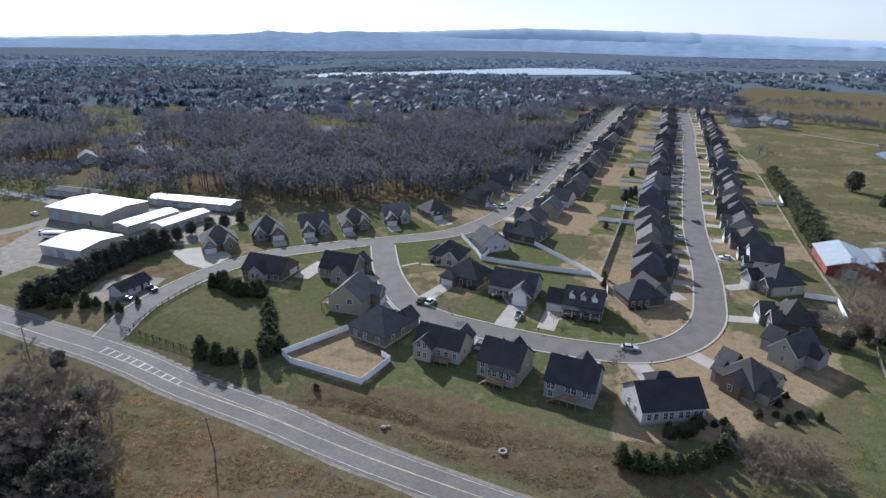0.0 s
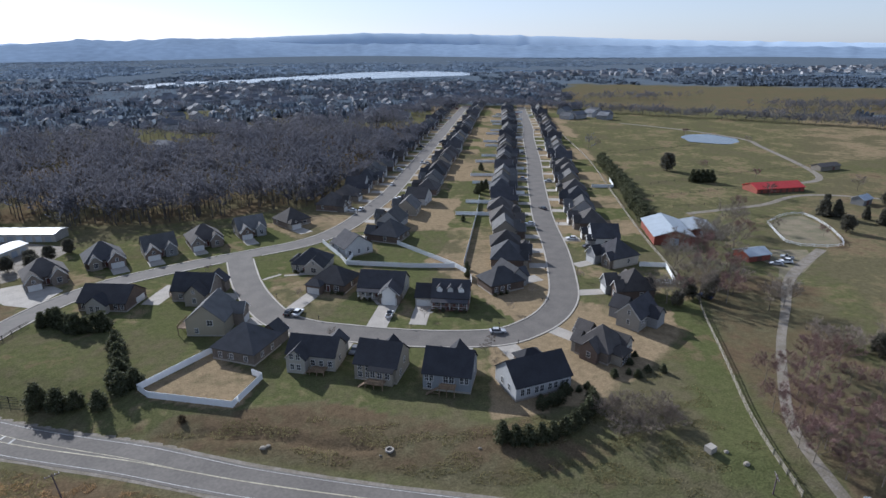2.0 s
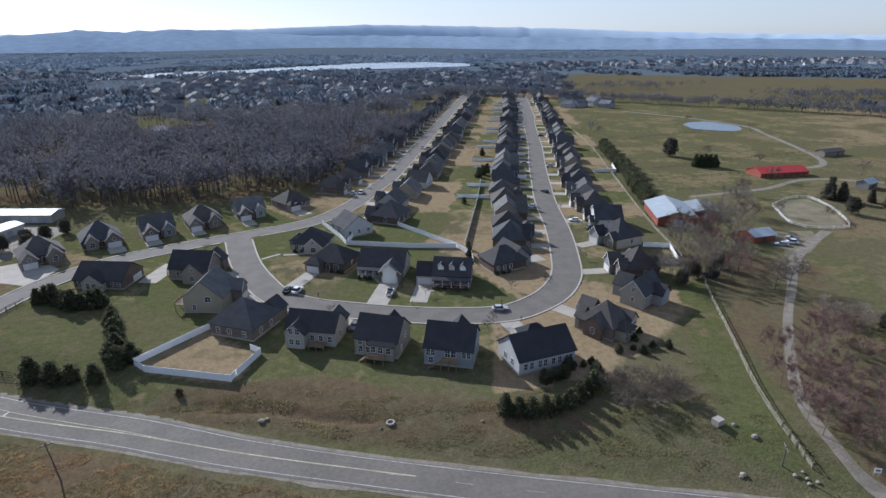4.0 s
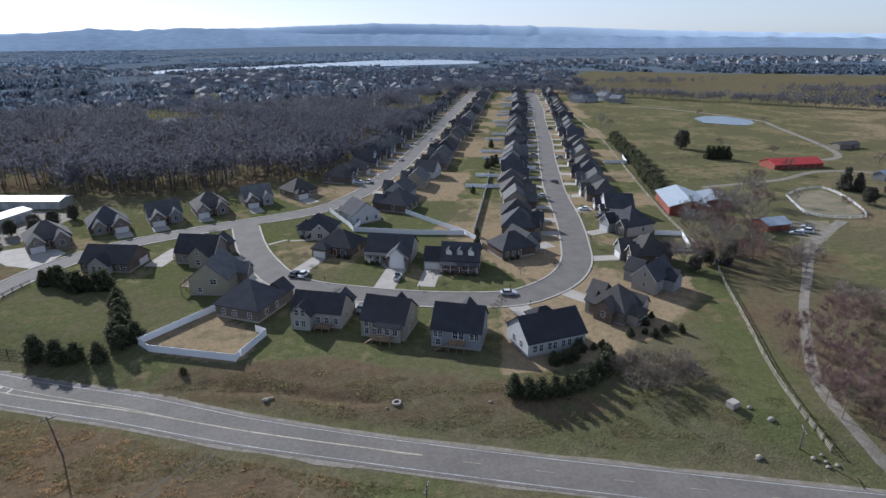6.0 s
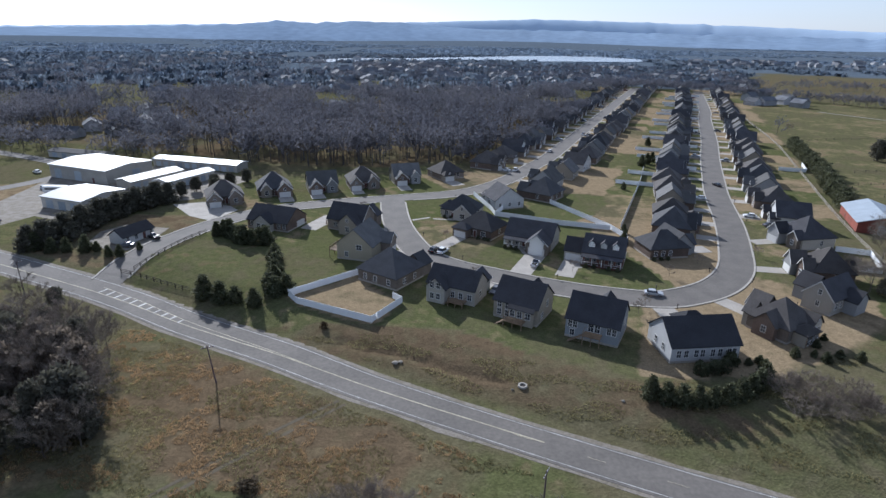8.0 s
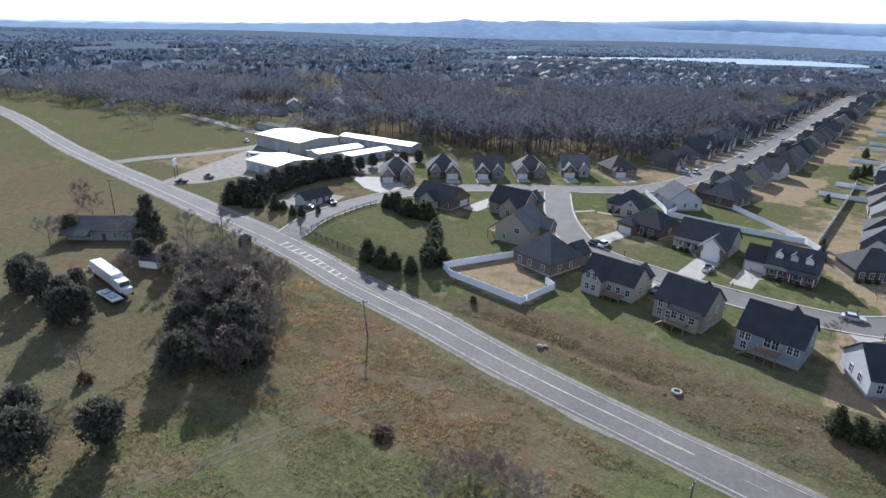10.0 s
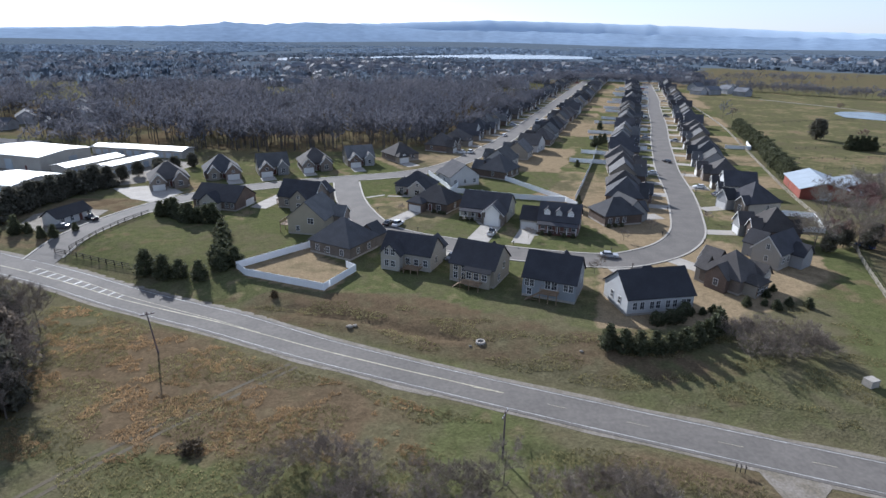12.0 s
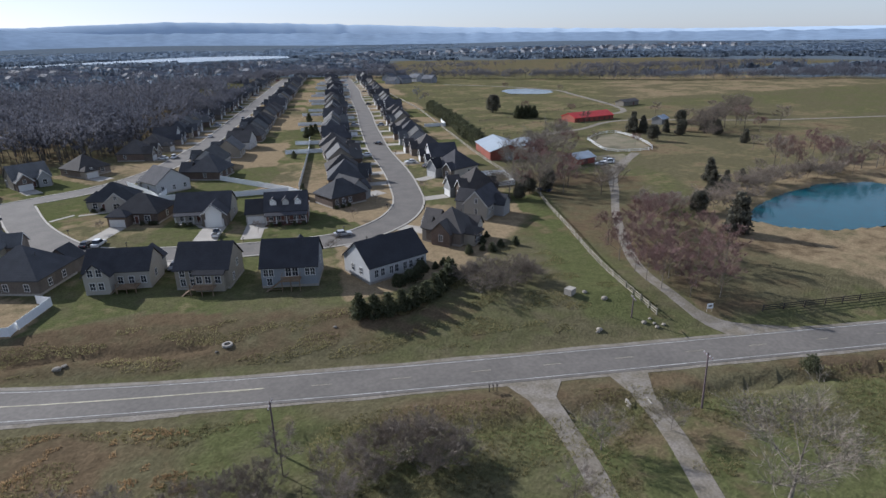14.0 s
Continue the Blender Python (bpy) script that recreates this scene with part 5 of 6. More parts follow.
# ---- planting ----
CEDAR = [tree_kind(evergreen(20 + i, 6.0, 1.7, "cone", 1900, 0.42), BARK, LEAF) for i in range(3)]
OVAL = [tree_kind(evergreen(30 + i, 8.0, 3.0, "oval", 2600, 0.6), BARK, LEAF_DK) for i in range(3)]
VINES = [tree_kind(evergreen(35 + i, 8.0, 2.9, "oval", 2600, 0.5), BARK, VINE) for i in range(3)]
BUSH = [tree_kind(evergreen(40 + i, 3.0, 1.9, "mound", 900, 0.4), BARK, LEAF) for i in range(2)]
DARKCONE = [tree_kind(evergreen(60 + i, 9.0, 2.6, "cone", 2800, 0.6), BARK, LEAF_DK) for i in range(3)]
DRY = [tree_kind(evergreen(70 + i, 1.6, 1.0, "mound", 400, 0.3), BARK, SHRUB) for i in range(2)]
BARE = [tree_kind(bare_tree(80 + i, 10, 4.2, limbs=10, subs=5, twigs=10, thick=0.016, tw=0.016, fork=0.25, fan=0.5, deep=5), BARK, TWIG) for i in range(3)]
BARE_GREY = [tree_kind(bare_tree(90 + i, 9, 5.2, limbs=13, subs=7, twigs=8, thick=0.022, tw=0.013, fork=0.18, fan=0.42, deep=6), BARK_PALE, TWIG_GREY) for i in range(2)]
BARE_RED = [tree_kind(bare_tree(100 + i, 10, 4.0, limbs=10, subs=6, twigs=12, thick=0.013, tw=0.018, fork=0.22, fan=0.5, deep=5), BARK_PALE, TWIG_RED) for i in range(3)]
THICKET = [tree_kind(bare_tree(110 + i, 4.5, 3.0, limbs=11, subs=6, twigs=12, thick=0.01, tw=0.014, fork=0.05, fan=0.5, deep=3), BARK, TWIG) for i in range(3)]

for i, (x, y, s) in enumerate(((-69, 126.1, 0.95), (-63.8, 123.8, 0.9), (-60, 123.8, 0.72), (-54.9, 122.8, 0.75))):
    plant(CEDAR[i % 3], "cedar_tree", x, y, s, "dark clipped cedar tree on a lawn", "tree", "cedars by the rail fence", squash=1.6)
for i, (x, y, s) in enumerate(((-52.3, 129.5, 0.82), (-50, 132, 0.75), (-54.5, 132.5, 0.78), (-55.5, 139, 0.66), (-57, 143, 0.68), (-58.5, 147.5, 0.7), (-60, 151.5, 0.74), (-61.2, 155, 0.7))):
    plant(CEDAR[i % 3], "evergreen_tree", x, y, s, "dense dark evergreen at a lot line", "tree", "evergreens beside the yard", squash=1.7)
for i in range(9):
    t = i / 8
    plant(CEDAR[i % 3], "evergreen_tree", -86 + 18.5 * t, 171 - 7.5 * t + 1.5 * math.sin(i), 0.75 + 0.2 * (i % 3) / 2, "dark screening evergreen behind a brick house", "tree", "hedge behind the long house", squash=1.5)
for i, (x, y, s) in enumerate(((31.8, 93.8, 0.75), (34.3, 92.4, 0.72), (37, 92, 0.7), (39.8, 92.2, 0.68), (42.6, 92.6, 0.66), (45.6, 93.4, 0.7), (48.4, 94.9, 0.75), (51, 96.8, 0.7), (53.4, 98.6, 0.72), (55.5, 100.8, 0.7), (56.3, 103.5, 0.6))):
    plant(CEDAR[i % 3], "cedar_tree", x, y, s, "young cedar in a curved screening row", "tree", "cedars behind the white house", squash=1.35)
for i, (x, y) in enumerate(((51.5, 107.5), (49.2, 104.8), (47, 104), (44, 103.2))):
    plant(BUSH[i % 2], "shrub", x, y, 0.8, "dark shrub behind the white house", "shrub", "back shrubs")
for i, (x, y) in enumerate(((55.1, 107.7), (57.6, 108.4), (66.4, 112), (76.4, 120), (75.8, 112.5), (79.5, 111.5), (70.5, 112.4), (73, 116.5), (72, 110.5))):
    plant(CEDAR[i % 3], "shrub", x, y, 0.26 + 0.05 * (i % 3), "small dark cone shrub on straw-coloured ground", "shrub", "small shrubs by the corner lot", squash=1.7)

# the dark clump beside the field, and trees round the old farmhouse
for i, (x, y, s) in enumerate(((-80, 73.5, 1.05), (-85, 81, 1.2), (-83, 81, 1.35), (-88, 87, 1.3), (-92, 93, 1.25), (-86, 93, 1.2), (-66, 70.5, 1.1), (-70, 71.5, 1.2), (-68, 76, 1.35), (-72, 85, 1.3), (-78, 88, 1.35), (-64.5, 74, 1.0), (-80, 95, 1.1))):
    plant((OVAL, VINES, VINES, DARKCONE)[i % 4][i % 3], "evergreen_tree", x, y, s, "tall dark vine-grown tree in a dense clump", "tree", "clump beside the field", squash=0.95)
for i, (x, y, s) in enumerate(((-88, 84, 1.0), (-94, 90, 1.2), (-90, 97, 1.15), (-84, 98, 1.1), (-96, 97, 1.0), (-78, 78, 1.25), (-81, 86, 1.3), (-74, 92, 1.2), (-69, 82, 1.2), (-65, 78, 1.1), (-63, 71, 0.95), (-72, 72, 1.0), (-77, 82, 1.3), (-85, 85, 1.3), (-98, 104, 1.0), (-88, 103, 1.0), (-79, 99, 1.0), (-67, 68, 0.85), (-82, 90, 1.3), (-75, 97, 1.0), (-101, 100, 0.9))):
    plant(BARE[i % 3], "bare_tree", x, y, s, "leafless brown tree among dark evergreens", "tree", "clump beside the field")
plant(OVAL[0], "evergreen_tree", -73.9, 65.7, 0.95, "round dark evergreen in the rough field", "tree")
plant(OVAL[1], "evergreen_tree", -69.1, 46.8, 0.95, "round dark evergreen in the rough field", "tree")
plant(OVAL[2], "evergreen_tree", -84.3, 45.4, 0.85, "round dark evergreen in the rough field", "tree")
plant(OVAL[0], "evergreen_tree", -75.6, 39.6, 1.1, "round dark evergreen in the rough field", "tree")
for i, (x, y, s) in enumerate(((-107, 69, 1.0), (-109.5, 72, 1.1), (-105, 72.5, 0.9), (-120, 75, 0.95), (-124, 77.5, 0.9), (-128.6, 76, 1.0), (-132, 80, 0.9), (-116, 80, 0.8))):
    plant(OVAL[i % 3], "evergreen_tree", x, y, s, "dark evergreen in a field hedge", "tree", "field-hedge evergreens", squash=0.8)
plant(DARKCONE[1], "spruce_tree", -131.5, 114, 1.35, "tall dark spruce beside the old farmhouse", "tree")
for x, y, s in ((-132, 107, 0.9), (-87, 57.7, 0.75), (-124, 120, 0.8), (-112, 108, 0.9), (-106, 96, 0.8), (-158, 118, 1.0), (-150, 98, 0.9), (-175, 128, 0.9), (-115, 92, 0.7), (-100, 112, 0.85), (-108, 116, 0.9)):
    plant(BARE[int(abs(x)) % 3], "bare_tree", x, y, s, "leafless yard tree near a farmhouse", "tree", "trees round the old farmhouse")
for x, y, s in ((-95, 105, 0.7), (-101, 117, 0.6), (-102, 104, 0.7), (-119, 100, 0.8), (-110, 100, 0.8), (-152, 106, 0.8)):
    plant(OVAL[int(abs(x)) % 3], "evergreen_tree", x, y, s, "dark evergreen beside the highway", "tree", "trees round the old farmhouse")
plant(DRY[0], "shrub", -35.3, 113.6, 0.9, "dark round bush on the verge", "shrub")
plant(DRY[1], "shrub", -86, 57, 1.2, "reddish dry shrub below a bare tree", "shrub")
plant(DRY[0], "brush_pile", -33.3, 64.6, 0.75, "low dark brush pile in the field", "shrub", squash=2.4)

# screen of evergreens before the storage sheds
for i in range(15):
    t = i / 14
    p = smooth([(-135.5, 152.5), (-131, 157), (-131.5, 168), (-130.5, 180), (-127, 195), (-121.5, 207)], 1)
    q = p[int(t * (len(p) - 1))]
    plant(DARKCONE[i % 3], "evergreen_tree", q[0], q[1], 0.8 + 0.1 * (i % 2), "dense dark screening evergreen", "tree", "screen beside the storage sheds", squash=1.65)
for i, (x, y, s) in enumerate(((-118, 152.6, 0.85), (-123.5, 152, 0.7), (-127, 150.5, 0.75), (-133, 152, 0.9), (-105.8, 150, 0.6), (-109, 149.5, 0.55), (-115, 153.4, 0.5), (-103.5, 156, 0.4))):
    plant(CEDAR[i % 3], "shrub", x, y, s, "dark evergreen shrub before a small house", "shrub", "shrubs round the small house", squash=1.3)
for i, (x, y) in enumerate(((-113, 228), (-110, 222), (-120, 214), (-118, 222), (-108, 232), (-104, 240))):
    plant(OVAL[i % 3], "evergreen_tree", x, y, 0.7, "dark evergreen beside the storage sheds", "tree", "trees behind the park houses")

# farm side
for x, y, s in ((133.9, 90.1, 1.15),):
    plant(DARKCONE[0], "evergreen_tree", x, y, s, "single tall evergreen beside the pond", "tree")
for i, (x, y, s) in enumerate(((140.2, 106.9, 0.85), (165, 122, 0.8), (174.9, 131, 1.0), (168, 119.5, 0.6), (176, 125, 0.6), (184, 125, 0.55), (221, 199.6, 1.0), (246, 214, 0.75), (245, 204.6, 0.9), (263, 204, 0.8), (261.5, 195, 0.9), (252.5, 173, 0.8), (277, 231, 1.0), (231, 222.5, 1.25), (235, 219.5, 1.05), (256, 212, 0.8), (270, 205, 0.8))):
    plant((DARKCONE if i % 3 else OVAL)[i % 3], "evergreen_tree", x, y, s * 0.9, "dark evergreen in a winter pasture", "tree", "pasture evergreens")
plant(OVAL[1], "evergreen_tree", 216, 333, 1.35, "lone dark evergreen in the green pasture", "tree")
for i in range(5):
    plant(CEDAR[i % 3], "cedar_tree", 213 + i * 2.6, 301 - i * 0.8, 1.2, "tall cedar in a short row", "tree", "cedar row by the red-roofed building", squash=1.2)
for i in range(34):
    t = i / 33
    q = smooth([(141, 231), (151, 262), (162.5, 292), (174, 332), (186, 372)], 1)
    p = q[int(t * (len(q) - 1))]
    plant(BUSH[i % 2], "hedge_bush", p[0] + 2, p[1], 1.6 + 0.25 * (i % 3), "dark bush in a long field hedge", "hedge", "field hedge", squash=0.95)
for i, (x, y) in enumerate(((89.8, 84), (88.5, 79.5), (88, 75), (90, 69.5), (95, 66.5), (97.5, 86), (100.4, 81), (99, 102), (112, 100), (117, 96), (105.7, 78), (103, 96), (108, 92), (96, 73), (101, 71), (110, 84), (93.5, 78), (115, 106), (106, 104), (92, 91), (122, 104), (118, 110), (99, 91), (112, 78), (104, 86), (120, 90))):
    plant(BARE_RED[i % 3], "bare_tree", x + 2.2, y, 0.72 + 0.1 * (i % 3), "slender leafless tree with reddish twigs beside the farm lane", "tree", "reddish grove by the farm lane")
for i, (x, y, s) in enumerate(((101, 153.5, 0.8), (103, 148.5, 0.9), (110, 151, 0.8), (113, 146, 1.0), (120, 155, 1.1), (122, 145, 1.0), (128, 150, 1.0), (121, 173, 1.1), (134, 177, 1.2), (131, 137, 0.9), (137, 138, 0.9), (126, 164, 1.1), (140, 168, 1.2), (145, 185, 1.2), (134, 160, 1.0), (128, 182, 1.2), (150, 196, 1.1), (139, 184, 1.0), (117, 161, 0.8), (172, 210, 1.1), (166, 196, 1.0), (158, 190, 1.0))):
    plant((BARE, BARE_GREY, BARE_RED)[i % 3][i % 2], "bare_tree", x, y, s * 1.1, "leafless grey tree in the farmyard", "tree", "farmyard trees")
for i, (x, y) in enumerate(((112, 150), (114, 155), (105, 146), (118, 149), (125, 156))):
    plant(OVAL[i % 3], "evergreen_tree", x, y, 0.6, "dark evergreen among bare farmyard trees", "tree", "farmyard trees")
for i, (x, y, s) in enumerate(((290, 200, 1.1), (300, 210, 1.2), (312, 195, 1.2), (285, 188, 0.9), (215, 120, 0.7), (228, 112, 0.8), (200, 130, 0.6), (232, 260, 0.8), (290, 262, 0.9), (196, 238, 0.9), (186, 226, 0.9), (240, 330, 0.7), (208, 420, 0.8), (318, 470, 0.7), (335, 410, 0.8), (255, 300, 0.7), (190, 205, 0.7), (205, 195, 0.6), (240, 160, 0.7), (265, 150, 0.9))):
    plant((BARE, BARE_RED)[i % 2][i % 3], "bare_tree", x, y, s, "leafless tree in a winter pasture", "tree", "pasture trees")
for i in range(46):                          # brush along the ditch and round the far bank of the pond
    q = smooth([(128, 118), (136, 112), (146, 108), (158, 110), (176, 116), (200, 118), (226, 112)], 1)
    p = q[int(i / 45 * (len(q) - 1))]
    plant(THICKET[i % 3], "thicket_bush", p[0] + r2.normal(0, 2.2), p[1] + r2.normal(0, 2.2), r2.uniform(0.7, 1.3), "leafless brown brush on a pond bank", "shrub", "brush round the pond")
for i in range(14):
    plant((BARE, BARE_RED)[i % 2][i % 3], "bare_tree", r2.uniform(212, 262), r2.uniform(112, 136), r2.uniform(0.8, 1.35), "broad leafless tree beyond the pond", "tree", "grove beyond the pond")
for i in range(40):
    t = r2.uniform()
    plant((BARE, THICKET)[i % 2][i % 3], "bare_tree" if i % 2 == 0 else "thicket_bush", 248 + 110 * t + r2.normal(0, 6), 196 + 60 * t + r2.normal(0, 7), r2.uniform(0.8, 1.4), "leafless growth along a pasture hedgerow", "tree" if i % 2 == 0 else "shrub", "pasture hedgerow")
# camera side of the highway
plant(BARE_GREY[0], "bare_tree", 58.5, 27.5, 1.25, "broad leafless grey tree on the verge", "tree", squash=1.15)
plant(BARE_GREY[1], "bare_tree", 45.7, 44.1, 0.62, "leaning leafless tree between two driveways", "tree")
plant(BARE_GREY[0], "bare_tree", 56.4, 42.5, 0.45, "small leafless tree beside a gravel driveway", "tree")
for i, (x, y, s) in enumerate(((24.2, 54.1, 0.7), (9.1, 59.2, 0.7), (36.5, 38.5, 0.6), (13, 50, 0.6))):
    plant(BARE[i % 3], "bare_tree", x, y, s, "slender leafless tree near the highway", "tree", "roadside trees")
for i in range(80):
    x = r2.uniform(-22, 30)
    y = 61.5 - 0.16 * x - r2.uniform(0, 13) * (1 if x < 12 else 0.6)
    if abs(x - 10) > 2.5:
        plant(THICKET[i % 3], "thicket_bush", x, y, r2.uniform(0.5, 0.95), "leafless brown thicket bush", "shrub", "thicket below the highway")
for i in range(26):
    plant(THICKET[i % 3], "thicket_bush", r2.uniform(55, 72), r2.uniform(88, 100), r2.uniform(0.55, 0.85), "leafless reddish-brown brush on the slope", "shrub", "brush beside the farm fence")
for i, (x, y) in enumerate(((-2, 146), (40.5, 133), (25.5, 154), (-12, 176), (63, 163), (38, 129), (-45, 205), (52, 153), (84, 172))):
    plant(BARE[i % 3], "young_tree", x, y, 0.36, "young leafless yard tree", "tree", "yard trees")
for i, (x, y, s) in enumerate(((80, 300, 0.9), (84, 306, 0.9), (88, 312, 0.8), (47.5, 190, 0.5), (46, 183, 0.5), (98, 360, 0.8), (60, 250, 0.5))):
    plant(CEDAR[i % 3], "cedar_tree", x, y, s, "dark cedar between back yards", "tree", "back-yard cedars", squash=1.3)

# shrubs against the house fronts
for key, pts in dict(dormer_house=((-1.5, -7.9), (0.8, -7.9), (5, -7.9), (7.4, -7.9)), garage_house=((-6.5, -7.4), (-4.6, -7.4), (-2.8, -7.4)), brick_low=((2.2, -6.4), (4.6, -6.4), (6, -6.4)), corner_brick=((-6.8, -6), (-4.5, -6), (-2.2, -6)), corner_light=((-4.5, -6.4), (-2, -6.4)), low_white=((-6.8, 6.2), (-4, 6.3), (1.4, 6.3)), porch_house=((-6.4, -6), (-6.3, -2), (-6.4, 2))).items():
    for i, (x, y) in enumerate(pts):
        h = H[key]
        p = pose(h["x"], h["y"], 0, 0, 0, h["ang"]) @ Vector((x, y, 0))
        plant(BUSH[i % 2], "shrub", p.x, p.y, 0.36, "clipped dark shrub against a house wall", "shrub", "foundation shrubs")

# grasses
def tufts(name, n, area, mat, size, label, keep):
    v = []
    while len(v) < n:
        x, y = r2.uniform(area[0], area[1]), r2.uniform(area[2], area[3])
        if not keep(x, y):
            continue
        blades = []
        s = size * r2.uniform(0.6, 1.4)
        for _ in range(5):
            a = r2.uniform(0, 6.28)
            c, d = math.cos(a), math.sin(a)
            ox, oy = r2.normal(0, s * 0.5, 2)
            lean = r2.normal(0, s * 0.35, 2)
            blades.append(((x + ox - d * s * 0.2, y + oy + c * s * 0.2, -0.02), (x + ox + d * s * 0.2, y + oy - c * s * 0.2, -0.02), (x + ox + lean[0], y + oy + lean[1], s)))
        v.append(np.array(blades).reshape(-1, 3))
    v = np.concatenate(v)
    tagged(new(name, arrays(name, v, np.arange(len(v)).reshape(-1, 3), mat)), label, "grass", "", "stuff")


SOUTH = lambda x, y: np.interp(x, MAIN[:, 0], MAIN[:, 1]) - 8 > y
tufts("broomsedge", 9000, (-78, 0, 62, 108), BROOM, 0.24, "rust-coloured broomsedge in the rough field", lambda x, y: SOUTH(x, y) and noise.noise((x / 9, y / 6, 1)) + 0.7 * noise.noise((x / 2.2, y / 2.2, 5)) > 0.12)
tufts("grass_tufts", 40000, (-80, 110, 26, 108), TUFT, 0.22, "tussocks of winter grass", lambda x, y: SOUTH(x, y) and noise.noise((x / 14, y / 9, 4)) > -0.1)
tufts("verge_grass", 7000, (-40, 84, 70, 112), TUFT, 0.2, "tussocks of winter grass on the verge", lambda x, y: np.interp(x, MAIN[:, 0], MAIN[:, 1]) + 8 < y and not inside(SUBDIVISION, np.array(x), np.array(y)) and noise.noise((x / 9, y / 5, 9)) > 0.1)

# ---- fences ----
def vinyl_fence(pts, label, closed=False, bay=2.4, h=1.83):
    """White privacy fence: a panel between each pair of posts."""
    ob = thing("vinyl_fence", label, "fence", "white vinyl fences")
    pts = [Vector((*p, 0)) for p in pts]
    post = Shape().box(-0.07, 0.07, -0.07, 0.07, -0.1, h + 0.08).add([(-0.09, -0.09, h + 0.08), (0.09, -0.09, h + 0.08), (0.09, 0.09, h + 0.08), (-0.09, 0.09, h + 0.08), (0, 0, h + 0.16)], [(0, 1, 4), (1, 2, 4), (2, 3, 4), (3, 0, 4), (3, 2, 1, 0)]).data("post", VINYL)
    for a, b in zip(pts, pts[1:] + (pts[:1] if closed else [])):
        n = max(1, round((b - a).length / bay))
        w = (b - a).length / n
        k = max(3, round((w - 0.14) / 0.28))                  # boards with shallow grooves between them
        g = (w - 0.14) / k
        edge = [(0.07 + g * i + d, e) for i in range(k) for d, e in ((0.015, 0.03), (g - 0.015, 0.03), (g, 0.018))]
        s = Shape().prism([(0.07, 0.018)] + edge + [(x, -y) for x, y in reversed(edge)] + [(0.07, -0.018)], "z", 0.05, h)
        me = s.data("panel", VINYL)
        ang = math.degrees(math.atan2(b.y - a.y, b.x - a.x))
        for i in range(n):
            p = a + (b - a) * (i / n)
            part("panel", me, None, ob, m=pose(p.x, p.y, 0, 0, 0, ang))
            part("post", post, None, ob, m=pose(p.x, p.y, 0, 0, 0, ang))
    return ob


vinyl_fence([(-29.2, 139.2), (-34.3, 144.5), (-48.6, 129.2), (-45.2, 125.2), (-25.2, 117.2), (-19.7, 128.4), (-22.5, 131)], "white vinyl privacy fence round a straw-coloured yard")
vinyl_fence([(-4.5, 231), (2.5, 211), (4, 204), (27, 196), (43.5, 192.5)], "white vinyl privacy fence behind the inner lots")
vinyl_fence([(4, 204), (14, 232), (15, 241)], "white vinyl privacy fence between back yards")
vinyl_fence([(16, 239.5), (43.5, 193.5), (47, 184), (46, 177)], "long white vinyl fence across the back yards")
vinyl_fence([(105, 164), (114.5, 162), (120, 177), (111, 180)], "white vinyl fence round a small side yard")
vinyl_fence([(47.5, 195), (58, 226), (70, 262), (79, 292)], "white vinyl fence along the shared lot line")
for i in range(22):
    t = 235 + i * 21
    x = 75 + (t - 250) * 0.335
    vinyl_fence([(x - 15 - 3 * (i % 2), t + 5), (x, t)] if i % 3 else [(x, t), (x + 14, t - 5)], "white vinyl fence dividing two back yards", bay=3.0)
vinyl_fence([(148, 300), (160, 297), (166, 314)], "white vinyl fence round a back yard")


def rail_fence(pts, label, mat, bay, h, rails, thick, group):
    ob = thing("rail_fence", label, "fence", group)
    line = smooth(pts, bay)
    post = Shape().box(-0.08, 0.08, -0.08, 0.08, -0.6, h + 0.1).data("post", mat)
    for a, b in zip(line, line[1:]):
        d = np.linalg.norm(b - a)
        ang = math.degrees(math.atan2(b[1] - a[1], b[0] - a[0]))
        part("post", post, None, ob, m=pose(a[0], a[1], 0, 0, 0, ang))
        for i in range(rails):
            z = h * (i + 0.75) / rails
            part("rail", Shape().box(0, d, 0.08, 0.12, z - thick / 2, z + thick / 2), mat, ob, m=pose(a[0], a[1], 0, 0, 0, ang))
    return ob


rail_fence([(80.5, 67.2), (88.2, 90.3), (98.3, 113), (109.5, 138.5), (114, 147)], "pale weathered board fence along the farm", WOOD_PALE, 3.0, 1.4, 3, 0.18, "farm fences")
rail_fence([(114, 147), (127, 199), (138.4, 238), (160.2, 307.5), (183.6, 385), (213, 510)], "pale weathered board fence between farm and back yards", WOOD_PALE, 5.0, 1.4, 3, 0.2, "farm fences")
rail_fence([(-98, 138), (-91, 135.5), (-81.3, 131.3), (-74, 128.5)], "dark-stained three-rail fence at the estate entrance", WOOD_DARK, 2.6, 1.4, 3, 0.16, "entrance fence")
rail_fence([(-95.5, 140), (-95.3, 152), (-93.5, 164), (-90.5, 173)], "dark-stained three-rail fence along the street", WOOD_DARK, 2.6, 1.4, 3, 0.16, "entrance fence")
rail_fence([(98.8, 58.5), (111.7, 54.5), (125.2, 50.5), (160, 40.5), (200, 29)], "dark board fence along the pond field", WOOD_DARK, 4.0, 1.3, 3, 0.16, "farm fences")
rail_fence([(196.4, 217.6), (211.5, 226.2), (222.8, 226.3), (219, 208.6), (207.8, 187.8), (201.4, 183.4), (191.5, 185.2), (184.7, 192), (196.4, 217.6)], "white rail fence round a riding ring", VINYL, 4.0, 1.3, 2, 0.2, "farm fences")
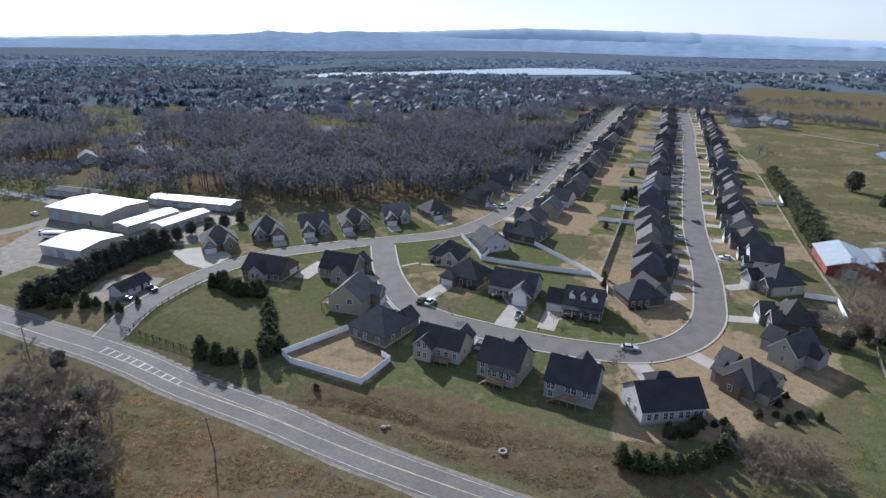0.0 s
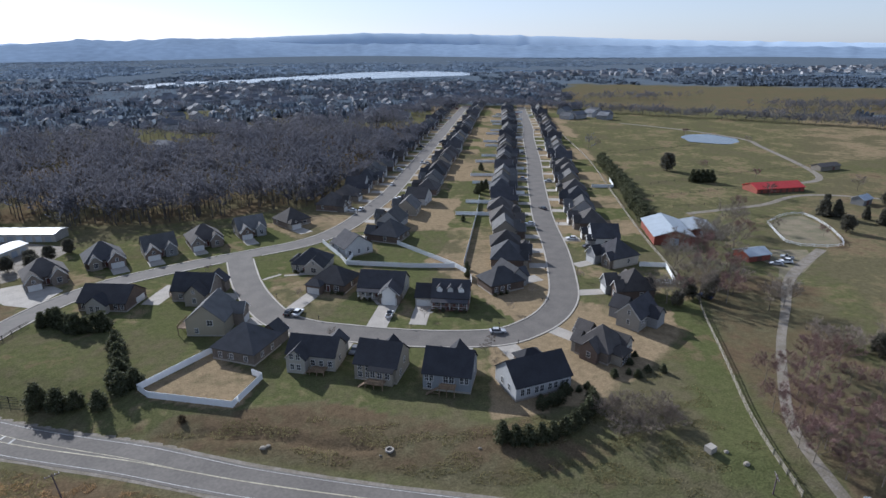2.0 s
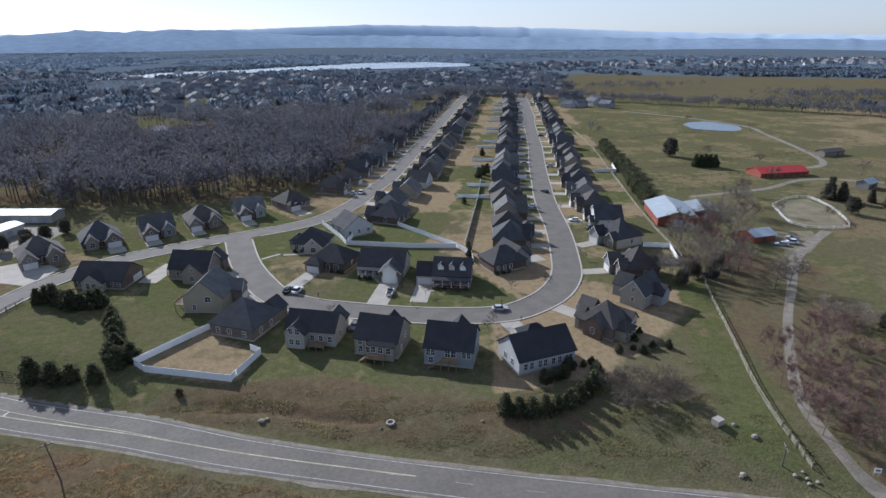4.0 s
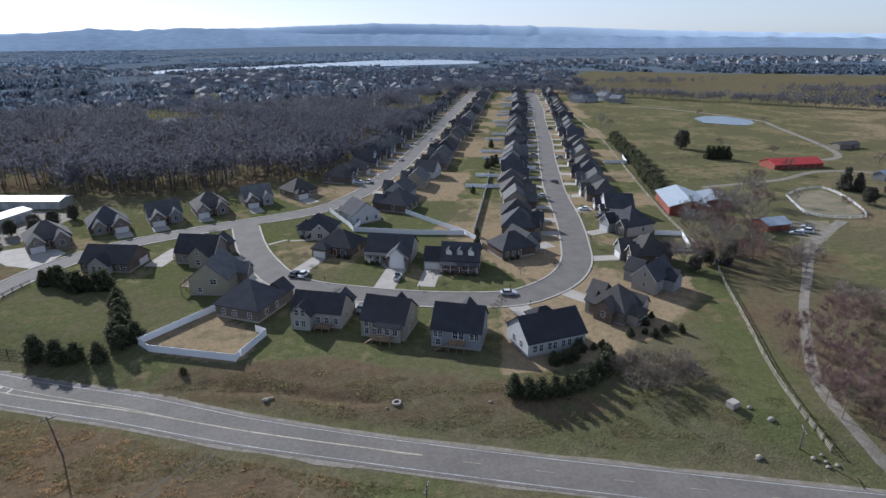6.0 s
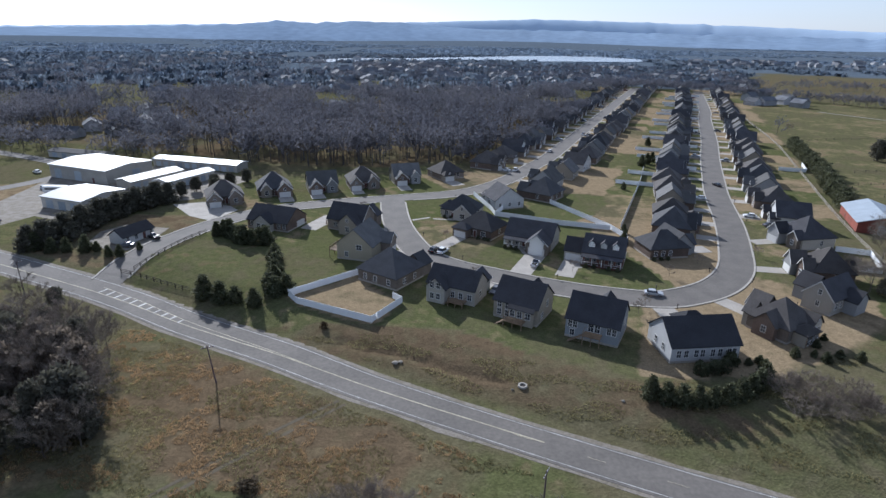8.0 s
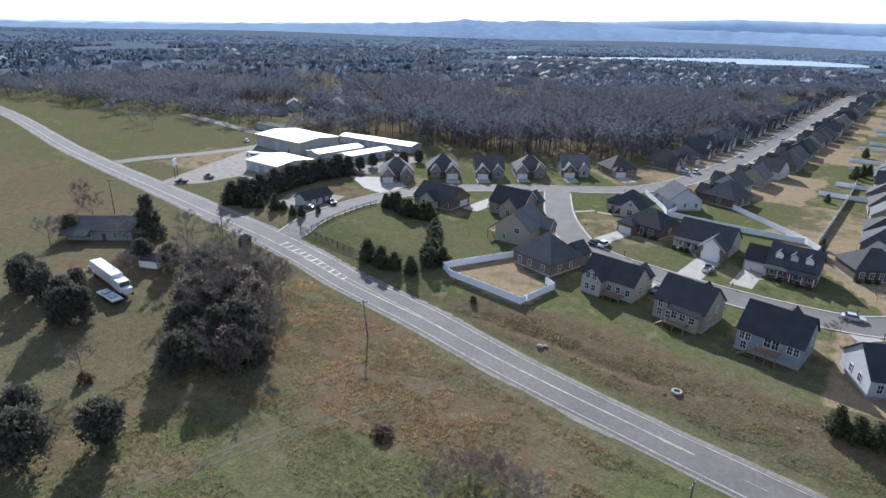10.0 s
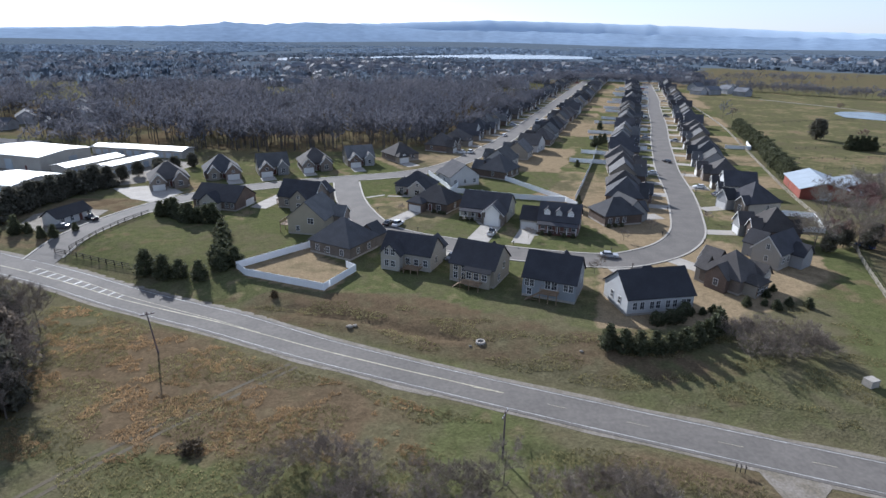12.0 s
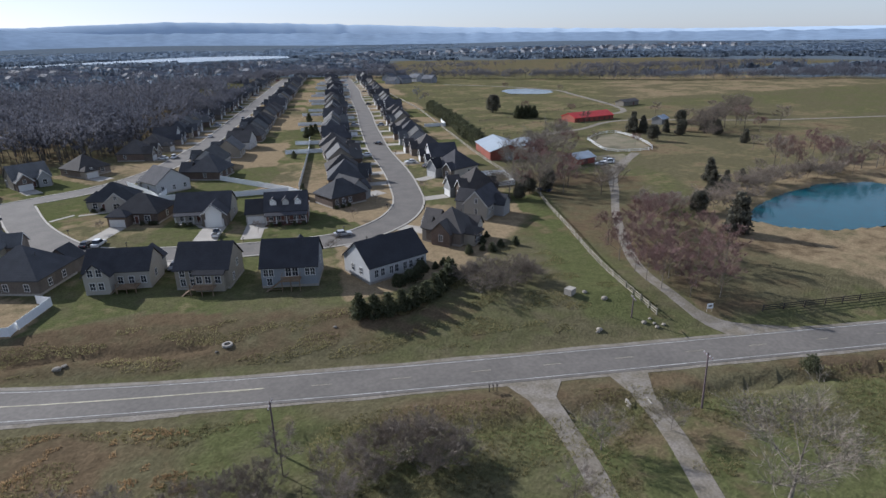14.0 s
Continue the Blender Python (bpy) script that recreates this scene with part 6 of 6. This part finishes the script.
for a, b in (((165, 272), (262, 282)), ((170, 252), (205, 250)), ((185, 300), (330, 330)), ((210, 395), (300, 420))):
    rail_fence([a, ((a[0] + b[0]) / 2, (a[1] + b[1]) / 2 + 1), b], "thin dark wire fence across the pasture", WOOD_DARK, 6.0, 1.2, 2, 0.06, "pasture fences")
sheet("riding_ring", [(196.8, 216.9), (211.1, 225.1), (221.9, 225.2), (218.3, 208.3), (207.6, 188.6), (201.5, 184.4), (192.1, 186.1), (185.7, 192.6)], 0.03, SAND, "sandy riding ring", "ground")

# ---- sheds, barns and yards ----
def building(name, x, y, ang, w, d, h, rise, wall, roofmat, label, category="building", axis="x", openings=()):
    ob = thing(name, label, category, m=pose(x, y, 0, 0, 0, ang))
    half = (d if axis == "x" else w) / 2
    s = Shape()
    gable_walls(s, -w / 2, w / 2, -d / 2, d / 2, h, axis, rise / half)
    part("wall", s, wall, ob)
    part("roof", roof_shape(-w / 2, w / 2, -d / 2, d / 2, h, axis, rise / half, 0.5, 0.25), roofmat, ob)
    for side, u, ww, hh in openings:
        px, py = {"S": (u, -d / 2), "N": (u, d / 2), "E": (w / 2, u), "W": (-w / 2, u)}[side]
        q = Shape().box(-ww / 2, ww / 2, -0.06, 0.02, 0, hh)
        for i in range(1, int(hh / 0.6)):
            q.box(-ww / 2, ww / 2, -0.085, -0.05, i * 0.6 - 0.04, i * 0.6)
        part("door", q, GREY_METAL if hh > 2.3 else DOOR, ob, m=pose(px, py, 0.02, 0, 0, SIDES[side]))
    return ob


building("warehouse", -172, 243.5, -17, 34, 24, 5.8, 1.0, STEEL_WALL, METAL_ROOF, "large tan steel warehouse with a low white roof", openings=[("S", -12, 4, 4.2), ("S", 0, 4, 4.2), ("S", 9, 1.1, 2.1), ("E", 3, 4, 4)])
building("storage_shed", -137, 265, -11, 46, 9, 3.4, 0.8, STEEL_WALL, METAL_ROOF, "long low white-roofed storage shed", "shed", openings=[("S", -20 + 4 * i, 2.6, 2.4) for i in range(11)])
building("storage_shed", -144, 234, 68, 26, 9, 3.4, 0.8, STEEL_WALL, METAL_ROOF, "low white-roofed storage shed beside a warehouse", "shed", openings=[("S", -10 + 4 * i, 2.6, 2.4) for i in range(6)])
building("storage_shed", -129, 235, 68, 25, 7.5, 3.4, 0.8, STEEL_WALL, METAL_ROOF, "low white-roofed storage shed beside a warehouse", "shed", openings=[("S", -10 + 4 * i, 2.6, 2.4) for i in range(6)])
building("shop_building", -150.5, 200, -15, 20, 19, 4.2, 1.0, STEEL_WALL, METAL_ROOF, "low shop building with a broad white metal roof", openings=[("S", -6, 3.5, 3.2), ("S", 0, 3.5, 3.2), ("S", 6, 3.5, 3.2), ("W", 2, 1.1, 2.1)])
o = building("small_house", -111, 165, 72, 11.5, 5.8, 2.6, 1.9, SIDING["white"], ROOFS[1], "small white cottage with a black roof", "house", openings=[("S", 2, 1.0, 2.05)])
for x in (-4, -1, 4.6):
    window(o, "S", x, -2.9, 0.8)
o = building("farmhouse", -145, 112, 25, 17, 10, 3.0, 2.4, SIDING["grey"], ROOFS[3], "old grey farmhouse with a pale grey roof", "house", openings=[("S", 1, 1.0, 2.05)])
for x in (-6, -3, 4, 6.6):
    window(o, "S", x, -5, 0.9)
part("porch_roof", roof_shape(-9, -2, -8, -4.5, 2.6, "x", 0.4), ROOFS[3], o)
building("garden_shed", -116, 100, 10, 5, 3.5, 2.3, 0.9, SIDING["white"], ROOFS[4], "small garden shed under trees", "shed")
building("equipment_shed", -205, 277, -12, 34, 8, 3, 0.9, STEEL_WALL, ROOFS[4], "long dark-roofed equipment shed behind the warehouse", "shed", openings=[("S", -13 + 6 * i, 3, 2.4) for i in range(5)])
building("barn", 141, 211, 72, 26, 16, 3.6, 2.6, RED_WALL, GREY_METAL, "red barn with a pale metal roof", "barn", openings=[("S", -8, 3.2, 2.8), ("W", 0, 3.6, 3.0), ("N", 5, 1.2, 2.1)])
building("lean_to_shed", 158, 214, 72, 16, 11, 2.8, 1.2, RED_WALL, GREY_METAL, "low lean-to shed with a grey metal roof", "shed", openings=[("W", 0, 3, 2.4)])
building("red_shed", 158, 179.5, 5, 10, 8, 2.5, 1.5, RED_WALL, GREY_METAL, "small red shed with a grey metal roof", "shed", openings=[("S", 0, 2.2, 2.1), ("W", 0, 1.0, 2.0)])
building("stable", 245, 273, 0, 30, 12, 2.5, 2.2, RED_WALL, RED_ROOF, "long stable with a bright red metal roof", "stable", openings=[("S", -12 + 4 * i, 1.4, 2.1) for i in range(7)])
building("farm_shed", 268, 238, 20, 9, 6, 3, 1.6, SIDING["grey"], GREY_METAL, "small pale farm shed", "shed", openings=[("S", 0, 2, 2.1)])
building("farm_shed", 319, 315, 10, 18, 7, 2.8, 1.4, SIDING["tan"], ROOFS[2], "low brown farm shed in the pasture", "shed", openings=[("S", 3, 2, 2.1)])
sheet("yard_apron", [(-177, 156), (-163, 168), (-158, 183), (-136, 176), (-130, 200), (-112, 212), (-104, 246), (-150, 268), (-192, 246), (-186, 212)], 0.02, GRAVEL, "pale gravel yard round the storage sheds", "ground")
sheet("parking_apron", [(-118, 203), (-107, 208), (-95.5, 203.5), (-91, 199), (-95, 185.5), (-105, 190)], 0.035, CONCRETE, "broad pale concrete apron", "driveway")
sheet("gravel_patch", [(-121, 178), (-105, 176), (-104, 160), (-108, 153), (-122, 158), (-125, 170)], 0.1, GRAVEL, "bright gravel yard round a small house", "ground")
sheet("farm_yard", [(152, 158), (160, 167), (160, 180), (172, 186), (186, 183), (180, 172), (166, 162)], 0.02, SAND, "gravel farmyard", "ground")
strip(smooth([(262, 282), (300, 300), (340, 400), (352, 440), (335, 500), (300, 560)], 5), 2, -2, 0.03, -0.1, "farm_track", GRAVEL, "pale track across the pasture", "lane")
strip(smooth([(170, 240), (215, 246), (262, 258), (330, 215), (420, 180)], 5), 1.6, -1.6, 0.03, -0.1, "farm_track", GRAVEL, "pale track to the stables", "lane")
strip(smooth([(-66, 33), (-57.8, 45.1), (-48.4, 59.5), (-33.3, 78.2), (-25.2, 87)], 3), 0.35, -0.35, 0.02, -0.1, "wheel_track", material("worn_earth", (0.105, 0.085, 0.055), 0.95), "worn wheel rut in the field", "track")
strip(smooth([(-64.4, 32), (-56.2, 44.1), (-46.8, 58.5), (-31.7, 77.2), (-23.8, 86)], 3), 0.35, -0.35, 0.02, -0.1, "wheel_track", bpy.data.materials["worn_earth"], "worn wheel rut in the field", "track")

sheet("gravel_patch", [(-31, 93.2), (-25, 90.8), (-17, 87.0), (-19, 85.2), (-24, 87.2), (-29, 90.2)], 0.035, GRAVEL, "worn gravel pull-off beside the highway", "ground")
sheet("gravel_patch", [(-13, 85.6), (-5, 82), (1, 79.4), (-1, 77.9), (-7, 79.9), (-12, 82.8)], 0.035, GRAVEL, "worn gravel pull-off beside the highway", "ground")

# ---- vehicles ----
def car(x, y, ang, paint, label, kind="car"):
    ob = thing("car", label, "car", "parked cars", m=pose(x, y, 0.05, 0, 0, ang))
    tall = {"car": 0.0, "suv": 0.28, "truck": 0.3}[kind]
    lift = 0.25 + tall * 0.3
    prof = [(-2.3, lift), (2.3, lift), (2.35, lift + 0.35), (2.25, lift + 0.5), (1.0, lift + 0.68), (-1.9, lift + 0.7), (-2.3, lift + 0.62), (-2.36, lift + 0.3)]
    s = Shape()
    s.prism(prof, "x", -0.9, 0.9)
    b = part("body", s, CARS[paint], ob)
    zc = lift + 0.68
    back = -0.2 if kind == "truck" else -1.75
    g = Shape()
    top = [(back + 0.45, zc + 0.5 + tall), (0.25, zc + 0.5 + tall)]
    p = [(-0.84, back, zc), (0.84, back, zc), (0.84, 0.95, zc), (-0.84, 0.95, zc), (-0.66, top[0][0], top[0][1]), (0.66, top[0][0], top[0][1]), (0.66, top[1][0], top[1][1]), (-0.66, top[1][0], top[1][1])]
    g.add(p, [(0, 1, 5, 4), (1, 2, 6, 5), (2, 3, 7, 6), (3, 0, 4, 7), (4, 5, 6, 7), (3, 2, 1, 0)])
    part("glazing", g, GLASS, ob, "dark car windows")
    part("roof_panel", Shape().box(-0.68, 0.68, top[0][0] - 0.05, top[1][0] + 0.05, top[0][1] - 0.02, top[0][1] + 0.06), CARS[paint], ob)
    if kind == "truck":
        part("cargo_bed", Shape().box(-0.75, 0.75, -2.2, -0.4, zc - 0.02, zc + 0.02), RUBBER, ob)
    for sx in (-1, 1):
        for yy in (-1.4, 1.4):
            wh = part("wheel", Shape().tube((sx * 0.72, yy, 0.33), (sx * 0.93, yy, 0.33), 0.34, 0.34, 14), RUBBER, ob)
            part("rim", Shape().tube((sx * 0.9, yy, 0.33), (sx * 0.945, yy, 0.33), 0.2, 0.19, 10), CHROME, wh)
        part("headlight", Shape().box(sx * 0.6 - 0.2, sx * 0.6 + 0.2, 2.28, 2.37, lift + 0.3, lift + 0.45), CHROME, ob)
        part("tail_light", Shape().box(sx * 0.68 - 0.14, sx * 0.68 + 0.14, -2.38, -2.3, lift + 0.38, lift + 0.56), CARS["red"], ob)
    return ob


for x, y, a, c, lab, k in (
        (-39, 167.5, 250, "white", "white car in a short driveway", "car"), (-12.2, 164.2, 335, "white", "white car in front of a brick house", "suv"), (-15, 165.2, 335, "black", "dark car beside a white one", "car"),
        (-69.5, 186.3, 330, "white", "white car on a wide driveway", "car"), (15.2, 157.2, 342, "white", "white pickup on a driveway", "truck"), (44.5, 140.2, 262, "silver", "silver car on the curving street", "car"),
        (14.6, 278.5, 338, "white", "white car on the street", "suv"), (-8.5, 142, 160, "white", "white car beside a dark roof", "car"), (-23.5, 150, 156, "white", "white car before the garage", "suv"),
        (3.5, 137.5, 155, "grey", "grey car at the side of a house", "car"), (92, 168, 100, "black", "dark car on a driveway", "suv"), (101.5, 204, 285, "grey", "grey car on a driveway", "car"),
        (-109, 158, 100, "grey", "grey car beside the small house", "car"), (-104.5, 166, 60, "black", "dark pickup beside the small house", "truck"), (-170, 165, 110, "black", "dark pickup at the shop entrance", "truck"),
        (-166, 175, 80, "grey", "grey pickup beside the shop", "truck"), (-128, 94, 20, "silver", "silver car by the old farmhouse", "car"), (-176, 214, 30, "white", "white car in the gravel yard", "suv"), (-181, 218, 30, "silver", "silver car in the gravel yard", "car"),
        (104, 262, 20, "black", "black car on the street", "car"), (162, 171, 60, "silver", "silver car in the farmyard", "car"), (167, 172, 60, "white", "white car in the farmyard", "suv"), (171, 176, 40, "silver", "silver pickup in the farmyard", "truck"), (164, 179.5, 90, "white", "white van in the farmyard", "suv"), (118, 150, 30, "blue", "blue car under bare trees", "car"),
        (36, 330, 340, "white", "white car on the street", "car"), (64, 392, 160, "silver", "silver car on the street", "suv"), (-203, 243, 60, "white", "white car beside the long shed", "car"), (-197, 247, 60, "blue", "blue car beside the long shed", "suv"), (27, 122.5, 246, "white", "white car in front of a garage", "car")):
    car(x, y, a, c, lab, k)
kinds = [("white", "car"), ("silver", "suv"), ("black", "suv"), ("grey", "truck"), ("white", "suv"), ("red", "car")]
for i, h in enumerate(ROWS[::5]):
    p = pose(h["x"], h["y"], 0, 0, 0, h["ang"]) @ Vector((-3.2 + 1.1 * (i % 2), -11.8 - 0.6 * (i % 3), 0))
    c, k = kinds[i % 6]
    car(p.x, p.y, h["ang"] + (180 if i % 4 else 0), c, c + " " + {"car": "car", "suv": "utility car", "truck": "pickup"}[k] + " on a concrete driveway", k)

o = thing("semi_truck", "white box trailer with a blue-grey tractor", "truck", m=pose(-117, 88.2, 0, 0, 0, -20))
part("trailer", Shape().box(-7, 6, -1.25, 1.25, 1.2, 4.0), CARS["white"], o)
part("tractor", Shape().box(6.6, 9.6, -1.2, 1.2, 0.8, 3.3).box(9.6, 11.2, -1.0, 1.0, 0.8, 2.1), CARS["white"], o)
part("windscreen", Shape().box(9.58, 9.66, -1.05, 1.05, 2.15, 3.1), GLASS, o)
part("chassis", Shape().box(-7, 11, -0.5, 0.5, 0.7, 1.2), IRON, o)
for x in (-6, -4.8, 7.2, 8.4, 10.4):
    for sgn in (-1, 1):
        part("wheel", Shape().tube((x, sgn * 0.8, 0.5), (x, sgn * 1.2, 0.5), 0.5, 0.5, 12), RUBBER, o)
o = thing("flat_trailer", "low white flat trailer beside the truck", "trailer", m=pose(-109.5, 82, 0, 0, 0, -16))
part("bed", Shape().box(-3.8, 3.8, -1.2, 1.2, 0.7, 1.0), CARS["white"], o)
part("load", Shape().box(-2.2, -0.6, -0.8, 0.8, 1.0, 1.5).box(0.6, 2.4, -0.7, 0.7, 1.0, 1.35), CARS["silver"], o)
for x in (-0.6, 0.6):
    for sgn in (-1, 1):
        part("wheel", Shape().tube((x, sgn * 1.0, 0.38), (x, sgn * 1.25, 0.38), 0.38, 0.38, 12), RUBBER, o)
o = thing("motor_home", "white motor home in the gravel yard", "vehicle", m=pose(-171, 212, 0, 0, 0, 5))
part("body", Shape().prism([(-4.5, 0.6), (4.6, 0.6), (4.9, 1.6), (4.4, 3.1), (-4.5, 3.1)], "y", -1.2, 1.2), CARS["white"], o)
part("window_band", Shape().box(-3.5, 3.2, -1.23, 1.23, 1.7, 2.4), GLASS, o)
for x in (-2.8, 3.0):
    for sgn in (-1, 1):
        part("wheel", Shape().tube((x, sgn * 0.9, 0.42), (x, sgn * 1.22, 0.42), 0.42, 0.42, 12), RUBBER, o)

# ---- poles, signs, stones and other small things ----
def utility_pole(x, y, h, ang, lean=0):
    o = thing("utility_pole", "weathered wooden utility pole with a crossarm", "pole", "utility poles", m=pose(x, y, 0, 0, lean, ang))
    part("pole", Shape().tube((0, 0, -0.5), (0, 0, h), 0.16, 0.1, 8), POLE, o)
    part("crossarm", Shape().box(-1.2, 1.2, -0.06, 0.06, h - 0.6, h - 0.45), POLE, o)
    for u in (-1.1, -0.45, 0.45, 1.1):
        part("insulator", Shape().tube((u, 0, h - 0.45), (u, 0, h - 0.25), 0.05, 0.04, 6), VINYL, o)
    return o


utility_pole(-49.6, 90.2, 8.6, 20, -5), utility_pole(9.4, 63.7, 8.0, 66), utility_pole(64.3, 44, 8.8, 66, 4), utility_pole(-160.5, 127.1, 11, 66), utility_pole(75.8, 68.8, 4.5, 66), utility_pole(-112, 121, 10, 66)
o = thing("storm_inlet", "concrete storm drain ring in the verge", "drain", m=pose(8.3, 95, 0))
ring = Shape()
for i in range(16):
    a, b = 2 * math.pi * i / 16, 2 * math.pi * (i + 1) / 16
    ring.add([(r * math.cos(t), r * math.sin(t), z) for t in (a, b) for r, z in ((0.95, 0.0), (0.9, 0.35), (0.6, 0.35), (0.55, 0.02))], [(0, 1, 5, 4), (1, 2, 6, 5), (2, 3, 7, 6)])
part("rim", ring, CONCRETE, o)
part("grate", Shape().tube((0, 0, -0.05), (0, 0, 0.12), 0.6, 0.6, 16), IRON, o)


def boulder(x, y, s, label="pale limestone boulder on the grass", mat=ROCK):
    bm = bmesh.new()
    bmesh.ops.create_icosphere(bm, subdivisions=2, radius=1.0)
    for v in bm.verts:
        k = 1 + 0.28 * noise.noise(v.co * 1.3 + Vector((x, y, 0)))
        v.co = Vector((v.co.x * s * 1.2 * k, v.co.y * s * k, v.co.z * s * 0.7 * k + s * 0.3))
    me = bpy.data.meshes.new("boulder")
    bm.to_mesh(me)
    bm.free()
    me.materials.append(mat)
    tagged(part("boulder", me, None, m=pose(x, y, 0)), label, "stone", "stones by the verge")


for x, y, s in ((76.8, 77, 0.6), (75.4, 81.2, 0.45), (67.3, 68, 0.55), (66.6, 67.6, 0.35), (76.2, 66.1, 0.45), (77, 63.8, 0.4), (78.2, 66.6, 0.3), (78.7, 63.9, 0.35), (77.6, 65, 0.3), (-17, 100.4, 0.6), (-16, 101, 0.4), (26.5, 92.1, 0.3), (6.3, 93.6, 0.25)):
    boulder(x, y, s)
part_block = Shape().prism([(-0.95, -0.8), (0.95, -0.8), (1.0, 0.75), (-0.9, 0.85)], "z", -0.05, 1.25)
tagged(part("concrete_block", part_block, CONCRETE, m=pose(72.4, 82.2, 0, 0, 0, 20)), "large pale concrete block on the grass", "block")
for x, y, a in ((56.1, 49.8, 70), (58.9, 48.6, 70)):
    tagged(part("culvert_headwall", Shape().box(-0.8, 0.8, -0.12, 0.12, -0.8, 0.15), CONCRETE, m=pose(x, y, 0, 0, 0, a)), "white painted culvert headwall", "wall")
o = thing("mailbox_group", "three dark mailboxes on posts by the highway", "mailbox", m=pose(40.7, 61.5, 0, 0, 0, -20))
for i in (-1, 0, 1):
    b = part("post", Shape().box(i * 0.6 - 0.05, i * 0.6 + 0.05, -0.05, 0.05, 0, 1.05), WOOD_DARK, o)
    part("mailbox", Shape().prism([(-0.1, 1.05), (0.1, 1.05), (0.1, 1.2), (0.05, 1.28), (-0.05, 1.28), (-0.1, 1.2)], "y", -0.25, 0.25), IRON, o, m=pose(i * 0.6, 0, 0))
o = thing("yard_sign", "white square sign on posts at the farm gate", "sign", m=pose(90.1, 63.3, 0, 0, 0, -20))
part("board", Shape().box(-0.6, 0.6, -0.03, 0.03, 0.7, 1.75), VINYL, o)
part("dark_bar", Shape().box(-0.35, 0.35, -0.04, -0.031, 1.1, 1.4), IRON, o)
for x in (-0.5, 0.5):
    part("post", Shape().box(x - 0.05, x + 0.05, 0.03, 0.1, 0, 1.75), WOOD_PALE, o)
o = thing("road_sign", "tall white roadside sign on two posts", "sign", m=pose(-178.4, 171, 0, 0, 0, -60))
part("board", Shape().box(-2.2, 2.2, -0.12, 0.12, 4.5, 7.2), VINYL, o)
part("dark_bar", Shape().box(-1.5, 1.5, -0.15, -0.121, 5.4, 6.2), IRON, o)
for x in (-1.8, 1.8):
    part("post", Shape().box(x - 0.12, x + 0.12, -0.1, 0.1, 0, 4.5), IRON, o)
plant(BUSH[0], "shrub", 87, 42.2, 0.75, "round dark bush by the ditch", "shrub")


def mailbox(x, y, ang):
    o = thing("mailbox", "dark mailbox on a post at the kerb", "mailbox", "kerbside mailboxes", m=pose(x, y, 0, 0, 0, ang))
    part("post", Shape().box(-0.06, 0.06, -0.06, 0.06, 0, 1.15), WOOD_DARK, o)
    part("box", Shape().prism([(-0.12, 1.1), (0.12, 1.1), (0.12, 1.27), (0.06, 1.36), (-0.06, 1.36), (-0.12, 1.27)], "y", -0.3, 0.25), IRON, o)
    return o


first, ln = None, normals(LOOP)
for i in range(14, len(LOOP), 9):
    for sgn in (1, -1):
        p = LOOP[i] + ln[i] * sgn * 5.7
        m = pose(p[0], p[1], 0.1, 0, 0, math.degrees(math.atan2(ln[i][1], ln[i][0])) + (90 if sgn > 0 else -90))
        first = copy_thing(first, m) if first else mailbox(p[0], p[1], 0)
        first.matrix_basis = m
# front walks
for key, a, b in (("corner_light", (0, -7.2), (-7.5, -9.5)), ("garage_house", (-1.2, -6.6), (0.8, -9.5)), ("dormer_house", (-2.5, -8.2), (-3.4, -9))):
    h = H[key]
    m = pose(h["x"], h["y"], 0, 0, 0, h["ang"])
    l = np.array([tuple((m @ Vector((*q, 0))).xy) for q in (a, ((a[0] + b[0]) / 2, (a[1] + b[1]) / 2), b)])
    strip(l, 0.6, -0.6, 0.05, -0.1, "front_walk", CONCRETE, "pale concrete front walk", "path")
l = np.array([(-19.5, 199), (-23.5, 196.5), (-25.5, 195)])
strip(l, 0.6, -0.6, 0.05, -0.1, "front_walk", CONCRETE, "pale concrete front walk", "path")
# frame of a play set on the lawn
o = thing("swing_frame", "green metal swing frame on a lawn", "swing", m=pose(-60, 172, 0, 0, 0, 60))
for x in (-2.2, 2.2):
    for yy in (-1, 1):
        part("leg", Shape().tube((x, yy, 0), (x, 0, 2.4), 0.05, 0.05, 6), LEAF, o)
part("top_bar", Shape().tube((-2.3, 0, 2.4), (2.3, 0, 2.4), 0.05, 0.05, 6), LEAF, o)

# ---- the land falls from the lots down to the highway ----
def fall(x, y):
    """Metres below the level of the streets."""
    o = 0.93 * (y - np.interp(x, MAIN[:, 0], MAIN[:, 1]))
    west, east = np.clip((x + 124) / 46, 0, 1), np.clip((260 - x) / 120, 0, 1)
    return np.interp(o, [6, 13, 24], [2.5, 1.4, 0.0]) * west ** 2 * (3 - 2 * west) * east ** 2 * (3 - 2 * east)


def settled(p):
    """Points of the level plan, laid onto the slope; what lies lower also lies further out."""
    d = fall(p[:, 0], p[:, 1])
    k = 1 + d / 57
    return np.stack([p[:, 0] * k, p[:, 1] * k, p[:, 2] - d], 1)


for ob in list(scene.collection.all_objects):
    if ob.parent or ob.type not in ("MESH", "EMPTY"):
        continue
    if ob.matrix_basis.translation.length > 0.01:
        ob.location = settled(np.array([ob.location]))[0]
    elif ob.type == "MESH":
        co = np.empty(len(ob.data.vertices) * 3, np.float32)
        ob.data.vertices.foreach_get("co", co)
        ob.data.vertices.foreach_set("co", settled(co.reshape(-1, 3).astype(float)).astype(np.float32).ravel())
        ob.data.update()
    else:
        for piece in ob.children:
            piece.location = settled(np.array([piece.location]))[0]
